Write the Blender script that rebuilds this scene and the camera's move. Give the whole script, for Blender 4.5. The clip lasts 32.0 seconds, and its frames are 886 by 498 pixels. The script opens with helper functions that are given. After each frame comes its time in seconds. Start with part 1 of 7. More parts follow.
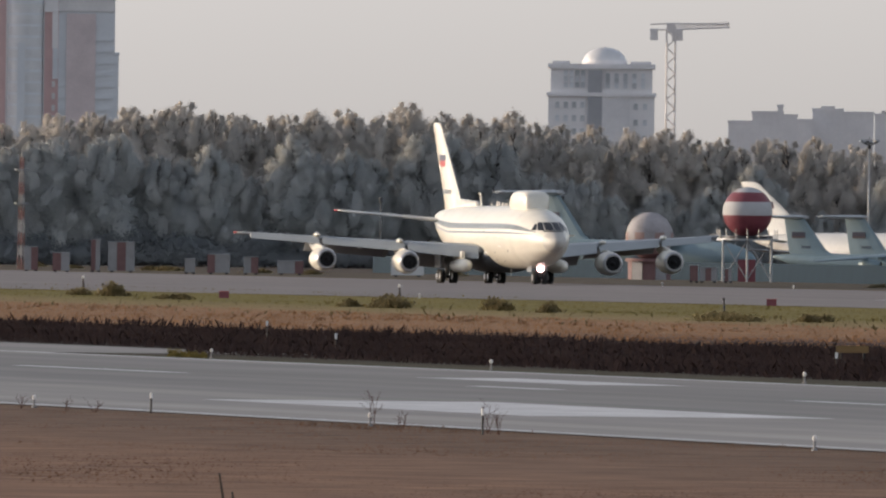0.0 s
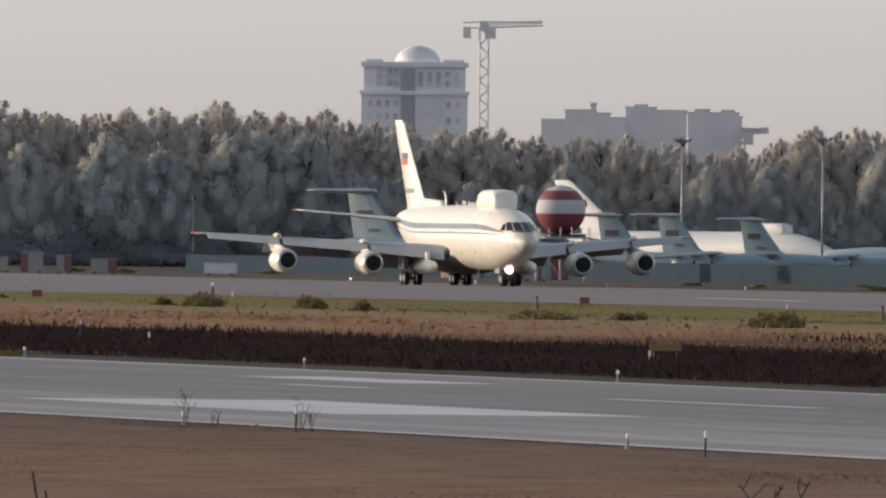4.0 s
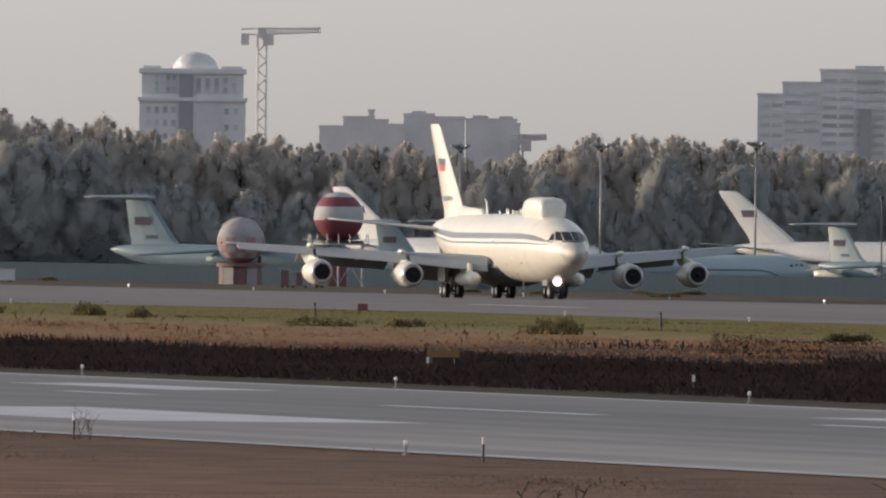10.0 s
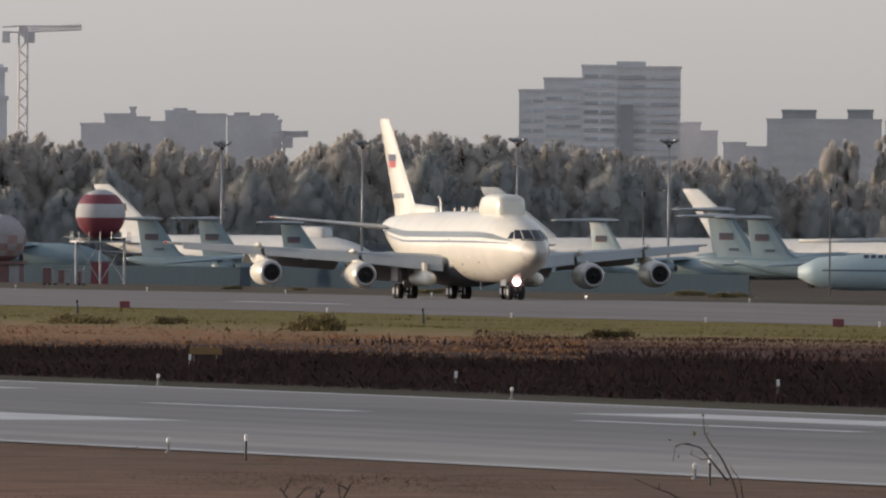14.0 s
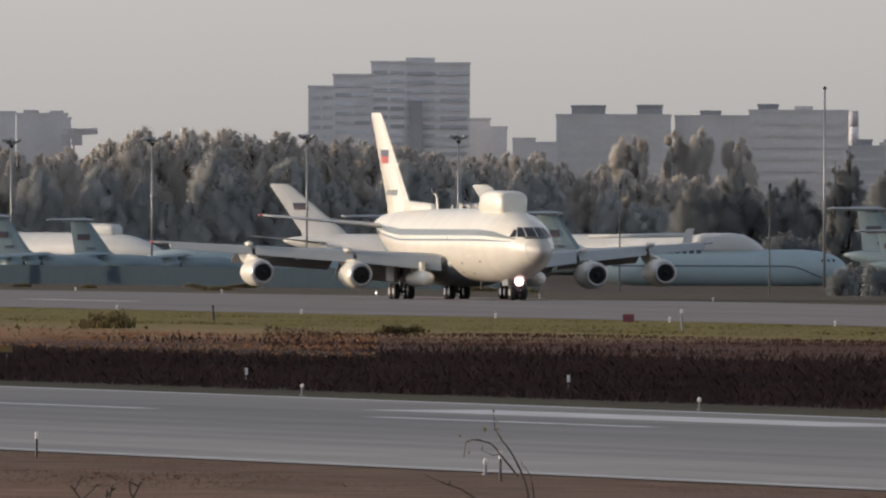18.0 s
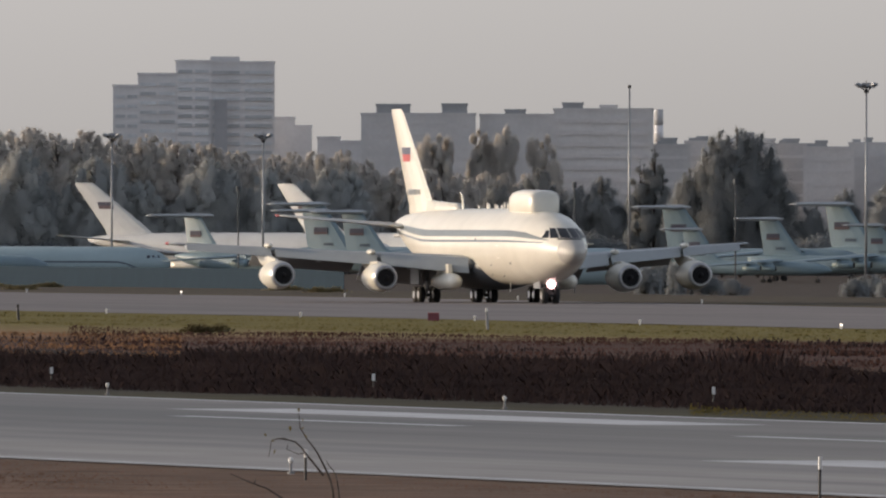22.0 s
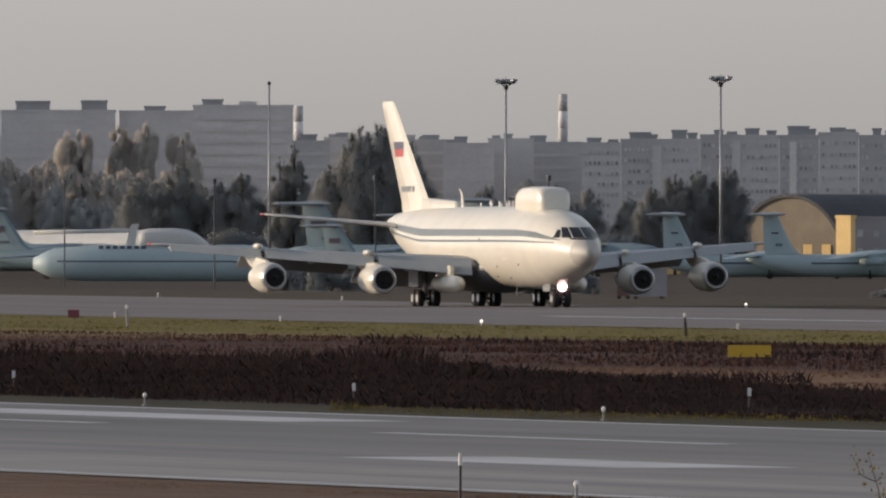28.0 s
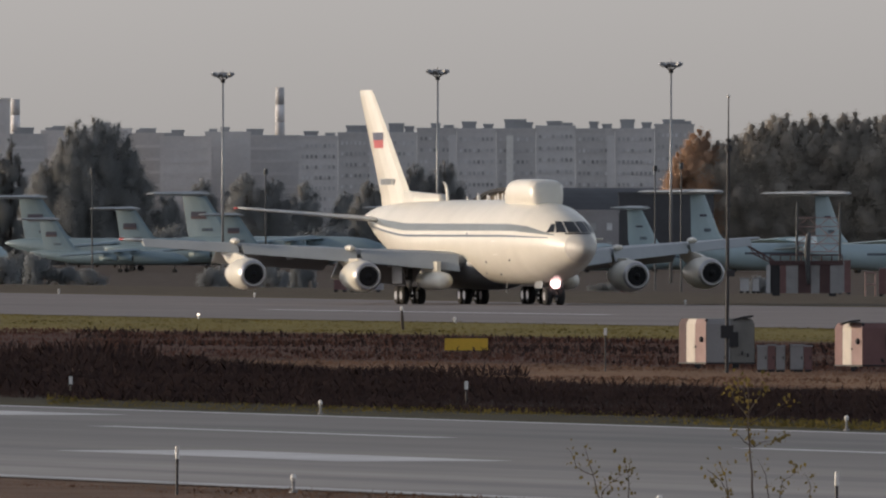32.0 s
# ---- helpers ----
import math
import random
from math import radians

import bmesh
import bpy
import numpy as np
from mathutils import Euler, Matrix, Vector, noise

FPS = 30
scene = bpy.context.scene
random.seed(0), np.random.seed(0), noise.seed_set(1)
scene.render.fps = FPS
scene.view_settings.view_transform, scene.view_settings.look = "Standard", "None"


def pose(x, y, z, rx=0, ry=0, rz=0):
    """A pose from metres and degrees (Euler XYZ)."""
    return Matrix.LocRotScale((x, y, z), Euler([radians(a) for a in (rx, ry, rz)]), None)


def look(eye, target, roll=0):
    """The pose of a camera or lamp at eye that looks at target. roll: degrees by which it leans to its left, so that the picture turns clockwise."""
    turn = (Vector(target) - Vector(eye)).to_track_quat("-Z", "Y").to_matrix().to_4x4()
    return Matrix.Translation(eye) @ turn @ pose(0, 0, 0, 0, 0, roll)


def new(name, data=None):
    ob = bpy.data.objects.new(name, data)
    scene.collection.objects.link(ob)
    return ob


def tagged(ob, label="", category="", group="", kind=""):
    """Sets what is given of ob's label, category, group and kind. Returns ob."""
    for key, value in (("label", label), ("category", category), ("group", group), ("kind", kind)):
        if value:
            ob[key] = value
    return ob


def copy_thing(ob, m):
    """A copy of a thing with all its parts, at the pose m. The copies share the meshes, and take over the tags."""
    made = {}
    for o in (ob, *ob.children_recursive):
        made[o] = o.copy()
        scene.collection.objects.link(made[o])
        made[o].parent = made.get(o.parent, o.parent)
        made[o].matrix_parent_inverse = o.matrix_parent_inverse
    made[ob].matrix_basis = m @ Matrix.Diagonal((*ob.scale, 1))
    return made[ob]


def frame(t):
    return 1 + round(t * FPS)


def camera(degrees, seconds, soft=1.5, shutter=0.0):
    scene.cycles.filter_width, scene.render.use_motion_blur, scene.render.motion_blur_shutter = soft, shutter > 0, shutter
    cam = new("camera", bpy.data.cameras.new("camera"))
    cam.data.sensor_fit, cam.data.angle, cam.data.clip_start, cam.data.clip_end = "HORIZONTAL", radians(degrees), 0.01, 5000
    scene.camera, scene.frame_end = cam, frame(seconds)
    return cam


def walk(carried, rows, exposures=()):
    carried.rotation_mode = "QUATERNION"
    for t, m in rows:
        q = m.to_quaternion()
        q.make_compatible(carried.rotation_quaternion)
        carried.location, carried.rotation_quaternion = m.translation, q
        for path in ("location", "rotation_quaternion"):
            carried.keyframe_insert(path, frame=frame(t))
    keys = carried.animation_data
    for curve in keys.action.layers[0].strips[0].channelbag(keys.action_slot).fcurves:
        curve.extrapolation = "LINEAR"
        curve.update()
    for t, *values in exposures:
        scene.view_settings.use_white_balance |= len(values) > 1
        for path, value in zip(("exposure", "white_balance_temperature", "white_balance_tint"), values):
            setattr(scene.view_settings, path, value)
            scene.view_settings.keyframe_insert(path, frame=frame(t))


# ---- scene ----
# World: x runs along the runway, y across it, z up. The tripod stands at the origin, EYE metres up.
# Bearings are counted in steps of 1/STEP radian from ZERO degrees; a range is in metres.
STEP, ZERO, EYE = 42000.0, 11.4, 6.14


def spot(u, d, z=0.0):
    """Place on the bearing u at range d."""
    a = radians(ZERO) + u / STEP
    return Vector((-d * math.cos(a), d * math.sin(a), z))


def level(w, d):
    """Height of what stands w steps below eye level at range d."""
    return EYE - w * d / STEP


def facing(u, turn=0.0):
    """Turn about z, in degrees, that points +x to the right of the line of sight on bearing u; turn swings it towards the eye."""
    a = radians(ZERO) + u / STEP
    return math.degrees(math.atan2(math.cos(a), math.sin(a))) - turn


# ---- camera ----
cam = camera(2 * math.degrees(math.atan(784 / STEP)), 32.0, soft=2.2)
PAN = [  # seconds, bearing, drop, lean in degrees
    (0.0, 0.6, 51.5, 0.64), (0.5, 27.4, 50.7, 0.63), (1.0, 64.6, 45.0, 0.62), (1.5, 104.4, 42.3, 0.62),
    (2.0, 148.8, 50.3, 0.61), (2.5, 195.9, 54.9, 0.62), (3.0, 244.6, 51.3, 0.62), (3.5, 288.9, 51.4, 0.62),
    (5.5, 447.1, 35.2, 0.60), (6.0, 480.1, 28.1, 0.61), (6.5, 511.5, 30.2, 0.62), (7.0, 544.7, 34.0, 0.63),
    (7.5, 580.2, 33.4, 0.63), (8.0, 610.6, 32.4, 0.62), (8.5, 638.7, 36.5, 0.61), (9.0, 665.7, 31.7, 0.61),
    (9.5, 690.8, 32.4, 0.61), (10.0, 724.0, 35.2, 0.61), (10.5, 767.0, 31.9, 0.61), (11.0, 842.7, 27.1, 0.59),
    (11.5, 908.8, 29.0, 0.56), (12.0, 964.8, 26.7, 0.51), (12.5, 1009.5, 28.7, 0.47), (13.0, 1053.1, 25.4, 0.44),
    (13.5, 1098.7, 33.1, 0.42), (14.0, 1145.4, 37.4, 0.41), (14.5, 1182.8, 37.0, 0.40), (16.5, 1342.0, 41.4, 0.19),
    (17.0, 1400.2, 39.3, 0.20), (17.5, 1457.0, 41.3, 0.20), (18.0, 1517.3, 41.8, 0.19), (18.5, 1562.0, 41.8, 0.17),
    (19.0, 1602.0, 40.5, 0.15), (19.5, 1633.6, 37.5, 0.13), (20.0, 1672.0, 33.9, 0.13), (20.5, 1700.4, 34.3, 0.13),
    (21.0, 1738.0, 33.9, 0.12), (21.5, 1785.1, 36.6, 0.12), (22.0, 1862.5, 43.0, 0.12), (22.5, 1927.0, 41.3, 0.11),
    (23.0, 1983.0, 39.5, 0.10), (23.5, 2023.8, 44.7, 0.10), (24.0, 2070.3, 48.2, 0.11), (24.5, 2120.9, 50.9, 0.11),
    (25.0, 2186.6, 53.4, 0.12), (25.5, 2240.3, 56.1, 0.12), (27.5, 2446.4, 47.3, 0.03), (28.0, 2499.7, 48.3, 0.02),
    (28.5, 2552.3, 51.5, 0.02), (29.0, 2611.0, 52.8, 0.02), (29.5, 2682.6, 59.2, 0.02), (30.0, 2777.1, 57.1, 0.02),
    (30.5, 2842.0, 55.6, 0.02), (31.0, 2898.5, 56.3, 0.02), (31.5, 2945.4, 55.8, 0.02), (32.0, 3000.7, 59.8, 0.03),
]
walk(cam, [(t, look((0, 0, EYE), spot(u, 1000, level(w, 1000)), lean)) for t, u, w, lean in PAN],
     exposures=[(0.0, 0.60), (9.0, 0.45), (18.0, 0.37), (25.0, 0.32), (32.0, 0.17)])

# ---- world and sun ----
SUN_EL, SUN_ROT = radians(9.0), radians(208.0)
world = bpy.data.worlds.new("world")
scene.world = world
world.use_nodes = True
wn = world.node_tree.nodes
wl = world.node_tree.links
sky = wn.new("ShaderNodeTexSky")
sky.sky_type = "NISHITA"
sky.sun_disc = False
sky.sun_elevation, sky.sun_rotation = SUN_EL, SUN_ROT
sky.air_density, sky.dust_density, sky.ozone_density, sky.altitude = 1.0, 1.0, 1.0, 150
soften = wn.new("ShaderNodeHueSaturation")
soften.inputs["Saturation"].default_value = 0.30
wl.new(sky.outputs["Color"], soften.inputs["Color"])
haze = wn.new("ShaderNodeMix")
haze.data_type, haze.blend_type = "RGBA", "MULTIPLY"
haze.inputs[0].default_value, haze.inputs[7].default_value = 1.0, (0.958, 0.978, 1.10, 1)
wl.new(soften.outputs["Color"], haze.inputs[6])
wl.new(haze.outputs[2], wn["Background"].inputs["Color"])
wn["Background"].inputs["Strength"].default_value = 0.15
sun_data = bpy.data.lights.new("sun", "SUN")
sun_data.energy, sun_data.angle, sun_data.color = 2.55, radians(1.5), (1.0, 0.77, 0.52)
sun = new("sun", sun_data)
sun_way = Vector((math.sin(SUN_ROT) * math.cos(SUN_EL), math.cos(SUN_ROT) * math.cos(SUN_EL), math.sin(SUN_EL)))
sun.matrix_world = Matrix.Translation((0, -200, 200)) @ (-sun_way).to_track_quat("-Z", "Y").to_matrix().to_4x4()


# ---- materials ----
def material(name, colour, rough=0.6, metal=0.0, vary=0.15, scale=1.0, bump=0.0, per_piece=0.0, second=None):
    """Plain procedural surface: two scales of mottling round one colour (or towards a second), optional relief."""
    m = bpy.data.materials.new(name)
    m.use_nodes = True
    n, l = m.node_tree.nodes, m.node_tree.links
    b = n["Principled BSDF"]
    b.inputs["Roughness"].default_value, b.inputs["Metallic"].default_value = rough, metal
    at = n.new("ShaderNodeTexCoord")
    big, small = n.new("ShaderNodeTexNoise"), n.new("ShaderNodeTexNoise")
    big.inputs["Scale"].default_value, small.inputs["Scale"].default_value = scale, scale * 11
    big.inputs["Detail"].default_value = small.inputs["Detail"].default_value = 4
    l.new(at.outputs["Object"], big.inputs["Vector"]), l.new(at.outputs["Object"], small.inputs["Vector"])
    add = n.new("ShaderNodeMath")
    add.operation = "MULTIPLY_ADD"
    add.inputs[1].default_value = 0.4
    l.new(small.outputs["Fac"], add.inputs[0]), l.new(big.outputs["Fac"], add.inputs[2])
    spread = n.new("ShaderNodeMapRange")
    spread.inputs["From Min"].default_value, spread.inputs["From Max"].default_value = 0.45, 0.95
    l.new(add.outputs[0], spread.inputs["Value"])
    mix = n.new("ShaderNodeMix")
    mix.data_type = "RGBA"
    low = [c * (1 - vary) for c in colour]
    high = list(second) if second else [min(1, c * (1 + vary)) for c in colour]
    mix.inputs[6].default_value, mix.inputs[7].default_value = (*low, 1), (*high, 1)
    l.new(spread.outputs["Result"], mix.inputs[0])
    out = mix.outputs[2]
    if per_piece:
        info, lift, hsv = n.new("ShaderNodeObjectInfo"), n.new("ShaderNodeMapRange"), n.new("ShaderNodeHueSaturation")
        lift.inputs["To Min"].default_value, lift.inputs["To Max"].default_value = 1 - per_piece, 1 + per_piece
        l.new(info.outputs["Random"], lift.inputs["Value"]), l.new(lift.outputs["Result"], hsv.inputs["Value"])
        l.new(out, hsv.inputs["Color"])
        out = hsv.outputs["Color"]
    l.new(out, b.inputs["Base Color"])
    if bump:
        relief = n.new("ShaderNodeBump")
        relief.inputs["Strength"].default_value, relief.inputs["Distance"].default_value = bump, 0.05
        l.new(small.outputs["Fac"], relief.inputs["Height"]), l.new(relief.outputs["Normal"], b.inputs["Normal"])
    return m


def leafy(name, colour, second, scale, per_piece):
    """Leaves that let part of the light through."""
    m = material(name, colour, 0.8, 0, 0.2, scale, 0, per_piece, second)
    n, l = m.node_tree.nodes, m.node_tree.links
    b = n["Principled BSDF"]
    b.inputs["Specular IOR Level"].default_value = 0.15
    thin, mix = n.new("ShaderNodeBsdfTranslucent"), n.new("ShaderNodeMixShader")
    l.new(b.inputs["Base Color"].links[0].from_socket, thin.inputs["Color"])
    mix.inputs[0].default_value = 0.5
    l.new(b.outputs[0], mix.inputs[1]), l.new(thin.outputs[0], mix.inputs[2])
    l.new(mix.outputs[0], n["Material Output"].inputs["Surface"])
    return m


def glow(name, colour, strength):
    m = bpy.data.materials.new(name)
    m.use_nodes = True
    b = m.node_tree.nodes["Principled BSDF"]
    b.inputs["Base Color"].default_value = b.inputs["Emission Color"].default_value = (*colour, 1)
    b.inputs["Emission Strength"].default_value = strength
    return m


WHITE = material("aircraft_white", (0.74, 0.705, 0.61), 0.26, 0, 0.05, 0.35)
CREAM = material("nacelle_cream", (0.66, 0.63, 0.545), 0.4, 0.08, 0.08, 0.8)
GREY = material("aircraft_grey", (0.27, 0.29, 0.31), 0.4, 0.1, 0.08, 0.5)
BELLY = material("belly_grey", (0.14, 0.148, 0.16), 0.45, 0.1, 0.12, 0.6)
# render and plaster paled to stand in for haze over the town
FAINT = material("haze_faint_render", (0.69, 0.67, 0.665), 0.9, 0, 0.1, 0.12)
PALE = material("haze_pale_plaster", (0.78, 0.755, 0.745), 0.9, 0, 0.08, 0.12)
BALL = material("weathered_ball", (0.33, 0.31, 0.315), 0.8, 0, 0.25, 0.5)
# white darkened to stand in for heat haze over the cabins
DULLEDWHITE = material("haze_dulled_white", (0.26, 0.255, 0.255), 0.7, 0, 0.15, 0.8)
SLAT = material("pale_slat", (0.32, 0.345, 0.355), 0.4, 0.1, 0.08, 0.5)
TAILGREY = material("pale_tailplane_grey", (0.52, 0.52, 0.50), 0.4, 0.05, 0.08, 0.5)
CHEAT = material("faded_cheat_line", (0.165, 0.185, 0.185), 0.35, 0, 0.08, 1.0)
RADOME = material("radome_grey", (0.66, 0.635, 0.575), 0.32, 0, 0.06, 0.8)
STRIPE = material("stripe_blue_grey", (0.075, 0.095, 0.125), 0.35, 0, 0.08, 1.0)
DARK = material("dark_metal", (0.025, 0.025, 0.028), 0.5, 0.4, 0.2, 2.0)
# near-black that stands in for the shade inside the intakes
VOID = material("intake_shade_black", (0.008, 0.008, 0.009), 0.95, 0, 0.2, 2.0)
STEEL = material("steel", (0.45, 0.45, 0.46), 0.35, 0.8, 0.1, 2.0)
RUBBER = material("tyre_rubber", (0.02, 0.02, 0.021), 0.85, 0, 0.2, 4.0)
COCKPIT = material("cockpit_glass", (0.012, 0.014, 0.018), 0.3, 0, 0.1, 2.0)
RED = material("red_paint", (0.185, 0.045, 0.06), 0.5, 0, 0.15, 1.0)
FLAGRED = material("flag_red", (0.42, 0.05, 0.05), 0.5, 0, 0.05, 1.0)
FLAGBLUE = material("flag_blue", (0.045, 0.05, 0.095), 0.5, 0, 0.05, 1.0)
PAINTWHITE = material("white_paint", (0.74, 0.72, 0.68), 0.55, 0, 0.1, 1.5)
FLEETFLAG = material("muted_flag_blue", (0.095, 0.095, 0.12), 0.6, 0, 0.1, 1.0)
MUTEDRED = material("dull_flag_red", (0.22, 0.08, 0.09), 0.6, 0, 0.1, 1.0)
FLEETRED = material("muted_flag_red", (0.135, 0.105, 0.11), 0.6, 0, 0.1, 1.0)
# darker copy of the fleet grey, standing in for jets in shade
FLEETDIM = material("fleet_shade_grey", (0.125, 0.168, 0.182), 0.55, 0, 0.12, 0.15)
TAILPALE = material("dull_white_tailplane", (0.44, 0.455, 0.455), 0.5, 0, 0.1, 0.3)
# fleet colours toned blue-grey to stand in for haze over the apron
FLEET = material("fleet_haze_grey", (0.178, 0.25, 0.282), 0.45, 0, 0.1, 0.15)
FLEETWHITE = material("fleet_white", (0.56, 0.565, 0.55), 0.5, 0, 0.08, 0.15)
FLEETBLUE = material("fleet_haze_blue", (0.34, 0.435, 0.46), 0.5, 0, 0.08, 0.15)
SHED = material("grey_shed_wall", (0.31, 0.30, 0.305), 0.85, 0, 0.12, 0.3)
# grey that puts the nose's shade into its colour
NOSECONE = material("nose_shade_grey", (0.47, 0.45, 0.41), 0.5, 0, 0.08, 0.8)
# dark grey that stands in for shade on the huts' right-hand panels
HUTSHADE = material("hut_shade_grey", (0.17, 0.165, 0.15), 0.75, 0, 0.2, 1.2)
FENCE = material("fence_blue", (0.024, 0.040, 0.056), 0.85, 0, 0.1, 0.3, 0, 0.03)
# town panels lightened in colour in place of haze
CONCRETE = material("concrete_panel", (0.680, 0.660, 0.650), 0.9, 0, 0.12, 0.12)
CONCRETE2 = material("pale_panel", (0.740, 0.720, 0.710), 0.9, 0, 0.12, 0.12)
CONCRETE3 = material("dim_panel", (0.600, 0.585, 0.575), 0.9, 0, 0.12, 0.12)
BRICK = material("pink_render", (0.62, 0.43, 0.41), 0.9, 0, 0.12, 0.2)
FLATS = material("haze_paled_panel", (0.600, 0.580, 0.570), 0.9, 0, 0.14, 0.12)
GLAZE = material("banded_glazing", (0.62, 0.62, 0.62), 0.35, 0, 0.1, 0.3)
# pane kept near the wall tone, with the haze put into its colour
PANE = material("window_pane", (0.54, 0.55, 0.56), 0.25, 0, 0.2, 0.3, 0, 0.3)
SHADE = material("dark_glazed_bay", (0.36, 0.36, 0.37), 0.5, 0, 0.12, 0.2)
DULL = material("dull_panel", (0.520, 0.505, 0.495), 0.9, 0, 0.14, 0.12)
ROOFHOUSE = material("roof_house_grey", (0.38, 0.385, 0.395), 0.9, 0, 0.14, 0.2)
CRANE = material("crane_paint", (0.58, 0.55, 0.54), 0.6, 0, 0.1, 0.4)
POLE = material("galvanised_pole", (0.30, 0.31, 0.32), 0.5, 0.5, 0.15, 0.5)
BLACKPOLE = material("dark_pole", (0.03, 0.03, 0.033), 0.6, 0.2, 0.2, 1.0)
# dark pole with haze put into its colour by lightening it
HAZEPOLE = material("haze_lightened_pole", (0.075, 0.08, 0.085), 0.7, 0.2, 0.2, 1.0)
BARK = material("bark", (0.07, 0.055, 0.045), 0.9, 0, 0.3, 2.0, 0.5)
# leaf colours set far paler than foliage, standing in for haze over the wood
LEAF = leafy("haze_paled_leaves", (0.725, 0.70, 0.655), (0.785, 0.715, 0.63), 0.12, 0.08)
LOWLEAF = leafy("haze_blued_leaves", (0.605, 0.635, 0.63), (0.67, 0.655, 0.61), 0.12, 0.08)
LEAF2 = leafy("haze_paled_dark_leaves", (0.37, 0.40, 0.405), (0.43, 0.42, 0.395), 0.2, 0.10)
UNDERGROWTH = leafy("undergrowth_leaves", (0.33, 0.365, 0.38), (0.37, 0.375, 0.37), 0.2, 0.12)
AUTUMN = leafy("autumn_leaves", (0.44, 0.32, 0.24), (0.54, 0.35, 0.23), 0.2, 0.25)
BROWNLEAF = leafy("olive_brown_leaves", (0.46, 0.435, 0.39), (0.55, 0.49, 0.41), 0.2, 0.15)
YELLOWLEAF = leafy("yellow_leaves", (0.10, 0.085, 0.03), (0.24, 0.18, 0.055), 5.0, 0.1)
SHRUB = leafy("weed_leaves", (0.27, 0.225, 0.11), (0.36, 0.285, 0.145), 0.6, 0.3)
REED = material("dark_reeds", (0.049, 0.035, 0.034), 0.9, 0, 0.25, 0.05, 0, 0, (0.073, 0.048, 0.044))
WEED = material("brown_weeds", (0.105, 0.054, 0.041), 0.9, 0, 0.2, 0.05, 0, 0, (0.135, 0.070, 0.052))
STRAW = material("dry_straw", (0.325, 0.172, 0.088), 0.9, 0, 0.2, 0.08, 0, 0, (0.39, 0.21, 0.105))
HAY = material("brown_grass", (0.176, 0.102, 0.068), 0.9, 0, 0.15, 0.05, 0, 0, (0.222, 0.13, 0.084))
TURF = material("green_turf", (0.155, 0.128, 0.034), 0.9, 0, 0.3, 0.05, 0, 0, (0.215, 0.165, 0.048))
YELLOW = material("yellow_board", (0.62, 0.39, 0.035), 0.6, 0, 0.1, 1.0)
HANGAR = material("hangar_front", (0.25, 0.205, 0.15), 0.8, 0, 0.15, 0.3)
ROOF = material("dark_roof", (0.06, 0.062, 0.068), 0.7, 0, 0.2, 0.2)
# ochre brightened so that its colour carries sunlight on the walls
OCHRE = material("sun_raised_ochre", (0.80, 0.57, 0.25), 0.85, 0, 0.08, 0.4)
# red dulled in colour for the heat haze over the cabins
HUTPINK = material("haze_dulled_red", (0.16, 0.085, 0.082), 0.7, 0, 0.15, 1.5)
HUTSIDE = material("pale_pink_panel", (0.30, 0.20, 0.185), 0.7, 0, 0.15, 1.5)
HUTWHITE = material("cream_panel", (0.50, 0.46, 0.40), 0.7, 0, 0.15, 1.5)
RADWHITE = material("dull_white_shell", (0.42, 0.42, 0.425), 0.7, 0, 0.12, 0.6)
LAMPGLOW = glow("landing_lamp", (1.0, 0.62, 0.60), 5.0)
COCKPIT.node_tree.nodes["Principled BSDF"].inputs["Specular IOR Level"].default_value = 0.25
for one in (FLEETFLAG, FLEETRED, FENCE, LEAF, LOWLEAF, LEAF2, AUTUMN, SHRUB, REED, WEED, STRAW, HAY, TURF):
    one.node_tree.nodes["Principled BSDF"].inputs["Specular IOR Level"].default_value = 0.06
WHITEGLOW = glow("edge_lamp_lit", (1.0, 0.85, 0.72), 1.2)


# ---- mesh helpers ----
def finish(name, bm, mat, smooth=False):
    bmesh.ops.recalc_face_normals(bm, faces=bm.faces)
    me = bpy.data.meshes.new(name)
    bm.to_mesh(me)
    bm.free()
    for p in me.polygons:
        p.use_smooth = smooth
    for one in (mat if isinstance(mat, (list, tuple)) else [mat]):
        me.materials.append(one)
    return me


def part(name, bm, mat, parent=None, label="", smooth=False, m=None):
    """Links a bmesh as one mesh object under a thing or a part."""
    ob = new(name, finish(name, bm, mat, smooth))
    ob.parent = parent
    if m is not None:
        ob.matrix_basis = m
    return tagged(ob, label)


def thing(name, label, category, group="", m=None, kind=""):
    ob = new(name)
    if m is not None:
        ob.matrix_basis = m
    return tagged(ob, label, category, group, kind)


def box(bm, x0, x1, y0, y1, z0, z1):
    v = [bm.verts.new((x, y, z)) for x in (x0, x1) for y in (y0, y1) for z in (z0, z1)]
    for f in ((0, 1, 3, 2), (4, 6, 7, 5), (0, 4, 5, 1), (2, 3, 7, 6), (0, 2, 6, 4), (1, 5, 7, 3)):
        bm.faces.new([v[i] for i in f])
    return bm


def boxed(*a):
    return box(bmesh.new(), *a)


def loft(bm, rings, closed=True, caps=True):
    rows = [[bm.verts.new(p) for p in r] for r in rings]
    n = len(rows[0])
    for a, b in zip(rows, rows[1:]):
        for i in range(n if closed else n - 1):
            j = (i + 1) % n
            bm.faces.new((a[i], a[j], b[j], b[i]))
    if caps and closed:
        bm.faces.new(rows[0][::-1]), bm.faces.new(rows[-1])
    return bm


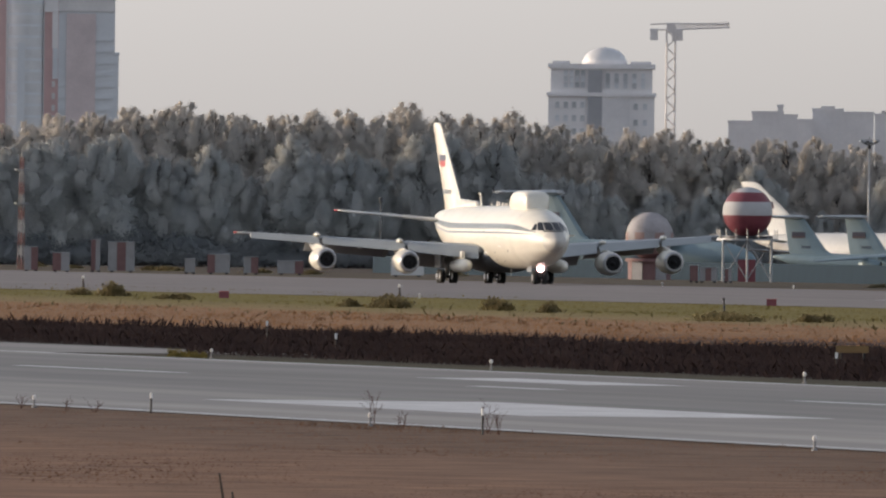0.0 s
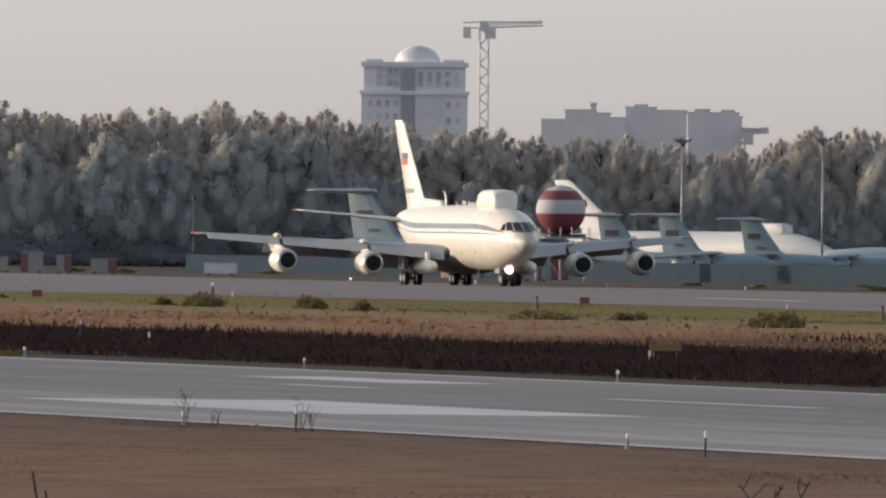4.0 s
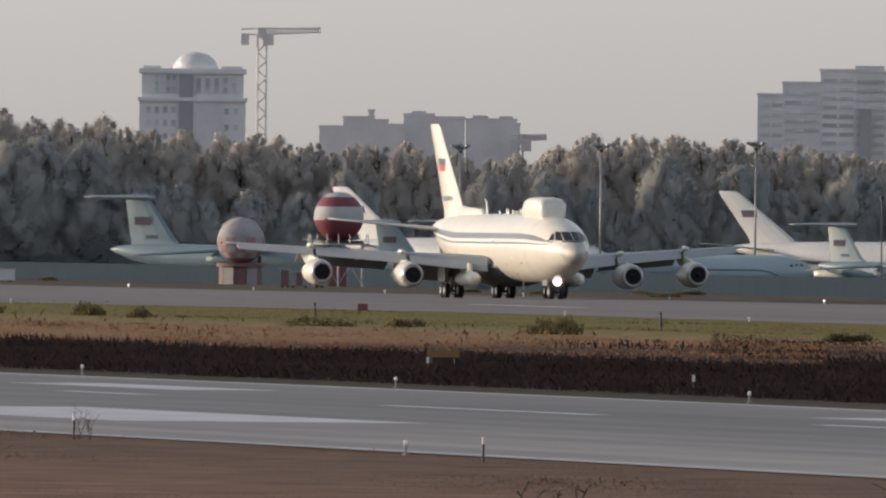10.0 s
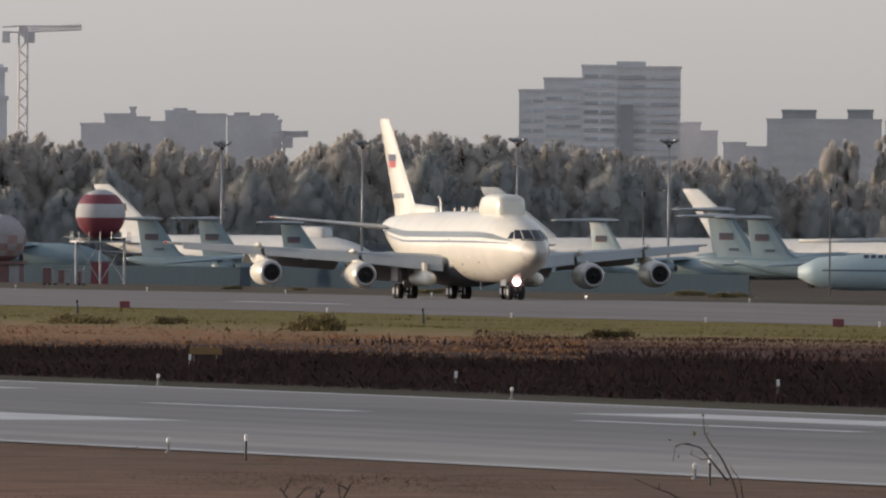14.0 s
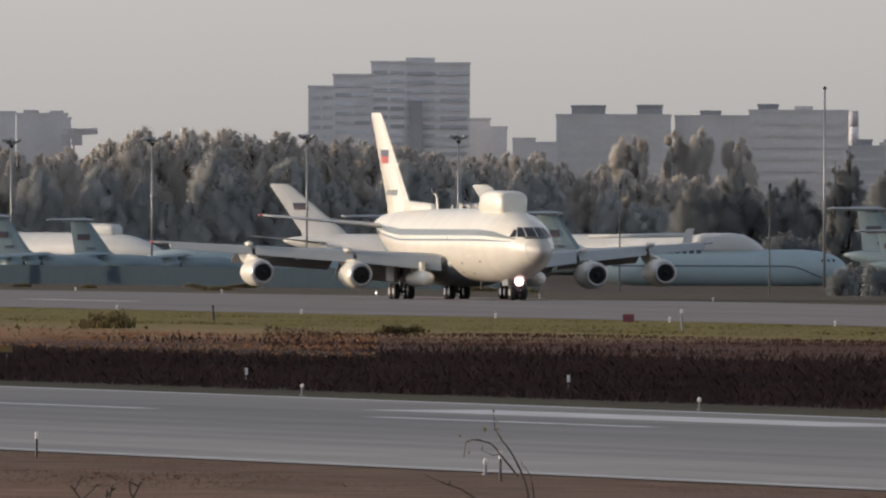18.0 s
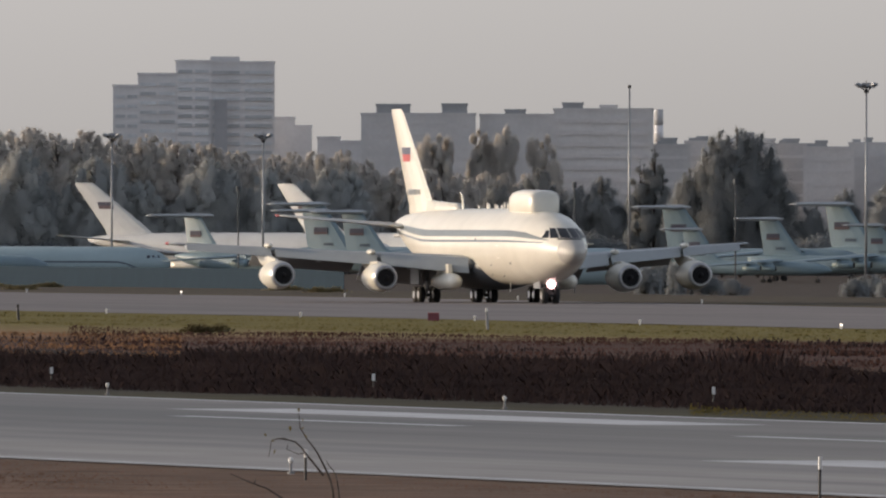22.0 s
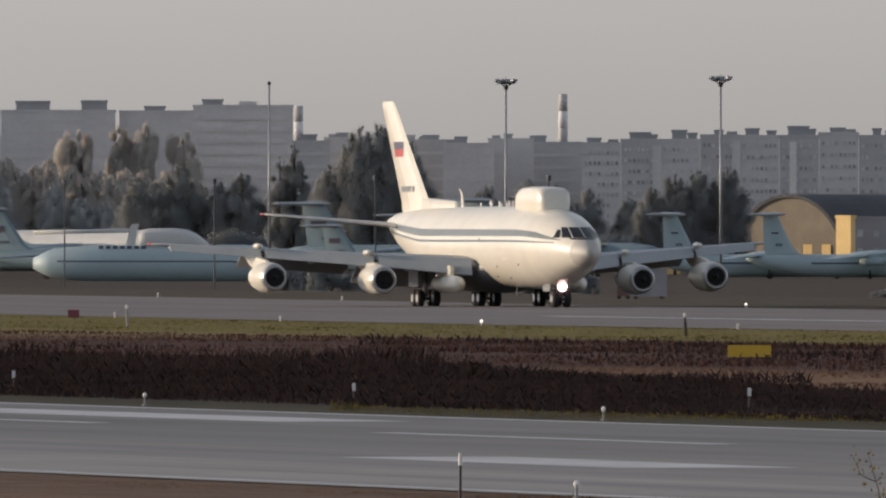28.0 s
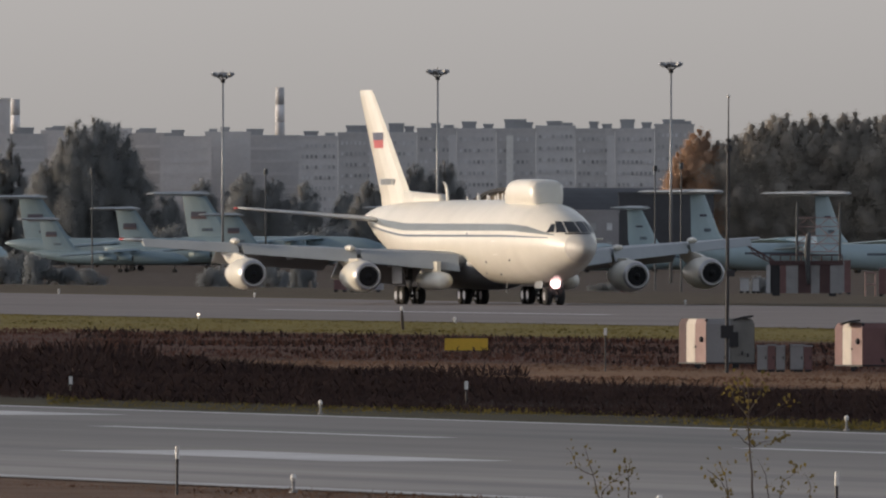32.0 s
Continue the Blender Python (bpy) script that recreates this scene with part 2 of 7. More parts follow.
def tube(bm, p0, p1, r0, r1=None, seg=8):
    p0, p1 = Vector(p0), Vector(p1)
    r1 = r0 if r1 is None else r1
    q = (p1 - p0).to_track_quat("Z", "Y")
    ring = lambda p, r: [p + q @ Vector((r * math.cos(2 * math.pi * i / seg), r * math.sin(2 * math.pi * i / seg), 0)) for i in range(seg)]
    return loft(bm, [ring(p0, r0), ring(p1, r1)])


def tubed(*a, **k):
    return tube(bmesh.new(), *a, **k)


def ball(bm, c, rx, ry=None, rz=None, seg=20, rows=12):
    ry, rz = ry or rx, rz or rx
    rings = []
    for j in range(rows + 1):
        a = math.pi * j / rows
        s, k = max(math.sin(a), 0.004), math.cos(a)
        rings.append([Vector(c) + Vector((rx * s * math.cos(2 * math.pi * i / seg), ry * s * math.sin(2 * math.pi * i / seg), -rz * k)) for i in range(seg)])
    return loft(bm, rings)


def spindle(bm, stations, c=(0, 0), seg=20):
    """Body of revolution along -x: stations (aft, radius) round the line y, z = c."""
    return loft(bm, [[(-u, c[0] + r * math.cos(2 * math.pi * i / seg), c[1] + r * math.sin(2 * math.pi * i / seg)) for i in range(seg)] for u, r in stations])


def lerp(rows, x):
    """Straight-line value of the columns of rows at x in the first column."""
    if x <= rows[0][0]:
        return rows[0][1:]
    for a, b in zip(rows, rows[1:]):
        if x <= b[0]:
            k = (x - a[0]) / (b[0] - a[0])
            return tuple(p + (q - p) * k for p, q in zip(a[1:], b[1:]))
    return rows[-1][1:]


# ---- ground, runway, taxiway ----
def ease(k):
    k = min(1, max(0, k))
    return k * k * (3 - 2 * k)


def fall(x, y):
    """The field lies nearly level; the taxiway's slight dip at its near end and the three-metre fall towards the apron
    are set to fit the camera's view.
    """
    return -3.0 * ease((y - 500) / 260) - 0.32 * ease((x + 1960) / 320) * ease((y - 300) / 70)


def ground_material():
    m = bpy.data.materials.new("field_ground")
    m.use_nodes = True
    n, l = m.node_tree.nodes, m.node_tree.links
    b = n["Principled BSDF"]
    b.inputs["Roughness"].default_value = 0.95
    b.inputs["Specular IOR Level"].default_value = 0.1
    geo, sep = n.new("ShaderNodeNewGeometry"), n.new("ShaderNodeSeparateXYZ")
    l.new(geo.outputs["Position"], sep.inputs[0])
    wob = n.new("ShaderNodeTexNoise")
    wob.inputs["Scale"].default_value, wob.inputs["Detail"].default_value = 0.03, 6
    l.new(geo.outputs["Position"], wob.inputs["Vector"])
    shift = n.new("ShaderNodeMath")
    shift.operation, shift.inputs[1].default_value = "MULTIPLY_ADD", 14
    l.new(wob.outputs["Fac"], shift.inputs[0]), l.new(sep.outputs["Y"], shift.inputs[2])
    ramp_at = n.new("ShaderNodeMapRange")
    ramp_at.inputs["From Min"].default_value, ramp_at.inputs["From Max"].default_value = 27, 627
    l.new(shift.outputs[0], ramp_at.inputs["Value"])

    def strip(bands):
        ramp = n.new("ShaderNodeValToRGB")
        e = ramp.color_ramp.elements
        while len(e) < len(bands):
            e.new(0.5)
        for el, (y, c) in zip(e, bands):
            el.position, el.color = (y - 20) / 600, (*c, 1)
        l.new(ramp_at.outputs["Result"], ramp.inputs["Fac"])
        return ramp.outputs["Color"]

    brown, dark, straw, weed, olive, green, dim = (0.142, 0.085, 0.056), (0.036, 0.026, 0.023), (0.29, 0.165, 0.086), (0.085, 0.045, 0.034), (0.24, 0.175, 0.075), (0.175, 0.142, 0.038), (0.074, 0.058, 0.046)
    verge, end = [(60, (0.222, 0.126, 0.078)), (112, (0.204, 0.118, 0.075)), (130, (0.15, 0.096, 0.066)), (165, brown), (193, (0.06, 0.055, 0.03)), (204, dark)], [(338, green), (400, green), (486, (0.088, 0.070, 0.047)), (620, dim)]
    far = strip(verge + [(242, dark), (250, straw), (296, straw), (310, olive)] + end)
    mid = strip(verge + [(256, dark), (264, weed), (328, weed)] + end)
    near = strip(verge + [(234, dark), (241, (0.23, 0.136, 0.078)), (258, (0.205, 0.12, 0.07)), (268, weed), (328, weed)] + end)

    def along(a, b, first, second):
        k, mx = n.new("ShaderNodeMapRange"), n.new("ShaderNodeMix")
        k.inputs["From Min"].default_value, k.inputs["From Max"].default_value = a, b
        sx = n.new("ShaderNodeMath")
        sx.operation, sx.inputs[1].default_value = "MULTIPLY_ADD", 120
        l.new(wob.outputs["Fac"], sx.inputs[0]), l.new(sep.outputs["X"], sx.inputs[2]), l.new(sx.outputs[0], k.inputs["Value"])
        mx.data_type = "RGBA"
        l.new(k.outputs["Result"], mx.inputs[0]), l.new(first, mx.inputs[6]), l.new(second, mx.inputs[7])
        return mx.outputs[2]

    tone = along(-985 + 60, -950 + 60, along(-1290 + 60, -1200 + 60, far, mid), near)
    fine = n.new("ShaderNodeTexNoise")
    fine.inputs["Scale"].default_value, fine.inputs["Detail"].default_value = 0.35, 8
    l.new(geo.outputs["Position"], fine.inputs["Vector"])
    gain = n.new("ShaderNodeMapRange")
    gain.inputs["From Min"].default_value, gain.inputs["From Max"].default_value = 0.3, 0.7
    gain.inputs["To Min"].default_value, gain.inputs["To Max"].default_value = 0.68, 1.32
    l.new(fine.outputs["Fac"], gain.inputs["Value"])
    hsv = n.new("ShaderNodeHueSaturation")
    l.new(gain.outputs["Result"], hsv.inputs["Value"]), l.new(tone, hsv.inputs["Color"])
    l.new(hsv.outputs["Color"], b.inputs["Base Color"])
    return m


def asphalt(name, colour, rough, streak, wear=None):
    """Worn paving: joints' patches and long dark tyre streaks along x."""
    m = material(name, colour, rough, 0, 0.15, 0.06, 0.15)
    n, l = m.node_tree.nodes, m.node_tree.links
    b = n["Principled BSDF"]
    geo, size, noise_ = n.new("ShaderNodeNewGeometry"), n.new("ShaderNodeVectorMath"), n.new("ShaderNodeTexNoise")
    size.operation, size.inputs[1].default_value = "MULTIPLY", (0.006, 0.28, 1)
    l.new(geo.outputs["Position"], size.inputs[0]), l.new(size.outputs[0], noise_.inputs["Vector"])
    noise_.inputs["Scale"].default_value, noise_.inputs["Detail"].default_value = 1.0, 5
    rg = n.new("ShaderNodeMapRange")
    rg.inputs["From Min"].default_value, rg.inputs["From Max"].default_value = 0.35, 0.7
    rg.inputs["To Min"].default_value, rg.inputs["To Max"].default_value = 1 + streak, 1 - streak
    l.new(noise_.outputs["Fac"], rg.inputs["Value"])
    hsv = n.new("ShaderNodeHueSaturation")
    src = b.inputs["Base Color"].links[0].from_socket
    l.new(src, hsv.inputs["Color"]), l.new(rg.outputs["Result"], hsv.inputs["Value"]), l.new(hsv.outputs["Color"], b.inputs["Base Color"])
    if wear:
        across, at, ramp, worn = n.new("ShaderNodeSeparateXYZ"), n.new("ShaderNodeMapRange"), n.new("ShaderNodeValToRGB"), n.new("ShaderNodeMix")
        l.new(geo.outputs["Position"], across.inputs[0]), l.new(across.outputs["Y"], at.inputs["Value"]), l.new(at.outputs["Result"], ramp.inputs["Fac"])
        at.inputs["From Min"].default_value, at.inputs["From Max"].default_value = wear[0][0], wear[-1][0]
        e = ramp.color_ramp.elements
        while len(e) < len(wear):
            e.new(0.5)
        for el, (y, k) in zip(e, wear):
            el.position, el.color = (y - wear[0][0]) / (wear[-1][0] - wear[0][0]), (k, k, k, 1)
        worn.data_type, worn.blend_type, worn.inputs[0].default_value = "RGBA", "MULTIPLY", 1.0
        l.new(hsv.outputs["Color"], worn.inputs[6]), l.new(ramp.outputs["Color"], worn.inputs[7]), l.new(worn.outputs[2], b.inputs["Base Color"])
    rr = n.new("ShaderNodeMapRange")
    rr.inputs["To Min"].default_value, rr.inputs["To Max"].default_value = rough + 0.1, rough - 0.1
    l.new(noise_.outputs["Fac"], rr.inputs["Value"]), l.new(rr.outputs["Result"], b.inputs["Roughness"])
    return m


GROUND = ground_material()
# rubber darkens the strip that the wheels use; the near lane stays pale
RUNWAY = asphalt("runway_asphalt", (0.225, 0.206, 0.185), 0.62, 0.35, [(138, 1.0), (152, 1.0), (157, 0.72), (172, 0.55), (186, 0.6), (192.5, 0.8)])
TAXI = asphalt("taxiway_concrete", (0.145, 0.125, 0.119), 0.8, 0.2)
MARK = material("worn_marking_paint", (0.50, 0.50, 0.50), 0.6, 0, 0.25, 0.3)


def near_edge(x):
    """The taxiway's near edge, its swing shaped to fit the camera's view."""
    return 350 + 41 * ease((x + 2000) / 280) - 9 * ease((x + 1620) / 200)


def far_edge(x):
    """The runway's far edge, drawn in a little towards the near end to fit the camera's view."""
    return 192.5 - 2.5 * ease((x + 900) / 200)


def sheet(name, xs, ys, lift, mat, label, across=lambda x, y: y):
    bm = bmesh.new()
    rows = [[bm.verts.new((x, across(x, y), fall(x, across(x, y)) + lift)) for x in xs] for y in ys]
    for a, b in zip(rows, rows[1:]):
        for i in range(len(xs) - 1):
            bm.faces.new((a[i], a[i + 1], b[i + 1], b[i]))
    return tagged(part(name, bm, mat), label, name.split("_")[0], kind="structure")


steps = lambda a, b, n: [a + (b - a) * i / n for i in range(n + 1)]
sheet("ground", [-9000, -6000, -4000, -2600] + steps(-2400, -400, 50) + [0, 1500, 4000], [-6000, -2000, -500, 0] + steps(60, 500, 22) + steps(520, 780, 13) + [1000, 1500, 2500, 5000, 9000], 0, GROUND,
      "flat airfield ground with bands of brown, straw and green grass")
sheet("runway", [-2600] + steps(-1300, -400, 45) + [600], steps(0, 1, 6), 0.03, RUNWAY, "wet-looking worn grey asphalt runway with tyre streaks", lambda x, k: 138 + (far_edge(x) - 138) * k)
sheet("taxiway", [-4200] + steps(-2500, -1200, 65) + [800], steps(0, 1, 10), 0.03, TAXI, "broad pale concrete taxiway with worn joints", lambda x, k: near_edge(x) + (473 - near_edge(x)) * k)
tagged(part("road", boxed(-1200, -1045, 192.6, 205, -0.6, 0.025), RUNWAY), "grey paved turn-off beside the runway", "road", kind="structure")


def marking(x0, x1, y0, y1, on="runway"):
    n = max(1, round((x1 - x0) / 20))
    bm = bmesh.new()
    shift = lambda x: far_edge(x) - 192.5 if y0 > 190 and on == "runway" else 0.0
    rows = [[(x, y + shift(x), fall(x, y) + 0.035) for y in (y0, y1)] for x in steps(x0, x1, n)]
    v = [[bm.verts.new(p) for p in r] for r in rows]
    for a, b in zip(v, v[1:]):
        bm.faces.new((a[0], b[0], b[1], a[1]))
    part("marking", bm, MARK, bpy.data.objects[on])


marking(-2500, 500, 191.4, 192.1)
marking(-2500, 500, 138.6, 139.2)
for x0, x1, y0, y1 in ((-782, -728, 149.5, 159.5), (-900, -868, 180.5, 184.5), (-764, -702, 180.2, 184.6), (-596, -568, 154.8, 159.3)):
    marking(x0, x1, y0, y1)
for x0, x1 in ((-1090, -1056), (-1020, -985), (-950, -915), (-857, -842), (-801, -768), (-736, -699), (-665, -628), (-598, -560), (-530, -495), (-460, -425)):
    marking(x0, x1, 173.6, 174.5)
for x0, x1 in ((-1560, -1475), (-1400, -1360), (-1900, -1860)):
    marking(x0, x1, 419, 421, "taxiway")


# ---- four-engined wide-body command aircraft ----
# Local axes: x forward, y to port, z up; origin on the ground under the nose leg. Stations: aft, centre height, half width, half height.
BODY = [(-8.9, 4.05, 0.04, 0.04), (-8.75, 4.05, 0.33, 0.32), (-8.2, 4.07, 0.72, 0.70), (-7.2, 4.13, 1.10, 1.06), (-6.0, 4.24, 1.48, 1.44), (-4.5, 4.35, 1.93, 1.92), (-2.6, 4.40, 2.38, 2.38),
        (-0.4, 4.45, 2.78, 2.78), (3, 4.48, 3.02, 3.02), (6, 4.5, 3.04, 3.04), (12, 4.5, 3.04, 3.04), (20, 4.5, 3.04, 3.04), (27, 4.52, 3.04, 3.0),
        (32, 4.72, 2.86, 2.76), (37, 5.12, 2.42, 2.3), (42, 5.62, 1.78, 1.68), (46, 6.02, 1.12, 1.08), (48.6, 6.25, 0.62, 0.6), (49.8, 6.35, 0.2, 0.2)]


def hull(u, side, z, out=0.0):
    """Point of the fuselage skin at height z on one side (+1 starboard), pushed out a little."""
    zc, ry, rz = lerp(BODY, u)
    k = max(-0.999, min(0.999, (z - zc) / rz))
    return Vector((-u, -side * (ry + out) * math.sqrt(1 - k * k), zc + (rz + out) * k))


def nose_at(w, z, out):
    """Point on the nose where the skin stands at (w to starboard, z)."""
    a, b = -8.9, 4.0
    for _ in range(30):
        u = (a + b) / 2
        zc, ry, rz = lerp(BODY, u)
        if (w / ry) ** 2 + ((z - zc) / rz) ** 2 > 1:
            a = u
        else:
            b = u
    return Vector((-u + out, -w * (1 + out * 0.3), z + out * 0.4))


def wing_ring(w, lead, chord, z, thick, side, n=9, droop=0.0):
    pts = []
    for i in range(2 * n):
        a = math.pi * i / n
        k = (1 + math.cos(a)) / 2
        h = thick * chord * 0.5 * math.sin(a) * (1.15 - 0.5 * k)
        pts.append((-(lead + chord * k), -side * w, z + h - droop * k))
    return pts


def patch(bm, rows):
    v = [[bm.verts.new(p) for p in r] for r in rows]
    for a, b in zip(v, v[1:]):
        for i in range(len(a) - 1):
            bm.faces.new((a[i], a[i + 1], b[i + 1], b[i]))


def band(side, u0, u1, low, high, n=60):
    bm = bmesh.new()
    rows = []
    for i in range(n + 1):
        u = u0 + (u1 - u0) * i / n
        rows.append([hull(u, side, lerp(low, u)[0] + (lerp(high, u)[0] - lerp(low, u)[0]) * j / 3, 0.012) for j in range(4)])
    patch(bm, rows)
    return bm


def engine(parent, w, u, z, lead, wz, full):
    side = 1 if w > 0 else -1
    pod = part("engine", spindle(bmesh.new(), [(u, 0.86), (u + 0.12, 0.97), (u + 0.7, 1.10), (u + 1.6, 1.17), (u + 3.0, 1.12), (u + 4.4, 0.92), (u + 5.4, 0.70), (u + 5.5, 0.5)], (-w, z), 28), CREAM, parent, "", True)
    if full:
        lip = bmesh.new()
        for (a, ra), (b, rb) in zip([(0.16, 1.0), (0.0, 0.95), (-0.10, 0.86), (-0.10, 0.78), (0.0, 0.71)], [(0.0, 0.95), (-0.10, 0.86), (-0.10, 0.78), (0.0, 0.71), (0.5, 0.66)]):
            loft(lip, [[(-(u + s), -w + r * math.cos(2 * math.pi * i / 28), z + r * math.sin(2 * math.pi * i / 28)) for i in range(28)] for s, r in ((a, ra), (b, rb))], caps=False)
        part("intake_lip", lip, STEEL, pod, "bare metal intake lip", True)
        # black disc at the lip in place of a shaded opening
        part("fan", spindle(bmesh.new(), [(u - 0.03, 0.03), (u - 0.028, 0.68), (u - 0.01, 0.70)], (-w, z), 28), VOID, pod, "black disc for the shaded intake")
        part("spinner", spindle(bmesh.new(), [(u - 0.30, 0.02), (u - 0.2, 0.14), (u - 0.03, 0.26)], (-w, z), 16), VOID, pod, "", True)
        part("exhaust", spindle(bmesh.new(), [(u + 5.45, 0.52), (u + 6.4, 0.3), (u + 6.9, 0.05)], (-w, z), 18), DARK, pod, "", True)
    pylon = bmesh.new()
    loft(pylon, [[(-(u + 1.0), -w - 0.02, z + 0.95), (-(u + 1.0), -w + 0.02, z + 0.95), (-(u + 5.6), -w + 0.16, z + 0.55), (-(u + 5.6), -w - 0.16, z + 0.55)],
                 [(-(u + 2.6), -w - 0.14, z + 1.3), (-(u + 2.6), -w + 0.14, z + 1.3), (-(u + 7.0), -w + 0.2, z + 0.95), (-(u + 7.0), -w - 0.2, z + 0.95)],
                 [(-(lead - 0.1), -w - 0.16, wz - 0.5), (-(lead - 0.1), -w + 0.16, wz - 0.5), (-(lead + 4.0), -w + 0.2, wz - 0.2), (-(lead + 4.0), -w - 0.2, wz - 0.2)]])
    part("pylon", pylon, CREAM, pod)
    if full:
        part("pylon_cap", ball(bmesh.new(), (-(lead - 0.1), -w, wz + 0.3), 0.8, 0.32, 0.22, 14, 8), WHITE, pod, "white fairing over the wing's leading edge", True)


def bogie(parent, w, u, wheels, name, gap=0.62):
    leg = part(name, tubed((-u, -w, 0.5), (-u, -w, 2.6), 0.17, 0.2, seg=12), STEEL, parent, "", True)
    part("brace", tubed((-u - 0.2, -w, 0.9), (-u - 1.5, -w, 2.4), 0.09), STEEL, leg)
    part("bogie_beam", boxed(-u - 0.85, -u + 0.85, -w - 0.13, -w + 0.13, 0.48, 0.74), DARK, leg)
    for du in wheels:
        for dy in (-gap, gap):
            y = -w + dy
            tyre = bmesh.new()
            rr = [(-0.24, 0.42), (-0.24, 0.56), (-0.17, 0.65), (0.17, 0.65), (0.24, 0.56), (0.24, 0.42)]
            loft(tyre, [[(-u - du + r * math.cos(2 * math.pi * i / 20), y + s, 0.65 + r * math.sin(2 * math.pi * i / 20)) for i in range(20)] for s, r in rr])
            tyre_ob = part("wheel", tyre, RUBBER, leg, "", True)
            part("rim", tubed((-u - du, y - 0.255, 0.65), (-u - du, y + 0.255, 0.65), 0.3, seg=14), STEEL, tyre_ob)
    return leg


WING = [(2.4, 13.0, 13.0, 3.05, 0.13), (9.5, 18.2, 7.9, 3.66, 0.115), (17.0, 23.9, 5.0, 4.23, 0.105), (23.3, 28.7, 2.75, 4.68, 0.10), (24.0, 29.5, 1.9, 4.73, 0.07)]


def airliner(name, label, full, paint, m, humped=False):
    """full: the command version with its hump, pods and stalky aerials; else a plain sister ship."""
    jet = thing(name, label, "aircraft", "" if full else "parked airliners on the apron", m)
    bm = bmesh.new()
    seg = 40 if full else 24
    fine = [lerp_smooth(u) for u in ([-8.9, -8.83, -8.75] + steps(-8.6, 3, 32) + steps(4, 26, 11) + steps(27, 49.8, 24))] if full else [(s[0], *s[1:]) for s in BODY]
    loft(bm, [[(-u, ry * math.sin(2 * math.pi * i / seg), zc + rz * math.cos(2 * math.pi * i / seg)) for i in range(seg)] for u, zc, ry, rz in fine])
    part("fuselage", bm, paint, jet, "", True)
    belly = bmesh.new()
    loft(belly, [[(-u, 3.2 * k * math.sin(2 * math.pi * i / 24), 3.0 + 1.85 * k * math.cos(2 * math.pi * i / 24) - 0.1) for i in range(24)]
                 for u, k in ((10.0, 0.05), (11.2, 0.55), (13, 0.86), (15, 1.0), (24, 1.0), (27, 0.8), (30, 0.3), (31, 0.05))])
    part("wing_fairing", belly, BELLY if full else paint, jet, "dark grey belly fairing", True)
    for side in (1, -1):
        bm = bmesh.new()
        loft(bm, [wing_ring(w, a, c, z, t, side) for w, a, c, z, t in WING])
        wing = part("wing", bm, GREY, jet, "swept grey wing", True)
        if full:
            for w0, w1, d in ((3.2, 9.2, 1.6), (9.8, 17.4, 1.05)):
                rows = []
                for w in (w0, w1):
                    a, c, z, t = lerp(WING, w)
                    rows.append(wing_ring(w, a + c * 0.80, c * 0.24 + 0.5, z - 0.22, 0.12, side, 7, d))
                part("flap", loft(bmesh.new(), rows), BELLY, wing, "lowered flap", True)
            for w0, w1 in ((3.3, 9.35), (9.65, 16.7), (17.0, 22.9)):
                rows = []
                for i in range(4):
                    w = w0 + (w1 - w0) * i / 3
                    a, c, z, t = lerp(WING, w)
                    h = 0.34 + 0.065 * c
                    top = z + t * c * 0.27
                    rows.append([(-(a + f), -side * w, top + g * h) for f, g in ((0.9, 0.10), (0.05, 0.06), (-0.02, -0.02), (-0.52, -1.0), (-0.46, -1.05), (0.3, -0.6))])
                part("slat", loft(bmesh.new(), rows), SLAT, wing, "pale lowered slat")
            for w in (5.5, 8.2, 12.5, 15.6):
                a, c, z, t = lerp(WING, w)
                part("flap_track", spindle(bmesh.new(), [(a + c * 0.55, 0.05), (a + c * 0.75, 0.2), (a + c * 0.98, 0.22), (a + c * 1.15 + 0.6, 0.04)], (-side * w, z - 0.45), 10), GREY, wing, "", True)
            part("wing_tip", ball(bmesh.new(), (-30.3, -side * 23.95, 4.73), 0.55, 0.2, 0.11, 12, 8), FLAGRED if side > 0 else GREY, wing, "red wing tip" if side > 0 else "", True)
        for w, u, z, lead, wz in ((10.05, 13.5, 2.03, 18.6, 3.78), (17.2, 18.7, 2.22, 24.0, 4.29)):
            engine(jet, side * w, u, z, lead, wz, full)
        bm = bmesh.new()
        loft(bm, [wing_ring(w, a, c, z, 0.06, side, 9, -0.055 * c) for w, a, c, z in ((1.2, 40.0, 6.4, 5.95), (9.6, 47.4, 2.7, 6.86), (10.3, 48.4, 1.7, 6.95))])
        tail = part("tailplane", bm, TAILGREY if full else paint, jet, "", True)
        if full:
            part("tailplane_tip", ball(bmesh.new(), (-49.2, -side * 10.3, 6.96), 0.5, 0.2, 0.09, 12, 8), FLAGRED, tail, "red tailplane tip", True)
    fin = bmesh.new()
    sec = lambda z, lead, tail_, t: [(-(lead + (tail_ - lead) * k), s * t * math.sin(math.pi * min(1, 0.12 + 0.88 * k)) * 0.5, z) for k, s in
                                     [(0, 0)] + [(k, 1) for k in (0.1, 0.3, 0.55, 0.8)] + [(1, 0)] + [(k, -1) for k in (0.8, 0.55, 0.3, 0.1)]]
    loft(fin, [sec(6.0, 36.6, 46.0, 0.9), sec(7.9, 38.3, 46.6, 0.8), sec(15.2, 48.3, 52.3, 0.42), sec(15.62, 49.1, 52.4, 0.28)])
    fin = part("fin", fin, paint, jet, "tall swept white fin")

    def fin_skin(u, z, side):
        k = (z - 7.9) / 7.3
        lead, trail, t = 38.3 + 10.0 * k, 46.6 + 5.7 * k, 0.8 - 0.38 * k
        q = max(0.0, min(1.0, (u - lead) / (trail - lead)))
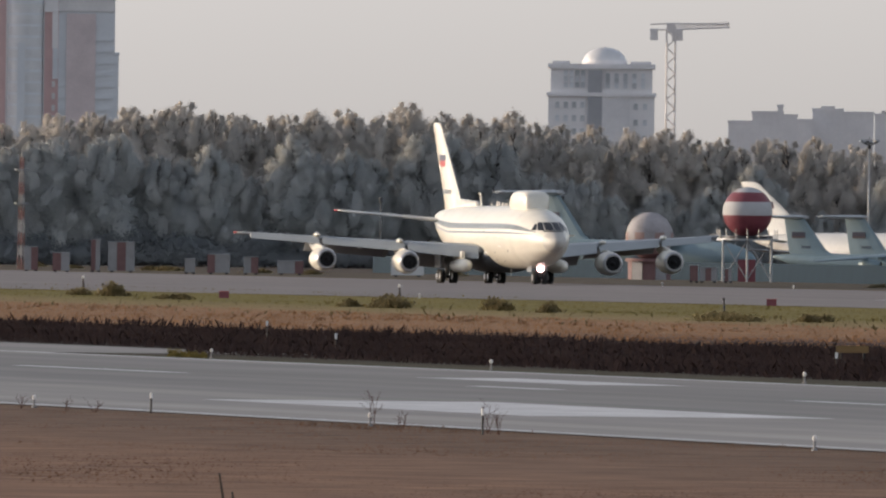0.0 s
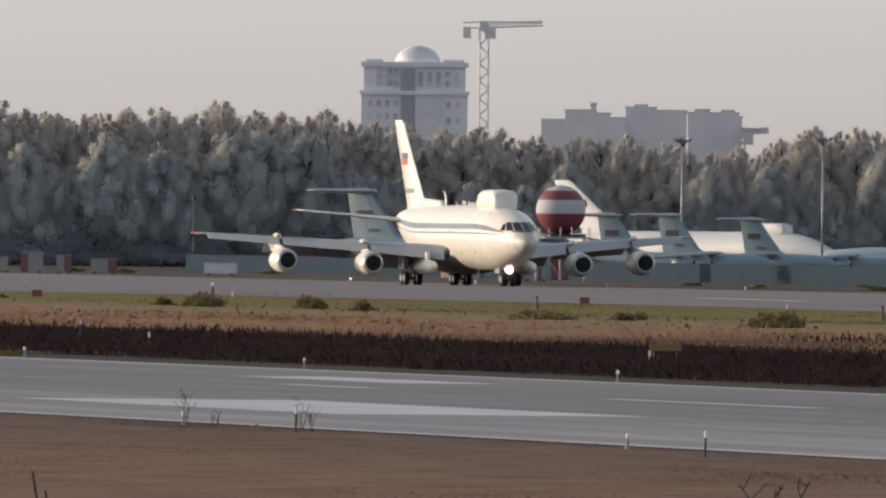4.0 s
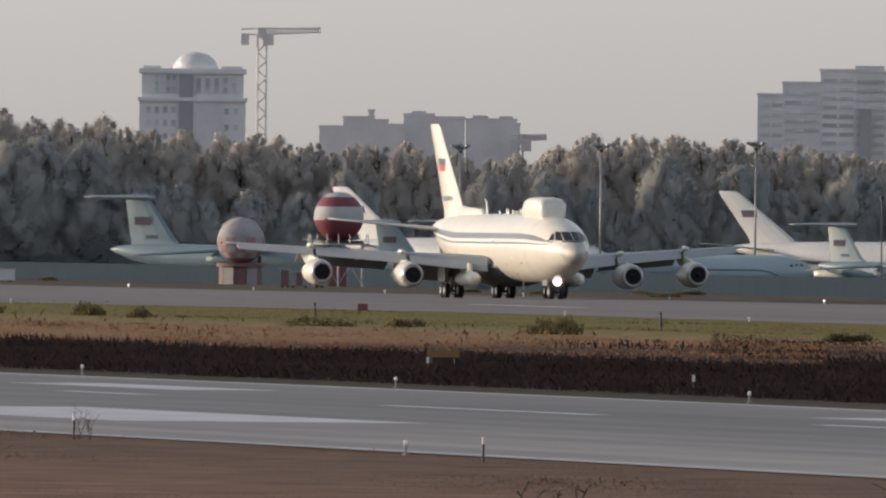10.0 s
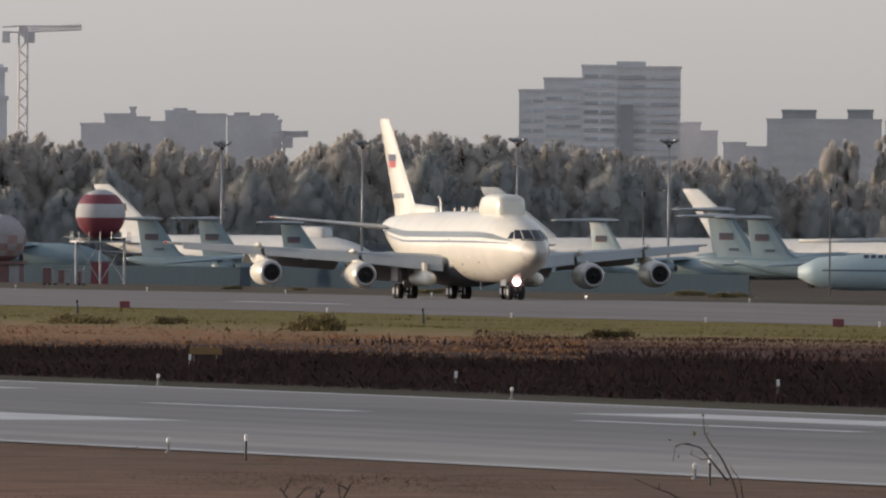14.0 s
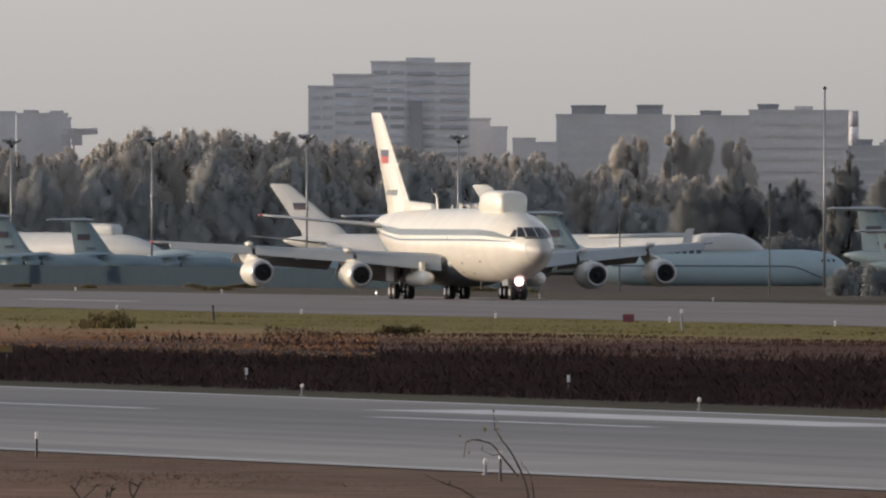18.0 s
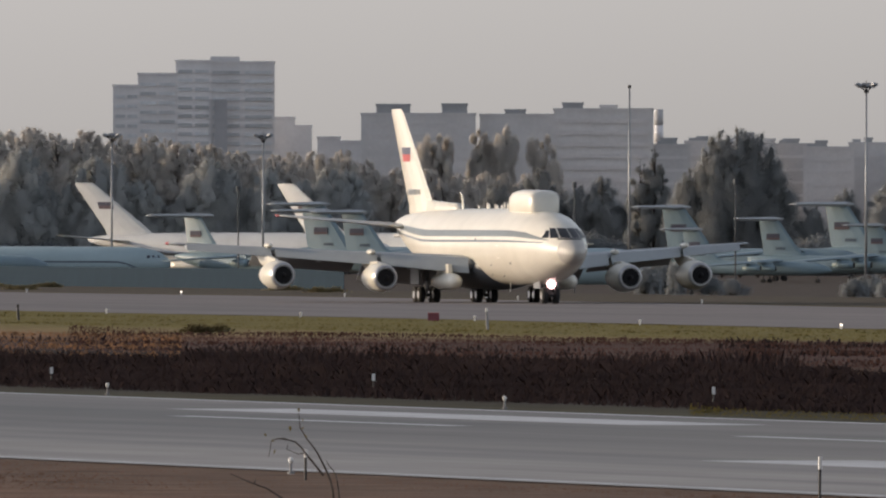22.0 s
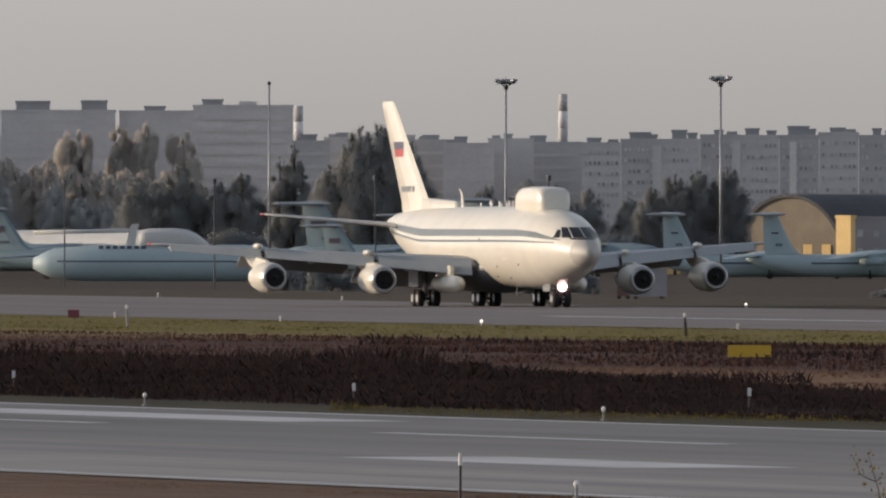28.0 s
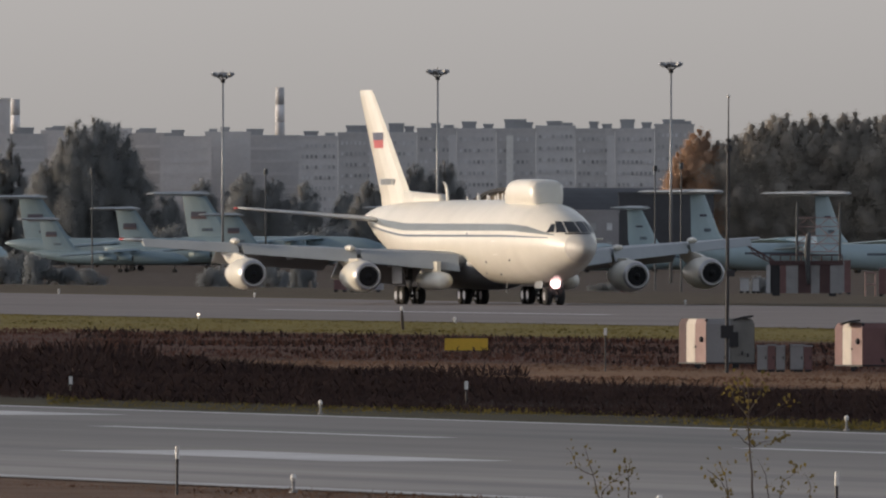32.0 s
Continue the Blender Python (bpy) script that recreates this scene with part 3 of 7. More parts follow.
        return (-u, -side * (t * math.sin(math.pi * min(1, 0.12 + 0.88 * q)) * 0.5 + 0.02), z)

    for side in (1, -1):
        for z0, z1, mat in ((11.35, 11.93, FLAGRED if full else FLEETRED), (11.93, 12.5, FLAGBLUE if full else FLEETFLAG)):
            cloth = bmesh.new()
            patch(cloth, [[fin_skin(44.9 + 2.8 * i / 6 + 0.3 * (z - 11.35), z, side) for i in range(7)] for z in (z0, z1)])
            part("flag", cloth, mat, fin, "flag stripe on the fin")
        if full:
            for i in range(6):
                u = 41.6 + i * 0.62 + (0.25 if i > 0 else 0)
                part("registration_bar", boxed(-u - 0.42, -u, -side * 0.385 - 0.02, -side * 0.385 + 0.02, 8.66, 9.1), GREY, fin)
    if full:
        dorsal = bmesh.new()
        loft(dorsal, [[(-u, -hw, z0), (-u, hw, z0), (-u, hw * 0.7, z1), (-u, -hw * 0.7, z1)] for u, hw, z0, z1 in ((29.0, 0.3, 7.2, 7.5), (30, 0.45, 7.2, 7.95), (36, 0.45, 7.0, 8.1), (39.4, 0.4, 6.8, 8.2))])
        part("dorsal_fairing", dorsal, WHITE, jet, "", True)
    if full or humped:
        hump = bmesh.new()
        rings = []
        for u, k, top in ((1.15, 0.30, 7.5), (1.24, 0.66, 8.3), (1.45, 0.84, 8.68), (1.85, 0.94, 8.88), (2.6, 0.99, 8.98), (4.0, 1.0, 9.02), (6.5, 1.0, 9.02), (7.7, 0.98, 8.93), (8.6, 0.90, 8.66), (9.1, 0.75, 8.15), (9.5, 0.4, 7.4)):
            ring = []
            for i in range(24):
                a = 2 * math.pi * i / 24
                s, c = math.sin(a), math.cos(a)
                p = 0.5
                ring.append((-u, 1.32 * k * math.copysign(abs(s) ** p, s), (top + 6.9) / 2 + (top - 6.9) / 2 * math.copysign(abs(c) ** p, c)))
            rings.append(ring)
        loft(hump, rings)
        part("antenna_hump", hump, WHITE if full else paint, jet, "white satellite antenna hump", True)
        blade = bmesh.new()
        loft(blade, [[(-u - c, -0.05, z), (-u - c, 0.05, z), (-u, 0.05, z), (-u, -0.05, z)] for u, c, z in ((28.0, 0.6, 7.4), (28.25, 0.45, 8.2), (28.6, 0.38, 8.65), (29.3, 0.32, 8.85))])
        part("blade_aerial", blade, WHITE if full else paint, jet)
    if full:
        for i, u in enumerate((12.6, 13.6, 14.5, 15.6, 16.6, 17.9, 19.2, 20.6, 22.0)):
            part("aerial", tubed((-u, 0.5 * (i % 2) - 0.25, 7.4), (-u - 0.1, 0.5 * (i % 2) - 0.25, 8.0 - 0.08 * (i % 3)), 0.09, 0.05, seg=6), RADOME, jet)
        for side in (1, -1):
            part("upper_stripe", band(side, -5.4, 44, [(-5.4, 5.0), (0.5, 5.30), (3.5, 5.32), (30, 5.32), (44, 5.9)], [(-5.4, 5.05), (-1.2, 5.66), (2.5, 5.82), (30, 5.84), (44, 6.3)]), CHEAT, jet, "grey-green cheat line")
            part("lower_stripe", band(side, -4.8, 45, [(-4.8, 4.80), (0.5, 4.86), (3.5, 4.88), (30, 4.88), (45, 5.62)], [(-4.8, 4.86), (0.5, 5.0), (3.5, 5.03), (30, 5.03), (45, 5.74)]), STRIPE, jet, "thin dark cheat line")
            pod = spindle(bmesh.new(), [(11.3, 0.1), (11.5, 0.36), (12.0, 0.58), (13, 0.66), (16.5, 0.66), (18.2, 0.45), (19.2, 0.1)], (-side * 4.75, 1.72), 20)
            pod = part("antenna_pod", pod, WHITE, jet, "white pod under the wing root", True)
            part("pod_pylon", boxed(-17.4, -13.6, -side * 4.75 - 0.15, -side * 4.75 + 0.15, 2.2, 3.1), WHITE, pod)
            for w0, w1, z0, z1, t0, t1 in ((0.05, 0.78, 5.20, 5.98, 0.05, 0.70), (0.86, 1.36, 5.20, 5.98, 0.78, 1.12), (1.45, 1.78, 5.20, 5.80, 1.22, 1.38)):
                bm = bmesh.new()
                rows = [[nose_at(side * ((w0 + (t0 - w0) * j / 4) + ((w1 + (t1 - w1) * j / 4) - (w0 + (t0 - w0) * j / 4)) * i / 4), z0 + (z1 - z0) * j / 4, 0.03) for i in range(5)] for j in range(5)]
                patch(bm, rows)
                part("cockpit_pane", bm, COCKPIT, jet, "dark cockpit window")
            screen_band = bmesh.new()
            patch(screen_band, [[nose_at(side * 0.98 * i / 5, z, 0.02) for i in range(6)] for z in (5.06, 5.12, 5.17)])
            part("antiglare_panel", screen_band, COCKPIT, jet, "black panel under the windscreen")
            for z in (3.6, 4.55):
                seam = bmesh.new()
                patch(seam, [[hull(4.6 + 1.1 * i / 3, side, z + 0.05 * j, 0.014) for i in range(4)] for j in (0, 1)])
                part("door_seam", seam, RADOME, jet)
            for u, z in ((8.4, 3.05), (10.2, 2.3), (2.2, 3.2), (6.8, 2.2), (12.4, 5.1)):
                part("vent", ball(bmesh.new(), hull(u, side, z), 0.13, 0.06, 0.09, 8, 6), BELLY, jet)
        # nose cap in a greyer colour, standing in for the shaded nose
        cap = bmesh.new()
        loft(cap, [[(-u, (ry + 0.012) * math.sin(2 * math.pi * i / 32), zc + (rz + 0.012) * math.cos(2 * math.pi * i / 32)) for i in range(32)] for u, zc, ry, rz in [lerp_smooth(u) for u in [-8.91, -8.83, -8.75] + steps(-8.6, -7.0, 8)]])
        part("radome", cap, NOSECONE, jet, "nose radome, greyed for the shade on it", True)
        bogie(jet, 4.75, 21.5, (-0.72, 0.72), "wing_leg")
        bogie(jet, -4.75, 21.5, (-0.72, 0.72), "wing_leg")
        bogie(jet, 0, 21.5, (-0.72, 0.72), "centre_leg")
        for w in (4.75, -4.75):
            part("gear_door", boxed(-23, -20.2, -w - 0.9 * (1 if w > 0 else -1) - 0.04, -w - 0.9 * (1 if w > 0 else -1) + 0.04, 1.5, 2.9), GREY, jet)
        nose_leg = bogie(jet, 0, 0.0, (0.0,), "nose_leg", 0.46)
        # lamp disc oversized so that its shape takes in the halo of light
        part("landing_lamp", ball(bmesh.new(), (0.42, 0.02, 1.56), 0.10, 0.37, 0.37, 20, 12), LAMPGLOW, nose_leg, "lit landing lamp, enlarged to take in its halo", True)
        part("lamp_arm", tubed((0.0, 0.0, 1.3), (0.38, 0.0, 1.56), 0.08), STEEL, nose_leg)
        for y in (-0.75, 0.75):
            part("nose_gear_door", boxed(-2.2, -0.2, y - 0.03, y + 0.03, 1.2, 2.1), GREY, jet)
        part("mast_aerial", tubed((-9.0, -0.9, 1.7), (-9.3, -0.9, 0.9), 0.04), RADOME, jet)
        part("probe", tubed((2.6, 2.3, 4.7), (3.3, 2.7, 4.75), 0.1, 0.06), WHITE, jet)
    return jet


def lerp_smooth(u):
    """Fuselage station at u, eased between the drawn ones."""
    vals = [0.0, 0.0, 0.0]
    total = 0.0
    r = 0.22 if u < 0.5 else 1.6
    if u < -8.6:
        return (u, *lerp(BODY, u))
    for k in (-2, -1, 0, 1, 2):
        wgt = (1, 3, 4, 3, 1)[k + 2]
        v = lerp(BODY, u + k * r * 0.6)
        vals = [a + wgt * b for a, b in zip(vals, v)]
        total += wgt
    return (u, *[v / total for v in vals])


command_jet = airliner("command_aircraft", "white four-engined wide-body jet with hump, taxiing on the concrete", True, WHITE, None)


# ---- trees ----
def leaf_cloud(lobes, count, size, rng, inner=0.62):
    """Very many small leaves through overlapping lobes, thinning outwards, round a ragged inner mass; soft normals look out and up."""
    r = np.random.RandomState(rng.randrange(10 ** 6))
    lob = np.array(lobes)

    def shade(at, way, jitter):
        out = at * (1, 1, 0)
        out = out / np.maximum(np.linalg.norm(out, axis=1), 0.01)[:, None]
        v = out * 0.38 + way * 0.14 + np.array((0, 0, 0.78)) + jitter * r.normal(size=at.shape)
        return v / np.linalg.norm(v, axis=1)[:, None]

    weight = lob[:, 3] * lob[:, 4] * lob[:, 5] ** 0.5
    pick = lob[r.choice(len(lob), count, p=weight / weight.sum())]
    p = r.normal(size=(count, 3))
    p /= np.linalg.norm(p, axis=1)[:, None]
    k = np.clip(0.95 + 0.24 * r.normal(size=count), 0.5, 1.7)
    c = pick[:, :3] + p * pick[:, 3:] * k[:, None]
    soft = shade(c, p, 0.12)
    turn = shade(c, p, 0.1) * (1, 1, 0.35) + p * 0.6 + 0.35 * r.normal(size=(count, 3))
    turn /= np.linalg.norm(turn, axis=1)[:, None]
    side = np.cross(turn, r.normal(size=(count, 3)))
    side /= np.linalg.norm(side, axis=1)[:, None]
    over = np.cross(turn, side)
    s = (size * (0.55 + 0.9 * r.rand(count)))[:, None]
    quad = [c + s * (a * side + b * over) for a, b in ((-0.5, -0.2), (0.15, -0.5), (0.5, 0.15), (-0.2, 0.5))]
    verts, normals = np.stack(quad, 1).reshape(-1, 3), np.repeat(soft, 4, 0)
    faces = np.arange(count * 4).reshape(count, 4).tolist()
    m, n = 7, 10
    ball_ = np.array([(math.sin(math.pi * j / (m - 1)) * math.cos(2 * math.pi * i / n), math.sin(math.pi * j / (m - 1)) * math.sin(2 * math.pi * i / n), math.cos(math.pi * j / (m - 1))) for j in range(m) for i in range(n)])
    for lobe in lob:  # the dense inner mass of twigs and leaves that closes the deep gaps
        i = len(verts)
        v = lobe[:3] + ball_ * lobe[3:] * (inner * (0.7 + 0.6 * r.rand(m * n)))[:, None]
        verts, normals = np.concatenate([verts, v]), np.concatenate([normals, shade(v, ball_, 0.05)])
        faces += [(i + j * n + q, i + j * n + n + q, i + j * n + n + (q + 1) % n, i + j * n + (q + 1) % n) for j in range(m - 1) for q in range(n)]
    return verts.tolist(), faces, normals.tolist()


def leaf_mesh(name, cloud, mat):
    """The leaves as one mesh, shaded softly as round masses."""
    v, f, n = cloud
    me = bpy.data.meshes.new(name)
    me.from_pydata(v, [], f)
    me.polygons.foreach_set("use_smooth", [True] * len(f))
    me.normals_split_custom_set_from_vertices(n)
    me.materials.append(mat)
    return me


def tree(name, label, height, spread, leaf, seed, kind="round", group=""):
    """Tapered trunk with limbs and a crown of many small clumps, standing at the origin."""
    rng = random.Random(seed)
    t = thing(name, label, "tree", group)
    trunk = bmesh.new()
    lean = Vector((rng.uniform(-0.3, 0.3), rng.uniform(-0.3, 0.3), 0))
    knots = [Vector((0, 0, -0.5)), Vector((0, 0, height * 0.3)) + lean, Vector((0, 0, height * 0.62)) + lean * 2, Vector((0, 0, height * 0.92)) + lean * 1.5]
    r = height * 0.014
    for a, b, ra, rb in zip(knots, knots[1:], (r, r * 0.75, r * 0.45), (r * 0.75, r * 0.45, 0.03)):
        tube(trunk, a, b, ra, rb, 7)
    lobes = []
    bare = {"round": 0.16, "tall": 0.50}.get(kind, 0.06)
    n = {"pole": 26, "tall": 22}.get(kind, 56)
    for i in range(n):
        k = bare + (1 - bare) * (i + 0.5) / n
        wide = {"round": math.sin(math.pi * min(1, 0.16 + 0.80 * k)) ** 0.7, "pole": 0.55 * math.sin(math.pi * min(1, 0.14 + 0.84 * k)) ** 0.8, "tall": math.sin(math.pi * min(1, max(0.0, 0.16 + 0.78 * (k - 0.5) / 0.5))) ** 0.6}[kind]
        a = i * 2.4 + rng.uniform(-0.5, 0.5)
        off = spread * wide * rng.uniform(0.2, 1.05 if kind == "tall" else 0.84)
        c = (off * math.cos(a) + lean.x, off * math.sin(a) + lean.y, height * k * 0.97)
        rr = spread * wide * (rng.uniform(0.14, 0.46) if kind == "tall" else rng.uniform(0.22, 0.40))
        lobes.append((*c, rr, rr, rr * rng.uniform(1.0, 1.7)))
        tube(trunk, (lean.x, lean.y, height * max(0.1, k - 0.14)), c, r * 0.35, 0.02, 5)
    part("trunk", trunk, BARK, t, "", True)
    cloud = leaf_cloud(lobes, int(52000 * (0.6 if kind == "pole" else 1)), 0.0082 * height * (0.85 if kind == "pole" else 1), rng, {"tall": 0.3, "pole": 0.42}.get(kind, 0.5 if leaf is LEAF2 else 0.62))
    crown = new("crown", leaf_mesh("crown", cloud, leaf))
    crown.parent = t
    return t


KINDS = [tree("tree", "tall forest tree with a ragged crown, leaves paled for haze", 26, 5.6, LEAF, 11 + i, "round", "woodland behind the apron") for i in range(5)]
LOWS = [tree("tree", "lower tree at the foot of the wood, leaves blued for haze", 26, 7.4, LOWLEAF, 71 + i, "round", "woodland behind the apron") for i in range(3)]
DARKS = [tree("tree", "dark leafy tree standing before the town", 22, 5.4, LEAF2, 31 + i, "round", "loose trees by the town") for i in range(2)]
POLES = [tree("tree", "narrow dark poplar with an upright crown", 22, 5.0, LEAF2, 41 + i, "pole", "loose trees by the town") for i in range(2)]
TALLS = [tree("tree", "tall slender tree with a loose round top", 22, 3.6, LEAF, 61 + i, "tall", "loose trees by the town") for i in range(3)]
AUTUMNS = [tree("tree", "autumn tree turning orange and brown", 24, 6.2, AUTUMN, 51, "round", "autumn trees at the field's edge"), tree("tree", "large brownish green tree at the field's edge", 24, 6.4, BROWNLEAF, 52, "round", "autumn trees at the field's edge")]
SKYLINE = [(-1000, -185), (-786, -158), (-686, -177), (-586, -180), (-486, -194), (-386, -185), (-286, -178), (-226, -194), (-146, -183), (-66, -196), (14, -180), (119, -184), (214, -162), (314, -155), (414, -162),
           (480, -149), (580, -140), (680, -144), (780, -130), (850, -124), (905, -134), (930, -156), (1000, -165), (1063, -164), (1138, -171), (1200, -157), (1280, -151), (1380, -152), (1433, -136), (1488, -136), (1558, -122), (1610, -126),
           (1663, -130), (1733, -104), (1822, -100), (1900, -95), (2100, -80), (2200, -72), (2300, -70), (2420, -60), (2520, -56), (2760, -50), (2900, -40), (3060, -35), (3400, -40), (3900, -60)]
rng = random.Random(5)
used = set()


def plant(pool, u, d, top, ground, slim=1.0):
    base = ([b for b in pool if b not in used] or [rng.choice(pool)])[0]
    height = 26 if base in KINDS + LOWS else 24 if base in AUTUMNS else 22
    k = (top - ground) / height * 1.03
    m = Matrix.Translation(spot(u, d, ground)) @ Matrix.Rotation(rng.uniform(0, 6.28), 4, "Z") @ Matrix.Diagonal((k * slim * rng.uniform(0.95, 1.2), k * slim * rng.uniform(0.95, 1.2), k, 1))
    if base not in used:
        used.add(base)
        base.matrix_basis = m
        return base
    c = copy_thing(base, pose(0, 0, 0))
    c.matrix_basis = m
    return c


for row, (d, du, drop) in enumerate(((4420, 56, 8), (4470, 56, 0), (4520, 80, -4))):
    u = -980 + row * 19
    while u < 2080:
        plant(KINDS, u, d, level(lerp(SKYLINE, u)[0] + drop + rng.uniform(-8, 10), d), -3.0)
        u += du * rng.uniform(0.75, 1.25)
# row of lower trees, added in bluer leaves for the haze low down
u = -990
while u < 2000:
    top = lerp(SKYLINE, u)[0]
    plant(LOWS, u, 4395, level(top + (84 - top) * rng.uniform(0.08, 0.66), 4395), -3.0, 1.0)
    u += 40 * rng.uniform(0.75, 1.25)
u = 1960
while u < 3950:
    if not 2985 < u < 3420:
        plant(DARKS, u, 4350, level(lerp(SKYLINE, u)[0] + rng.uniform(-14, 22), 4350), -3.0)
    u += 62 * rng.uniform(0.7, 1.3)
for i, (u, w) in enumerate(((1832, -152), (1864, -154), (1930, -166), (1974, -167), (2040, -153))):
    plant(TALLS[i % 3:i % 3 + 1], u, 4600, level(w, 4600), -3.0, 0.62)
for u, w in ((2234, -146), (2215, -118), (2250, -112)):
    plant(POLES, u, 4200, level(w, 4200), -3.0)
for u, w in ((2334, -146), (2356, -168), (2388, -170), (2420, -160), (2448, -118), (2300, -100)):
    plant(DARKS, u, 4150, level(w, 4150), -3.0, 0.8)
for u, w in ((2910, -84), (2950, -92), (3005, -96), (2870, -60), (2650, -74), (2700, -66)):
    plant(DARKS, u, 4100, level(w, 4100), -3.0)
for u, w in ((3425, -112), (3455, -152), (3490, -132), (3520, -142), (3555, -162), (3590, -178), (3630, -166), (3670, -178), (3710, -180), (3750, -172), (3790, -178), (3840, -170), (3890, -176)):
    plant(AUTUMNS[:1] if u < 3480 else AUTUMNS[1:], u, 4050, level(w, 4050), -3.0)


def bush(seed):
    rg = random.Random(seed)
    t = thing("bush", "grey-green undergrowth at the edge of the wood", "bush", "undergrowth along the wood")
    lobes = [(rg.uniform(-2.6, 2.6), rg.uniform(-1.2, 1.2), rg.uniform(0.6, 3.0), rg.uniform(1.2, 2.0), 1.3, rg.uniform(0.9, 1.7)) for _ in range(9)]
    o = new("leaves", leaf_mesh("leaves", leaf_cloud(lobes, 7000, 0.2, rg, 0.6), UNDERGROWTH))
    o.parent = t
    bm = bmesh.new()
    for i in range(6):
        tube(bm, (0.4 * (i - 2.5), 0, -0.3), (0.9 * (i - 2.5), 0.3 * (i % 2), 2.4), 0.09, 0.03, 5)
    part("stem", bm, BARK, t)
    return t


BUSHES = [bush(81 + i) for i in range(3)]
u, n = -960, 0
while u < 3900:
    b = BUSHES[n] if n < 3 else copy_thing(BUSHES[n % 3], pose(0, 0, 0))
    k = rng.uniform(0.9, 1.7)
    b.matrix_basis = Matrix.Translation(spot(u, 4390 if u < 1980 else 4330, -3)) @ Matrix.Rotation(facing(u) * math.pi / 180 + rng.uniform(-0.4, 0.4), 4, "Z") @ Matrix.Diagonal((k * rng.choice((-1.2, 1.2)), k, k * rng.uniform(0.8, 1.2), 1))
    n += 1
    u += 44 * rng.uniform(0.7, 1.2)


# ---- town ----
def grid_panes(parent, x0, x1, z0, z1, nx, nz, w, h, y, mesh=None, skip=()):
    """Windows on the face at y, each a pane set a little proud of the wall."""
    mesh = mesh or finish("window", boxed(-w / 2, w / 2, -0.12, 0.12, -h / 2, h / 2), PANE)
    for j in range(nz):
        for i in range(nx):
            if (i, j) in skip:
                continue
            o = new("window", mesh)
            o.parent = parent
            o.matrix_basis = pose(x0 + (x1 - x0) * (i + 0.5) / nx, y, z0 + (z1 - z0) * (j + 0.5) / nz)


def house(name, label, u, d, blocks, category="building", group="town behind the airfield", turn=0.0):
    """A far building on bearing u: blocks of (left, right, top, depth, material) in steps of bearing and drop from the eye."""
    h = thing(name, label, category, group, Matrix.Translation(spot(u, d, -3)) @ pose(0, 0, 0, 0, 0, facing(u) + turn))
    k = d / STEP
    made = []
    for i, (l, r, top, depth, mat) in enumerate(blocks):
        z = level(top, d) + 3
        b = part("wall", boxed((l - u) * k, (r - u) * k, 0.06 * i, depth + 0.05 * i, 0, z), mat, h)
        part("parapet", boxed((l - u) * k - 0.15, (r - u) * k + 0.15, 0.06 * i - 0.15, depth + 0.05 * i + 0.15, z - 0.05, z + 0.45), mat, h)
        made.append((b, (l - u) * k, (r - u) * k, z))
    return h, made


def floors(b, x0, x1, z0, z1, n, mat=None, h=0.75):
    """Rows of strip windows, storey by storey."""
    mesh = finish("window_band", boxed(x0, x1, -0.1, 0.1, -h / 2, h / 2), mat or PANE)
    for j in range(n):
        o = new("window_band", mesh)
        o.parent = b
        o.matrix_basis = pose(0, -0.02, z0 + (z1 - z0) * (j + 0.5) / n)


D_TOWN = 4850
# pink and grey high-rise
TOWERGREY = material("blue_grey_cladding", (0.64, 0.66, 0.68), 0.9, 0, 0.08, 0.1)
h, b = house("apartment_tower", "pink and blue-grey high-rise with a pale rounded bay", -700, 4800,
             [(-900, -777, -405, 14, BRICK), (-777, -709, -405, 14, CONCRETE2), (-709, -684, -400, 13, BRICK), (-684, -584, -405, 16, TOWERGREY), (-584, -577, -286, 12, TOWERGREY)])
q = 4800 / STEP
bay = bmesh.new()
loft(bay, [[(-42 * q + 32 * q * math.cos(math.pi * i / 16 + math.pi), 1.0 + 32 * q * math.sin(math.pi * i / 16 + math.pi), z) for i in range(17)] for z in (0, 53)], closed=False)
bay = part("bay", bay, GLAZE, h, "pale rounded bay", True)
for j in range(16):
    ring = bmesh.new()
    z = 2.3 * j + 17.4
    loft(ring, [[(-42 * q + r * q * math.cos(math.pi * i / 16 + math.pi), 1.0 + r * q * math.sin(math.pi * i / 16 + math.pi), zz) for i in range(17)] for r, zz in ((31.8, z), (33, z), (33, z + 0.5), (31.8, z + 0.5))], closed=False)
    part("balcony_band", ring, TOWERGREY, bay)
part("stair_slot", boxed(-56 * q, -43 * q, -3.4, -1.2, 0, level(-305, 4800) + 3), TOWERGREY, h, "grey stair slot")
part("corner_post", boxed(-10.5 * q, -8.5 * q, -0.5, 0.3, 0, 52), CONCRETE3, h)
part("top_panel", boxed(-8.5 * q, 15.5 * q, -0.3, 0.2, level(-360, 4800) + 3, level(-384, 4800) + 3), PALE, h)
part("side_panel", boxed(5 * q, 15.5 * q, -0.25, 0.2, level(-296, 4800) + 3, level(-361, 4800) + 3), PALE, h)
part("recess", boxed(6 * q, 15.5 * q, -0.2, 0.2, level(-242, 4800) + 3, level(-297, 4800) + 3), TOWERGREY, h)
for w in (-233, -212, -191, -172):
    part("window", boxed(5 * q, 11 * q, -0.15, 0.2, level(w + 6, 4800) + 3, level(w - 5, 4800) + 3), CONCRETE3, h)
part("dim_front", boxed(30 * q, 82 * q, -0.15, 0.3, 0, level(-358, 4800) + 3), material("dusky_pink_render", (0.62, 0.535, 0.525), 0.85, 0, 0.12, 0.2), h, "dusky pink glazed front")
part("top_band", boxed(16.5 * q, 115.5 * q, -0.2, 0.2, level(-362, 4800) + 3, level(-382, 4800) + 3), CONCRETE, h)
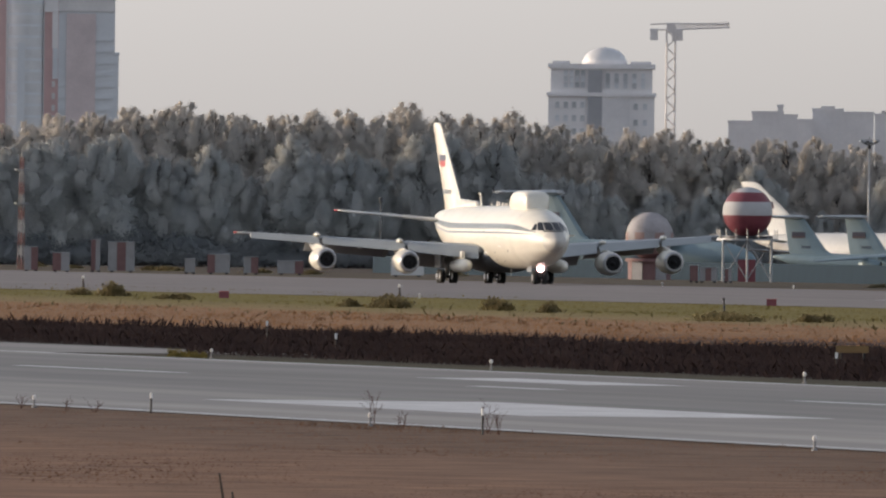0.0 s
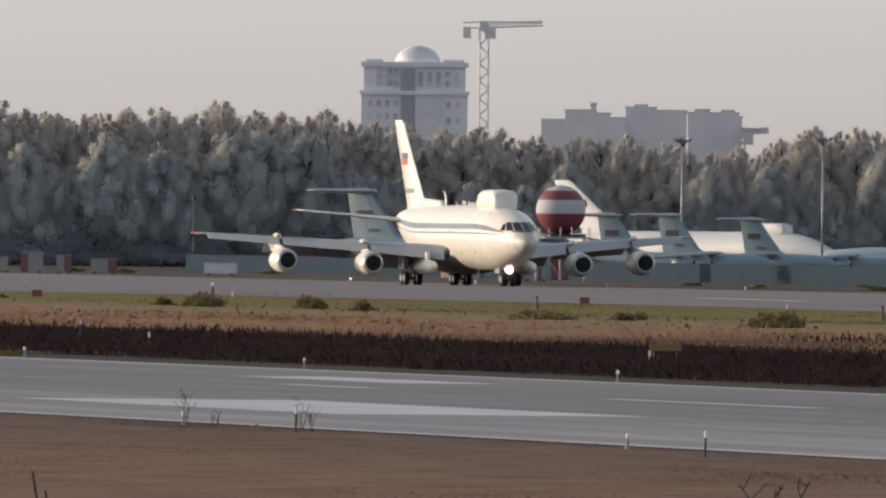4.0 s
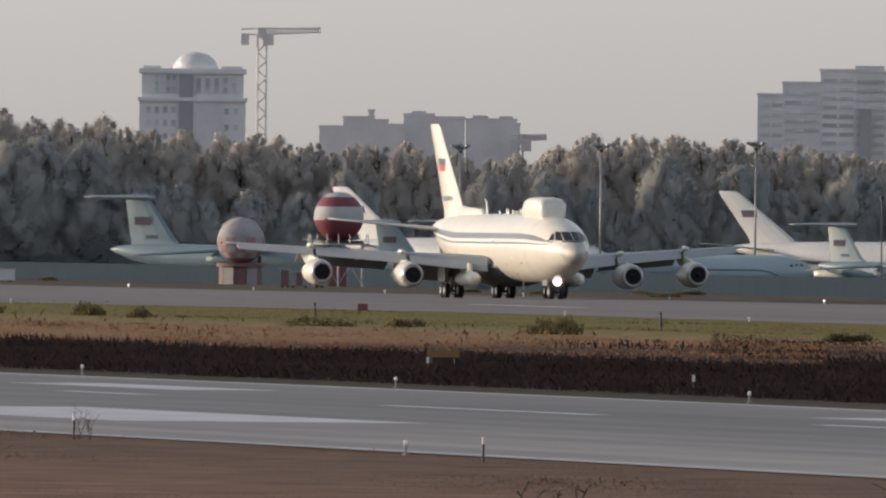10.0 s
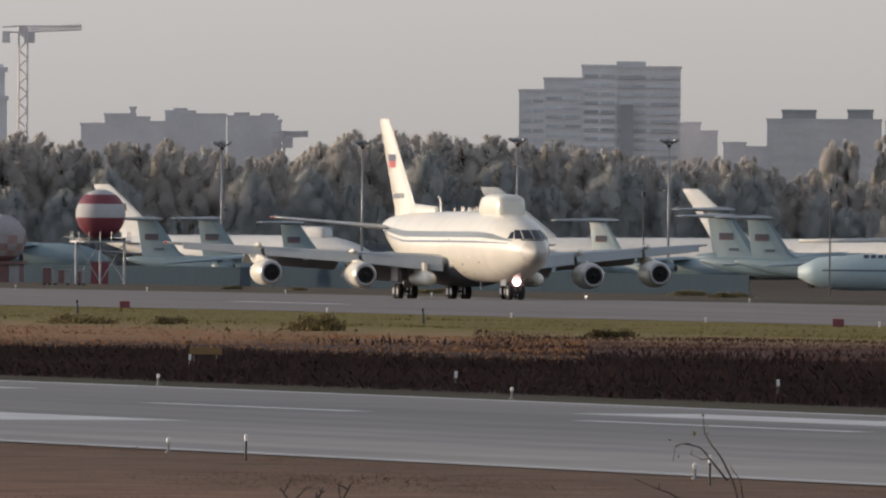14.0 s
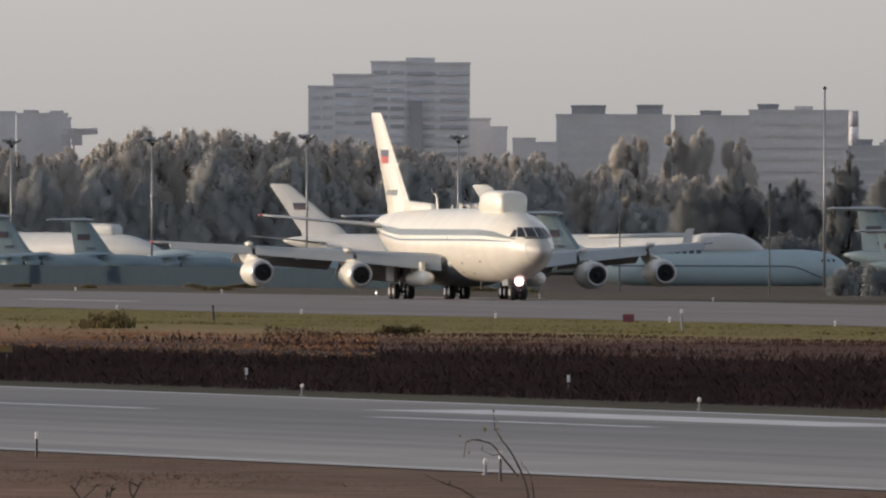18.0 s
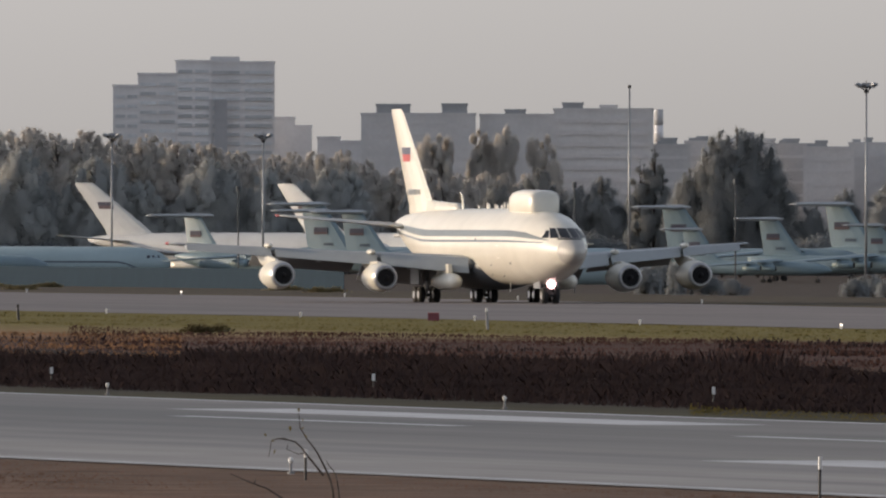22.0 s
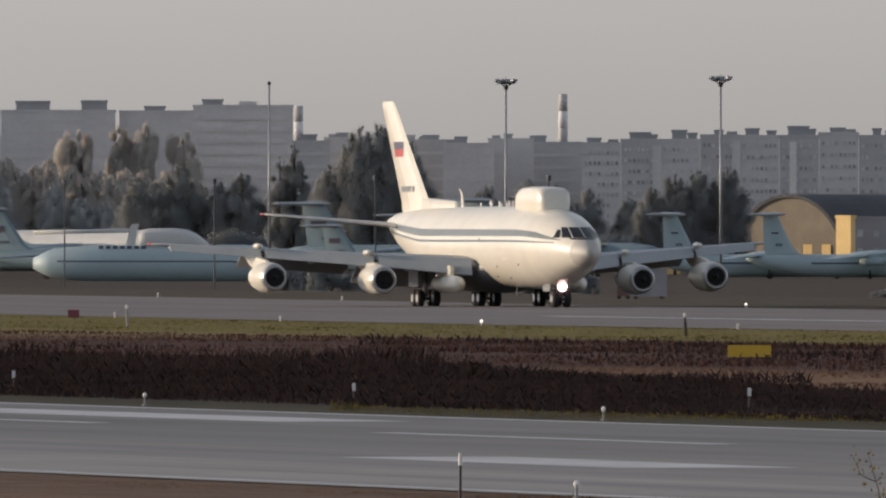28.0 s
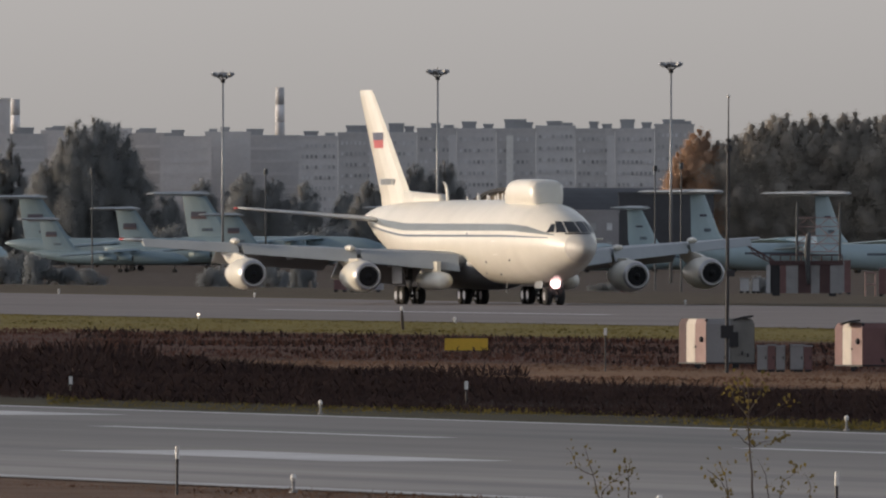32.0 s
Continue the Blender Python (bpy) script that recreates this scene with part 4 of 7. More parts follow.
part("crown", boxed(-8 * q, 120 * q, -0.5, 10, level(-384, 4800) + 3, level(-392, 4800) + 3), BRICK, h)
floors(b[3][0], b[3][1] + 0.5, b[3][2] - 0.5, 20, 46, 11, TOWERGREY, 0.5)

# domed tower
h, b = house("domed_tower", "grey stone office tower with a round glass dome", 278, D_TOWN,
             [(184, 372, -224, 18, PALE), (188, 368, -274, 17, PALE), (192, 220, -280, 17, PALE), (330, 364, -280, 17, PALE)])
k = D_TOWN / STEP
part("cornice", boxed(-97 * k, 97 * k, -0.6, 19, level(-224, D_TOWN) + 2.7, level(-224, D_TOWN) + 3.5), PALE, h)
part("cornice", boxed(-95 * k, 95 * k, -0.6, 18, level(-274, D_TOWN) + 2.6, level(-274, D_TOWN) + 3.6), PALE, h)
part("dark_front", boxed(-24 * k, 1 * k, -0.5, 2, 0, level(-268, D_TOWN) + 3), SHADE, h, "dark glazed stair front")
# panel laid on the front, its duller colour standing in for shade
part("right_bay", boxed(1.4 * k, 50 * k, -0.45, 1, 0, level(-218, D_TOWN) + 3), FAINT, h, "duller panel for the shaded half of the front")
dome = ball(bmesh.new(), (5 * k, 9, level(-284, D_TOWN) + 3), 38 * k, 38 * k, 25 * k, 28, 16)
part("dome", dome, GLAZE, h, "glass dome", True)
part("drum", tubed((5 * k, 9, level(-274, D_TOWN) + 3), (5 * k, 9, level(-286, D_TOWN) + 3), 40 * k, seg=28), PALE, h)
for i in range(10):
    a = 2 * math.pi * i / 10
    part("dome_rib", tubed((5 * k + 38 * k * math.cos(a), 9 + 38 * k * math.sin(a), level(-284, D_TOWN) + 3), (5 * k, 9, level(-310, D_TOWN) + 3), 0.12), PALE, h)
z0 = level(-160, D_TOWN) + 3
grid_panes(b[0][0], b[0][1] + 1, -26 * k, 18, level(-218, D_TOWN) + 3, 4, 6, 0.85, 1.25, -0.03, skip={(0, 2), (1, 2), (2, 1)})
grid_panes(b[1][0], b[1][1] + 2.5, -28 * k, level(-228, D_TOWN) + 4, level(-268, D_TOWN) + 3, 4, 3, 0.85, 1.1, -0.03)
grid_panes(b[1][0], 3 * k, b[1][2] - 1, level(-228, D_TOWN) + 4, level(-262, D_TOWN) + 3, 5, 3, 0.85, 1.1, -0.03)
grid_panes(b[0][0], 3 * k, b[0][2] - 1, 18, level(-218, D_TOWN) + 3, 5, 5, 0.85, 1.25, -0.03)


def tower_crane(u, d, top, left, right, jib, name="tower_crane", r=0.9):
    c = thing(name, "pale tower crane with a long level jib over the town", "crane", "", Matrix.Translation(spot(u, d, -3)) @ pose(0, 0, 0, 0, 0, facing(u)))
    k = d / STEP
    z1, zj = level(top, d) + 3, level(jib, d) + 3
    mast = bmesh.new()
    for x, y in ((-r, -r), (r, -r), (r, r), (-r, r)):
        tube(mast, (x, y, 0), (x, y, zj), 0.2, seg=4)
    n = int(zj / (2 * r))
    for i in range(n):
        a, b_ = zj * i / n, zj * (i + 1) / n
        s = 1 if i % 2 else -1
        for y in (-r, r):
            tube(mast, (-r * s, y, a), (r * s, y, b_), 0.13, seg=4)
        for x in (-r, r):
            tube(mast, (x, -r * s, a), (x, r * s, b_), 0.13, seg=4)
    part("mast", mast, CRANE, c)
    jb = bmesh.new()
    x0, x1 = (left - u) * k, (right - u) * k
    rise = 0.05 * (x1)
    for y, z in ((-0.5, 0), (0.5, 0), (0, 1.3)):
        tube(jb, (x0, y, zj + z * 0.8), (0, y, zj + z), 0.14, seg=4)
        tube(jb, (0, y, zj + z), (x1, y, zj + rise + z * 0.5), 0.14, seg=4)
    for i in range(24):
        x = x1 * i / 24
        tube(jb, (x, -0.5, zj + rise * i / 24), (x + x1 / 48, 0, zj + 1.2 + rise * i / 24), 0.09, seg=4)
        tube(jb, (x + x1 / 48, 0, zj + 1.2 + rise * i / 24), (x + x1 / 24, 0.5, zj + rise * (i + 1) / 24), 0.09, seg=4)
    part("jib", jb, CRANE, c)
    part("counterweight", boxed(x0, x0 + 1.6, -0.7, 0.7, zj - 2.2, zj + 0.2), CONCRETE3, c)
    part("cab", boxed(0.2, 2.4, -1.0, 1.0, zj - 2.2, zj + 0.1), CRANE, c)
    part("slewing_head", boxed(-r, r, -r, r, zj - 0.6, zj + 1.2), CRANE, c)
    return c


tower_crane(400, 4900, -345, 363, 503, -341)
tower_crane(858, 4930, -168, 842, 905, -158, r=0.6)

# the haze on these blocks is in their wall colour
house("office_block", "low grey blocks beyond the wood, walls paled to look hazy", 640, 4930,
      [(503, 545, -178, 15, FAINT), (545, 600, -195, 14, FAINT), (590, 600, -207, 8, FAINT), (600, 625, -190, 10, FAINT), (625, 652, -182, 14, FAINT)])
house("office_block", "low grey blocks beyond the wood, walls paled to look hazy", 760, 4935, [(652, 706, -201, 14, FAINT), (668, 690, -205, 8, CONCRETE3), (706, 760, -196, 14, FAINT), (762, 852, -193, 15, FAINT), (775, 800, -198, 9, CONCRETE3), (822, 844, -197, 9, CONCRETE3), (852, 858, -186, 12, FAINT)])
h, b = house("apartment_block", "stepped grey high-rise block with rows of windows", 1420, 4860,
             [(1278, 1325, -243, 14, CONCRETE), (1322, 1392, -264, 15, CONCRETE), (1389, 1452, -287, 16, CONCRETE2), (1450, 1564, -285, 16, CONCRETE)])
k = 4860 / STEP
part("roof_house", boxed(30 * k, 82 * k, 2, 12, 40, level(-297, 4860) + 3), CONCRETE3, h)
part("stair_tower", boxed(38 * k, 60 * k, -1.2, 1, 0, level(-221, 4860) + 3), SHADE, h, "darker stair tower")
for (bb, x0, x1, zt), n in zip(b, (12, 14, 16, 16)):
    floors(bb, x0 + 0.5, x0 + (x1 - x0) * 0.46, 12, zt - 1, n, PANE, 0.7)
    floors(bb, x0 + (x1 - x0) * 0.54, x1 - 0.5, 12, zt - 1, n, PANE, 0.7)
house("apartment_block", "small grey block beside the high-rise", 1600, 4890, [(1562, 1600, -187, 12, CONCRETE2), (1600, 1630, -172, 12, CONCRETE2), (1640, 1680, -152, 12, CONCRETE2), (1680, 1720, -145, 12, CONCRETE2)])
h, b = house("apartment_block", "long flat-roofed panel block with lift houses", 1820, 4840, [(1717, 1920, -194, 14, CONCRETE3), (1744, 1804, -210, 9, ROOFHOUSE), (1860, 1905, -211, 9, ROOFHOUSE)])
floors(b[0][0], b[0][1] + 1, b[0][2] - 1, 10, b[0][3] - 1, 9, FLATS, 0.9)
h, b = house("apartment_block", "long flat-roofed panel block with lift houses", 2080, 4845, [(1927, 2060, -193, 14, CONCRETE3), (1972, 2008, -201, 9, ROOFHOUSE), (2058, 2234, -203, 15, CONCRETE3), (2074, 2110, -213, 9, ROOFHOUSE), (2140, 2170, -209, 9, CONCRETE)])
floors(b[2][0], b[2][1] + 1, b[2][2] - 1, 10, b[2][3] - 1, 9, FLATS, 0.9)
for i, (l, r, w) in enumerate(((2234, 2300, -140), (2290, 2380, -146), (2370, 2450, -150), (2450, 2520, -142), (2500, 2590, -136), (2580, 2660, -144), (2640, 2745, -138))):
    d = 4760 + 17 * (i % 4)
    h, b = house("apartment_block", "row of grey panel flats, walls paled for haze", (l + r) / 2, d, [(l, r, w, 12, (DULL, FLATS, CONCRETE3)[i % 3]), (l + 8, l + 20, w - 5, 6, ROOFHOUSE), (l + 14 + 7 * (i % 3), l + 42, w - 11 + 3 * (i % 2), 7, ROOFHOUSE)])
    floors(b[0][0], b[0][1] + 0.6, b[0][2] - 0.6, 6, b[0][3] - 1, 7, (FLATS, CONCRETE3)[i % 2], 0.6)
flats_glass = finish("window", boxed(-0.23, 0.23, -0.12, 0.12, -0.35, 0.35), material("dull_pane", (0.450, 0.445, 0.445), 0.4, 0, 0.2, 0.3, 0, 0.45))
for i in range(10):
    l = 2745 + i * 70
    w = (-137, -146, -149, -151, -153, -156, -155, -153, -156, -158)[i]
    d = 4730
    h, b = house("apartment_block", "row of grey panel flats, walls paled for haze", l + 34, d, [(l, l + 69.6, w + 3 * (i * 7 % 3), 12, (FLATS, DULL, CONCRETE3, DULL)[i % 4]), (l + 10 + 5 * (i * 5 % 4), l + 34 + 6 * (i * 3 % 4), w - 8 - i % 3, 7, ROOFHOUSE), (l + 48, l + 64, w - 5, 7, ROOFHOUSE)])
    grid_panes(b[0][0], b[0][1] + 0.4, b[0][2] - 0.4, 5, b[0][3] - 0.6, 8, 9, 0.46, 0.7, -0.03, flats_glass)
    if i == 5:
        part("stair_bay", boxed(b[0][1] + 2, b[0][1] + 3.4, -0.5, 0.5, 3, b[0][3] - 1), PAINTWHITE, h, "white stair bay")
    if i in (1, 3, 7):
        part("gable", boxed(b[0][2] - 1.6, b[0][2], -0.4, 0.4, 0, b[0][3] - 1), CONCRETE3, h)


def chimney(u, d, top):
    c = thing("chimney", "tall factory chimney with red and white bands", "chimney", "", Matrix.Translation(spot(u, d, -3)))
    z = level(top, d) + 3
    for i in range(5):
        a, b_ = z * (0.5 + 0.1 * i), z * (0.6 + 0.1 * i)
        part("band", tubed((0, 0, a), (0, 0, b_), 1.0 - 0.02 * i, 0.98 - 0.02 * i, seg=14), DULL if i % 2 == 0 else PALE, c, "", True)
    part("shaft", tubed((0, 0, 0), (0, 0, z * 0.5), 1.3, 1.0, seg=14), CONCRETE, c, "", True)


chimney(2712, 4890, -226)
chimney(2244, 4900, -205)


# ---- apron: parked jets ----
def tail_jet(name, label, size, m, slim=1.0, paint=None, broad=1.0, low=0.0, vivid=False):
    """High-tailed transport; origin on the ground under its fin, nose along +x; size 1 stands 14.7 m high."""
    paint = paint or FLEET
    j = thing(name, label, "aircraft", "parked jets with high tailplanes", m)
    k = size
    body = [(-5.6, 5.4, 0.1), (-4.5, 5.3, 0.6), (-2, 5.0, 1.2), (2, 4.6, 1.8), (7, 4.15, 2.25), (12, 3.95, 2.4), (32, 3.95, 2.4), (36, 3.85, 2.15), (39, 3.6, 1.5), (40.5, 3.4, 0.8), (41.1, 3.3, 0.1)]
    body = [(x, z - low, r) for x, z, r in body]
    bm = bmesh.new()
    loft(bm, [[(x * k, r * slim * k * math.sin(2 * math.pi * i / 20), (z + r * slim * math.cos(2 * math.pi * i / 20)) * k) for i in range(20)] for x, z, r in body])
    part("fuselage", bm, paint, j, "", True)
    if low:
        for s in (1, -1):
            part("cheat_line", boxed(9 * k, 34 * k, s * 2.34 * slim * k - 0.05, s * 2.34 * slim * k + 0.05, (4.3 - low) * k, (4.7 - low) * k), STRIPE, j, "dark cheat line")
    sec = lambda z, lead, trail, t: [((lead + (trail - lead) * q) * k, s * t * k * math.sin(math.pi * min(1, 0.15 + 0.85 * q)) * 0.5, z * k) for q, s in
                                     [(0, 0)] + [(q, 1) for q in (0.1, 0.35, 0.7)] + [(1, 0)] + [(q, -1) for q in (0.7, 0.35, 0.1)]]
    fin = bmesh.new()
    loft(fin, [sec(5.6, 13.0 * broad, -1.2, 0.9), sec(7.0, 9.8 * broad, -1.6, 0.8), sec(14.1, 2.8 * broad, -3.6 * broad, 0.6)])
    fin = part("fin", fin, paint, j)
    for s in (1, -1):
        if low:  # the low sister jets carry a short dark dash instead of a flag
            part("fin_dash", boxed(0.2 * k * broad, 3.3 * k * broad, s * 0.40 * k - 0.03, s * 0.40 * k + 0.03, 10.0 * k, 10.4 * k), FLEETFLAG, fin)
        else:
            part("flag_panel", boxed(-0.9 * k * broad, 3.3 * k * broad, s * 0.40 * k - 0.03, s * 0.40 * k + 0.03, 10.1 * k, 11.0 * k), FLEETFLAG, fin, "dark flag panel")
            part("flag_panel", boxed(-0.9 * k * broad, 3.3 * k * broad, s * 0.41 * k - 0.03, s * 0.41 * k + 0.03, 9.6 * k, 10.1 * k), MUTEDRED if vivid else FLEETRED, fin, "red flag panel")
        tp = bmesh.new()
        loft(tp, [[((x - c * q) * k, s * w * k, (14.35 + h * th) * k) for q, h in ((0, 0), (0.2, 1), (0.6, 0.8), (1, 0), (0.6, -0.8), (0.2, -1))] for w, x, c, th in ((0.0, 2.4, 5.6, 0.5), (10.2, -2.6, 2.7, 0.3), (10.8, -3.2, 1.9, 0.12))])
        part("tailplane", tp, TAILPALE, j)
        wg = bmesh.new()
        loft(wg, [[((x - c * q) * k, s * w * k, (z + h * th) * k) for q, h in ((0, 0), (0.2, 1), (0.6, 0.8), (1, 0), (0.6, -0.8), (0.2, -1))] for w, x, c, z, th in ((1.5, 28, 9.5, 6.0, 0.5), (9, 23.4, 6.6, 5.5, 0.36), (25, 14.5, 3.0, 4.4, 0.15))])
        part("wing", wg, paint, j)
        for w, x in ((6.4, 27.5), (10.8, 25.0)):
            e = part("engine", spindle(bmesh.new(), [(-x * k, 0.75 * k), ((-x + 1.2) * k, 0.95 * k), ((-x + 3.6) * k, 0.8 * k), ((-x + 5.2) * k, 0.5 * k)], (s * w * k, 3.9 * k), 14), paint, j, "", True)
            part("intake", tubed(((x + 0.02) * k, s * w * k, 3.9 * k), ((x + 0.05) * k, s * w * k, 3.9 * k), 0.66 * k, seg=14), DARK, e)
            part("pylon", boxed((x - 4) * k, (x - 0.8) * k, s * w * k - 0.15, s * w * k + 0.15, 4.5 * k, 5.6 * k), paint, e)
    part("bullet", spindle(bmesh.new(), [(-3.4 * k, 0.05), (-2.2 * k, 0.4 * k), (1.5 * k, 0.5 * k), (4.2 * k, 0.05)], (0, 14.35 * k), 12), TAILPALE, j, "", True)
    for x, w in ((37, 0), (22, 2.2), (22, -2.2)):
        leg = part("gear_leg", tubed((x * k, w * k, 0.4 * k), (x * k, w * k, 2 * k), 0.2 * k), DARK, j)
        for e in (-0.5, 0.12):
            part("wheel", tubed((x * k, (w + e) * k, 0.55 * k), (x * k, (w + e + 0.38) * k, 0.55 * k), 0.55 * k, seg=14), RUBBER, leg)
    for i in range(5):
        part("number_bar", boxed((2.2 + 0.62 * i) * k * broad, (2.65 + 0.62 * i) * k * broad, -0.46 * k, -0.43 * k, 7.3 * k, 7.9 * k), STRIPE, fin)
    return j


TL = ("parked transport jet with a high tailplane, coloured blue-grey for haze", "parked jet with a flag on its fin, coloured grey for haze", "small jet with a high tailplane on the apron, paled for haze")
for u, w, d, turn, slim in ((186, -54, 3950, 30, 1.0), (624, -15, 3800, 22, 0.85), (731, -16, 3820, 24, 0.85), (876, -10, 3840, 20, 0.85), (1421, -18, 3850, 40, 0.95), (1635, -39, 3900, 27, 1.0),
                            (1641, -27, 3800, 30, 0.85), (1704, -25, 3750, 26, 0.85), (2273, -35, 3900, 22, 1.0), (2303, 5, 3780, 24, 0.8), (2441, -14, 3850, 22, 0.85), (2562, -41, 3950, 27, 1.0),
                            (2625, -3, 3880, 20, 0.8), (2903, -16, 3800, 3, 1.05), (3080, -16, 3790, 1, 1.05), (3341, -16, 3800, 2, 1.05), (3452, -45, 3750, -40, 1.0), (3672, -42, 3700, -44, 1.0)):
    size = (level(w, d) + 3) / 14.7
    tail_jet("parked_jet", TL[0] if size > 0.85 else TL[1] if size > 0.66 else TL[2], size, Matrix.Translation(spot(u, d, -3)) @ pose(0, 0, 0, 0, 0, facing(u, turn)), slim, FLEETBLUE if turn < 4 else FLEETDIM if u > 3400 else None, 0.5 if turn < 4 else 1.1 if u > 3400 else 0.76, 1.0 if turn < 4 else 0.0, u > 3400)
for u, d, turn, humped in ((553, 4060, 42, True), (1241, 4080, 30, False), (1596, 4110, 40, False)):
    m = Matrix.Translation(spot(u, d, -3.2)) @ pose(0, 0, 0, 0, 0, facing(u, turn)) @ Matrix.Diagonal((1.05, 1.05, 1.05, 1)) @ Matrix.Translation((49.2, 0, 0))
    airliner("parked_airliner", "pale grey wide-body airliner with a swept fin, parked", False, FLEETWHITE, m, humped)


def bare_fuselage(u, d, w_top, length, r, humped=False):
    """Long low fuselage with a cheat line that curls under the nose, pointing right."""
    f = thing("aircraft_fuselage", "pale blue aircraft fuselage with " + ("a white loaf-shaped fairing" if humped else "a dark cheat line"), "aircraft", "", Matrix.Translation(spot(u, d, -3)) @ pose(0, 0, 0, 0, 0, facing(u, 8)))
    z = level(w_top, d) + 3 - r
    nose = length / 2
    shape = [(-nose, 0.05), (-nose + 0.3, 0.3), (-nose + 1.2, 0.58), (-nose + 2.6, 0.80), (-nose + 4.6, 0.94), (-nose + 7, 1.0), (length / 4, 1.0), (length / 2 - 3, 0.8), (length / 2, 0.3)]
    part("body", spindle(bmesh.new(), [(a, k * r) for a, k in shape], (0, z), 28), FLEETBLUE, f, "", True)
    line = bmesh.new()
    rows = []
    for i in range(25):
        x = -length * 0.4 + (length * 0.4 + nose - 1.6) * i / 24
        k = lerp([(-a, b) for a, b in shape[::-1]], x)[0] * r + 0.02
        zz = 0.12 * r - 0.75 * r * ease((x - nose + 8.5) / 7)
        rows.append([(x, -math.sqrt(max(k * k - h * h, 0.01)), z + h) for h in (max(-k * 0.98, zz - 0.13), min(k * 0.98, zz + 0.13))])
    patch(line, rows)
    part("cheat_line", line, STRIPE, f, "dark cheat line")
    for i in range(3):
        part("cockpit_pane", ball(bmesh.new(), (nose - 3.3 + 0.75 * i, -r * (0.78 - 0.13 * i), z + r * 0.42), 0.3, 0.12, 0.24, 8, 6), FLEETFLAG, f, "dark cockpit window")
    if humped:
        hump = bmesh.new()
        rings = []
        for x, k, top in ((-3.6, 0.35, 0.5), (-3.5, 0.72, 1.6), (-3.1, 0.92, 2.25), (-2.2, 1.0, 2.5), (2.0, 1.0, 2.55), (4.0, 0.97, 2.3), (5.3, 0.86, 1.7), (6.4, 0.62, 0.9), (7.2, 0.3, 0.2)):
            ring = []
            for i in range(20):
                a = 2 * math.pi * i / 20
                q, c = math.sin(a), math.cos(a)
                ring.append((x, 1.6 * k * math.copysign(abs(q) ** 0.6, q), z + r - 0.6 + (top + 0.6) * (0.5 + 0.5 * math.copysign(abs(c) ** 0.6, c))))
            rings.append(ring)
        part("hump", loft(hump, rings), FLEETWHITE, f, "loaf-shaped white fairing on the back", True)
        part("stub_fin", loft(bmesh.new(), [[(-5.4 + o, -0.14, h), (-4.0 + o * 0.6, -0.14, h), (-4.0 + o * 0.6, 0.14, h), (-5.4 + o, 0.14, h)] for o, h in ((-0.3, z + r * 0.9), (0.3, z + r + 2.6), (0.7, z + r + 3.2))]), FLEETWHITE, f)
        part("rear_boom", tubed((-20, 0, z + r + 1.9), (-5.2, 0, z + r + 2.2), 0.28, 0.36, seg=8), FLEETWHITE, f, "pale boom along the back", True)
        for i in range(7):
            part("faded_bar", boxed(-9.6 + 1.1 * i, -8.9 + 1.1 * i, -r * 0.62 - 0.05, -r * 0.62 + 0.05, z + r * 0.78, z + r * 0.95), STRIPE, f)
    for x in (-length / 4, length / 4):
        part("trestle", boxed(x - 0.4, x + 0.4, -1.2, 1.2, 0, z), DARK, f)


bare_fuselage(2003, 3650, 41, 40, 2.9, True)
bare_fuselage(1180, 3850, 40, 37, 2.8)


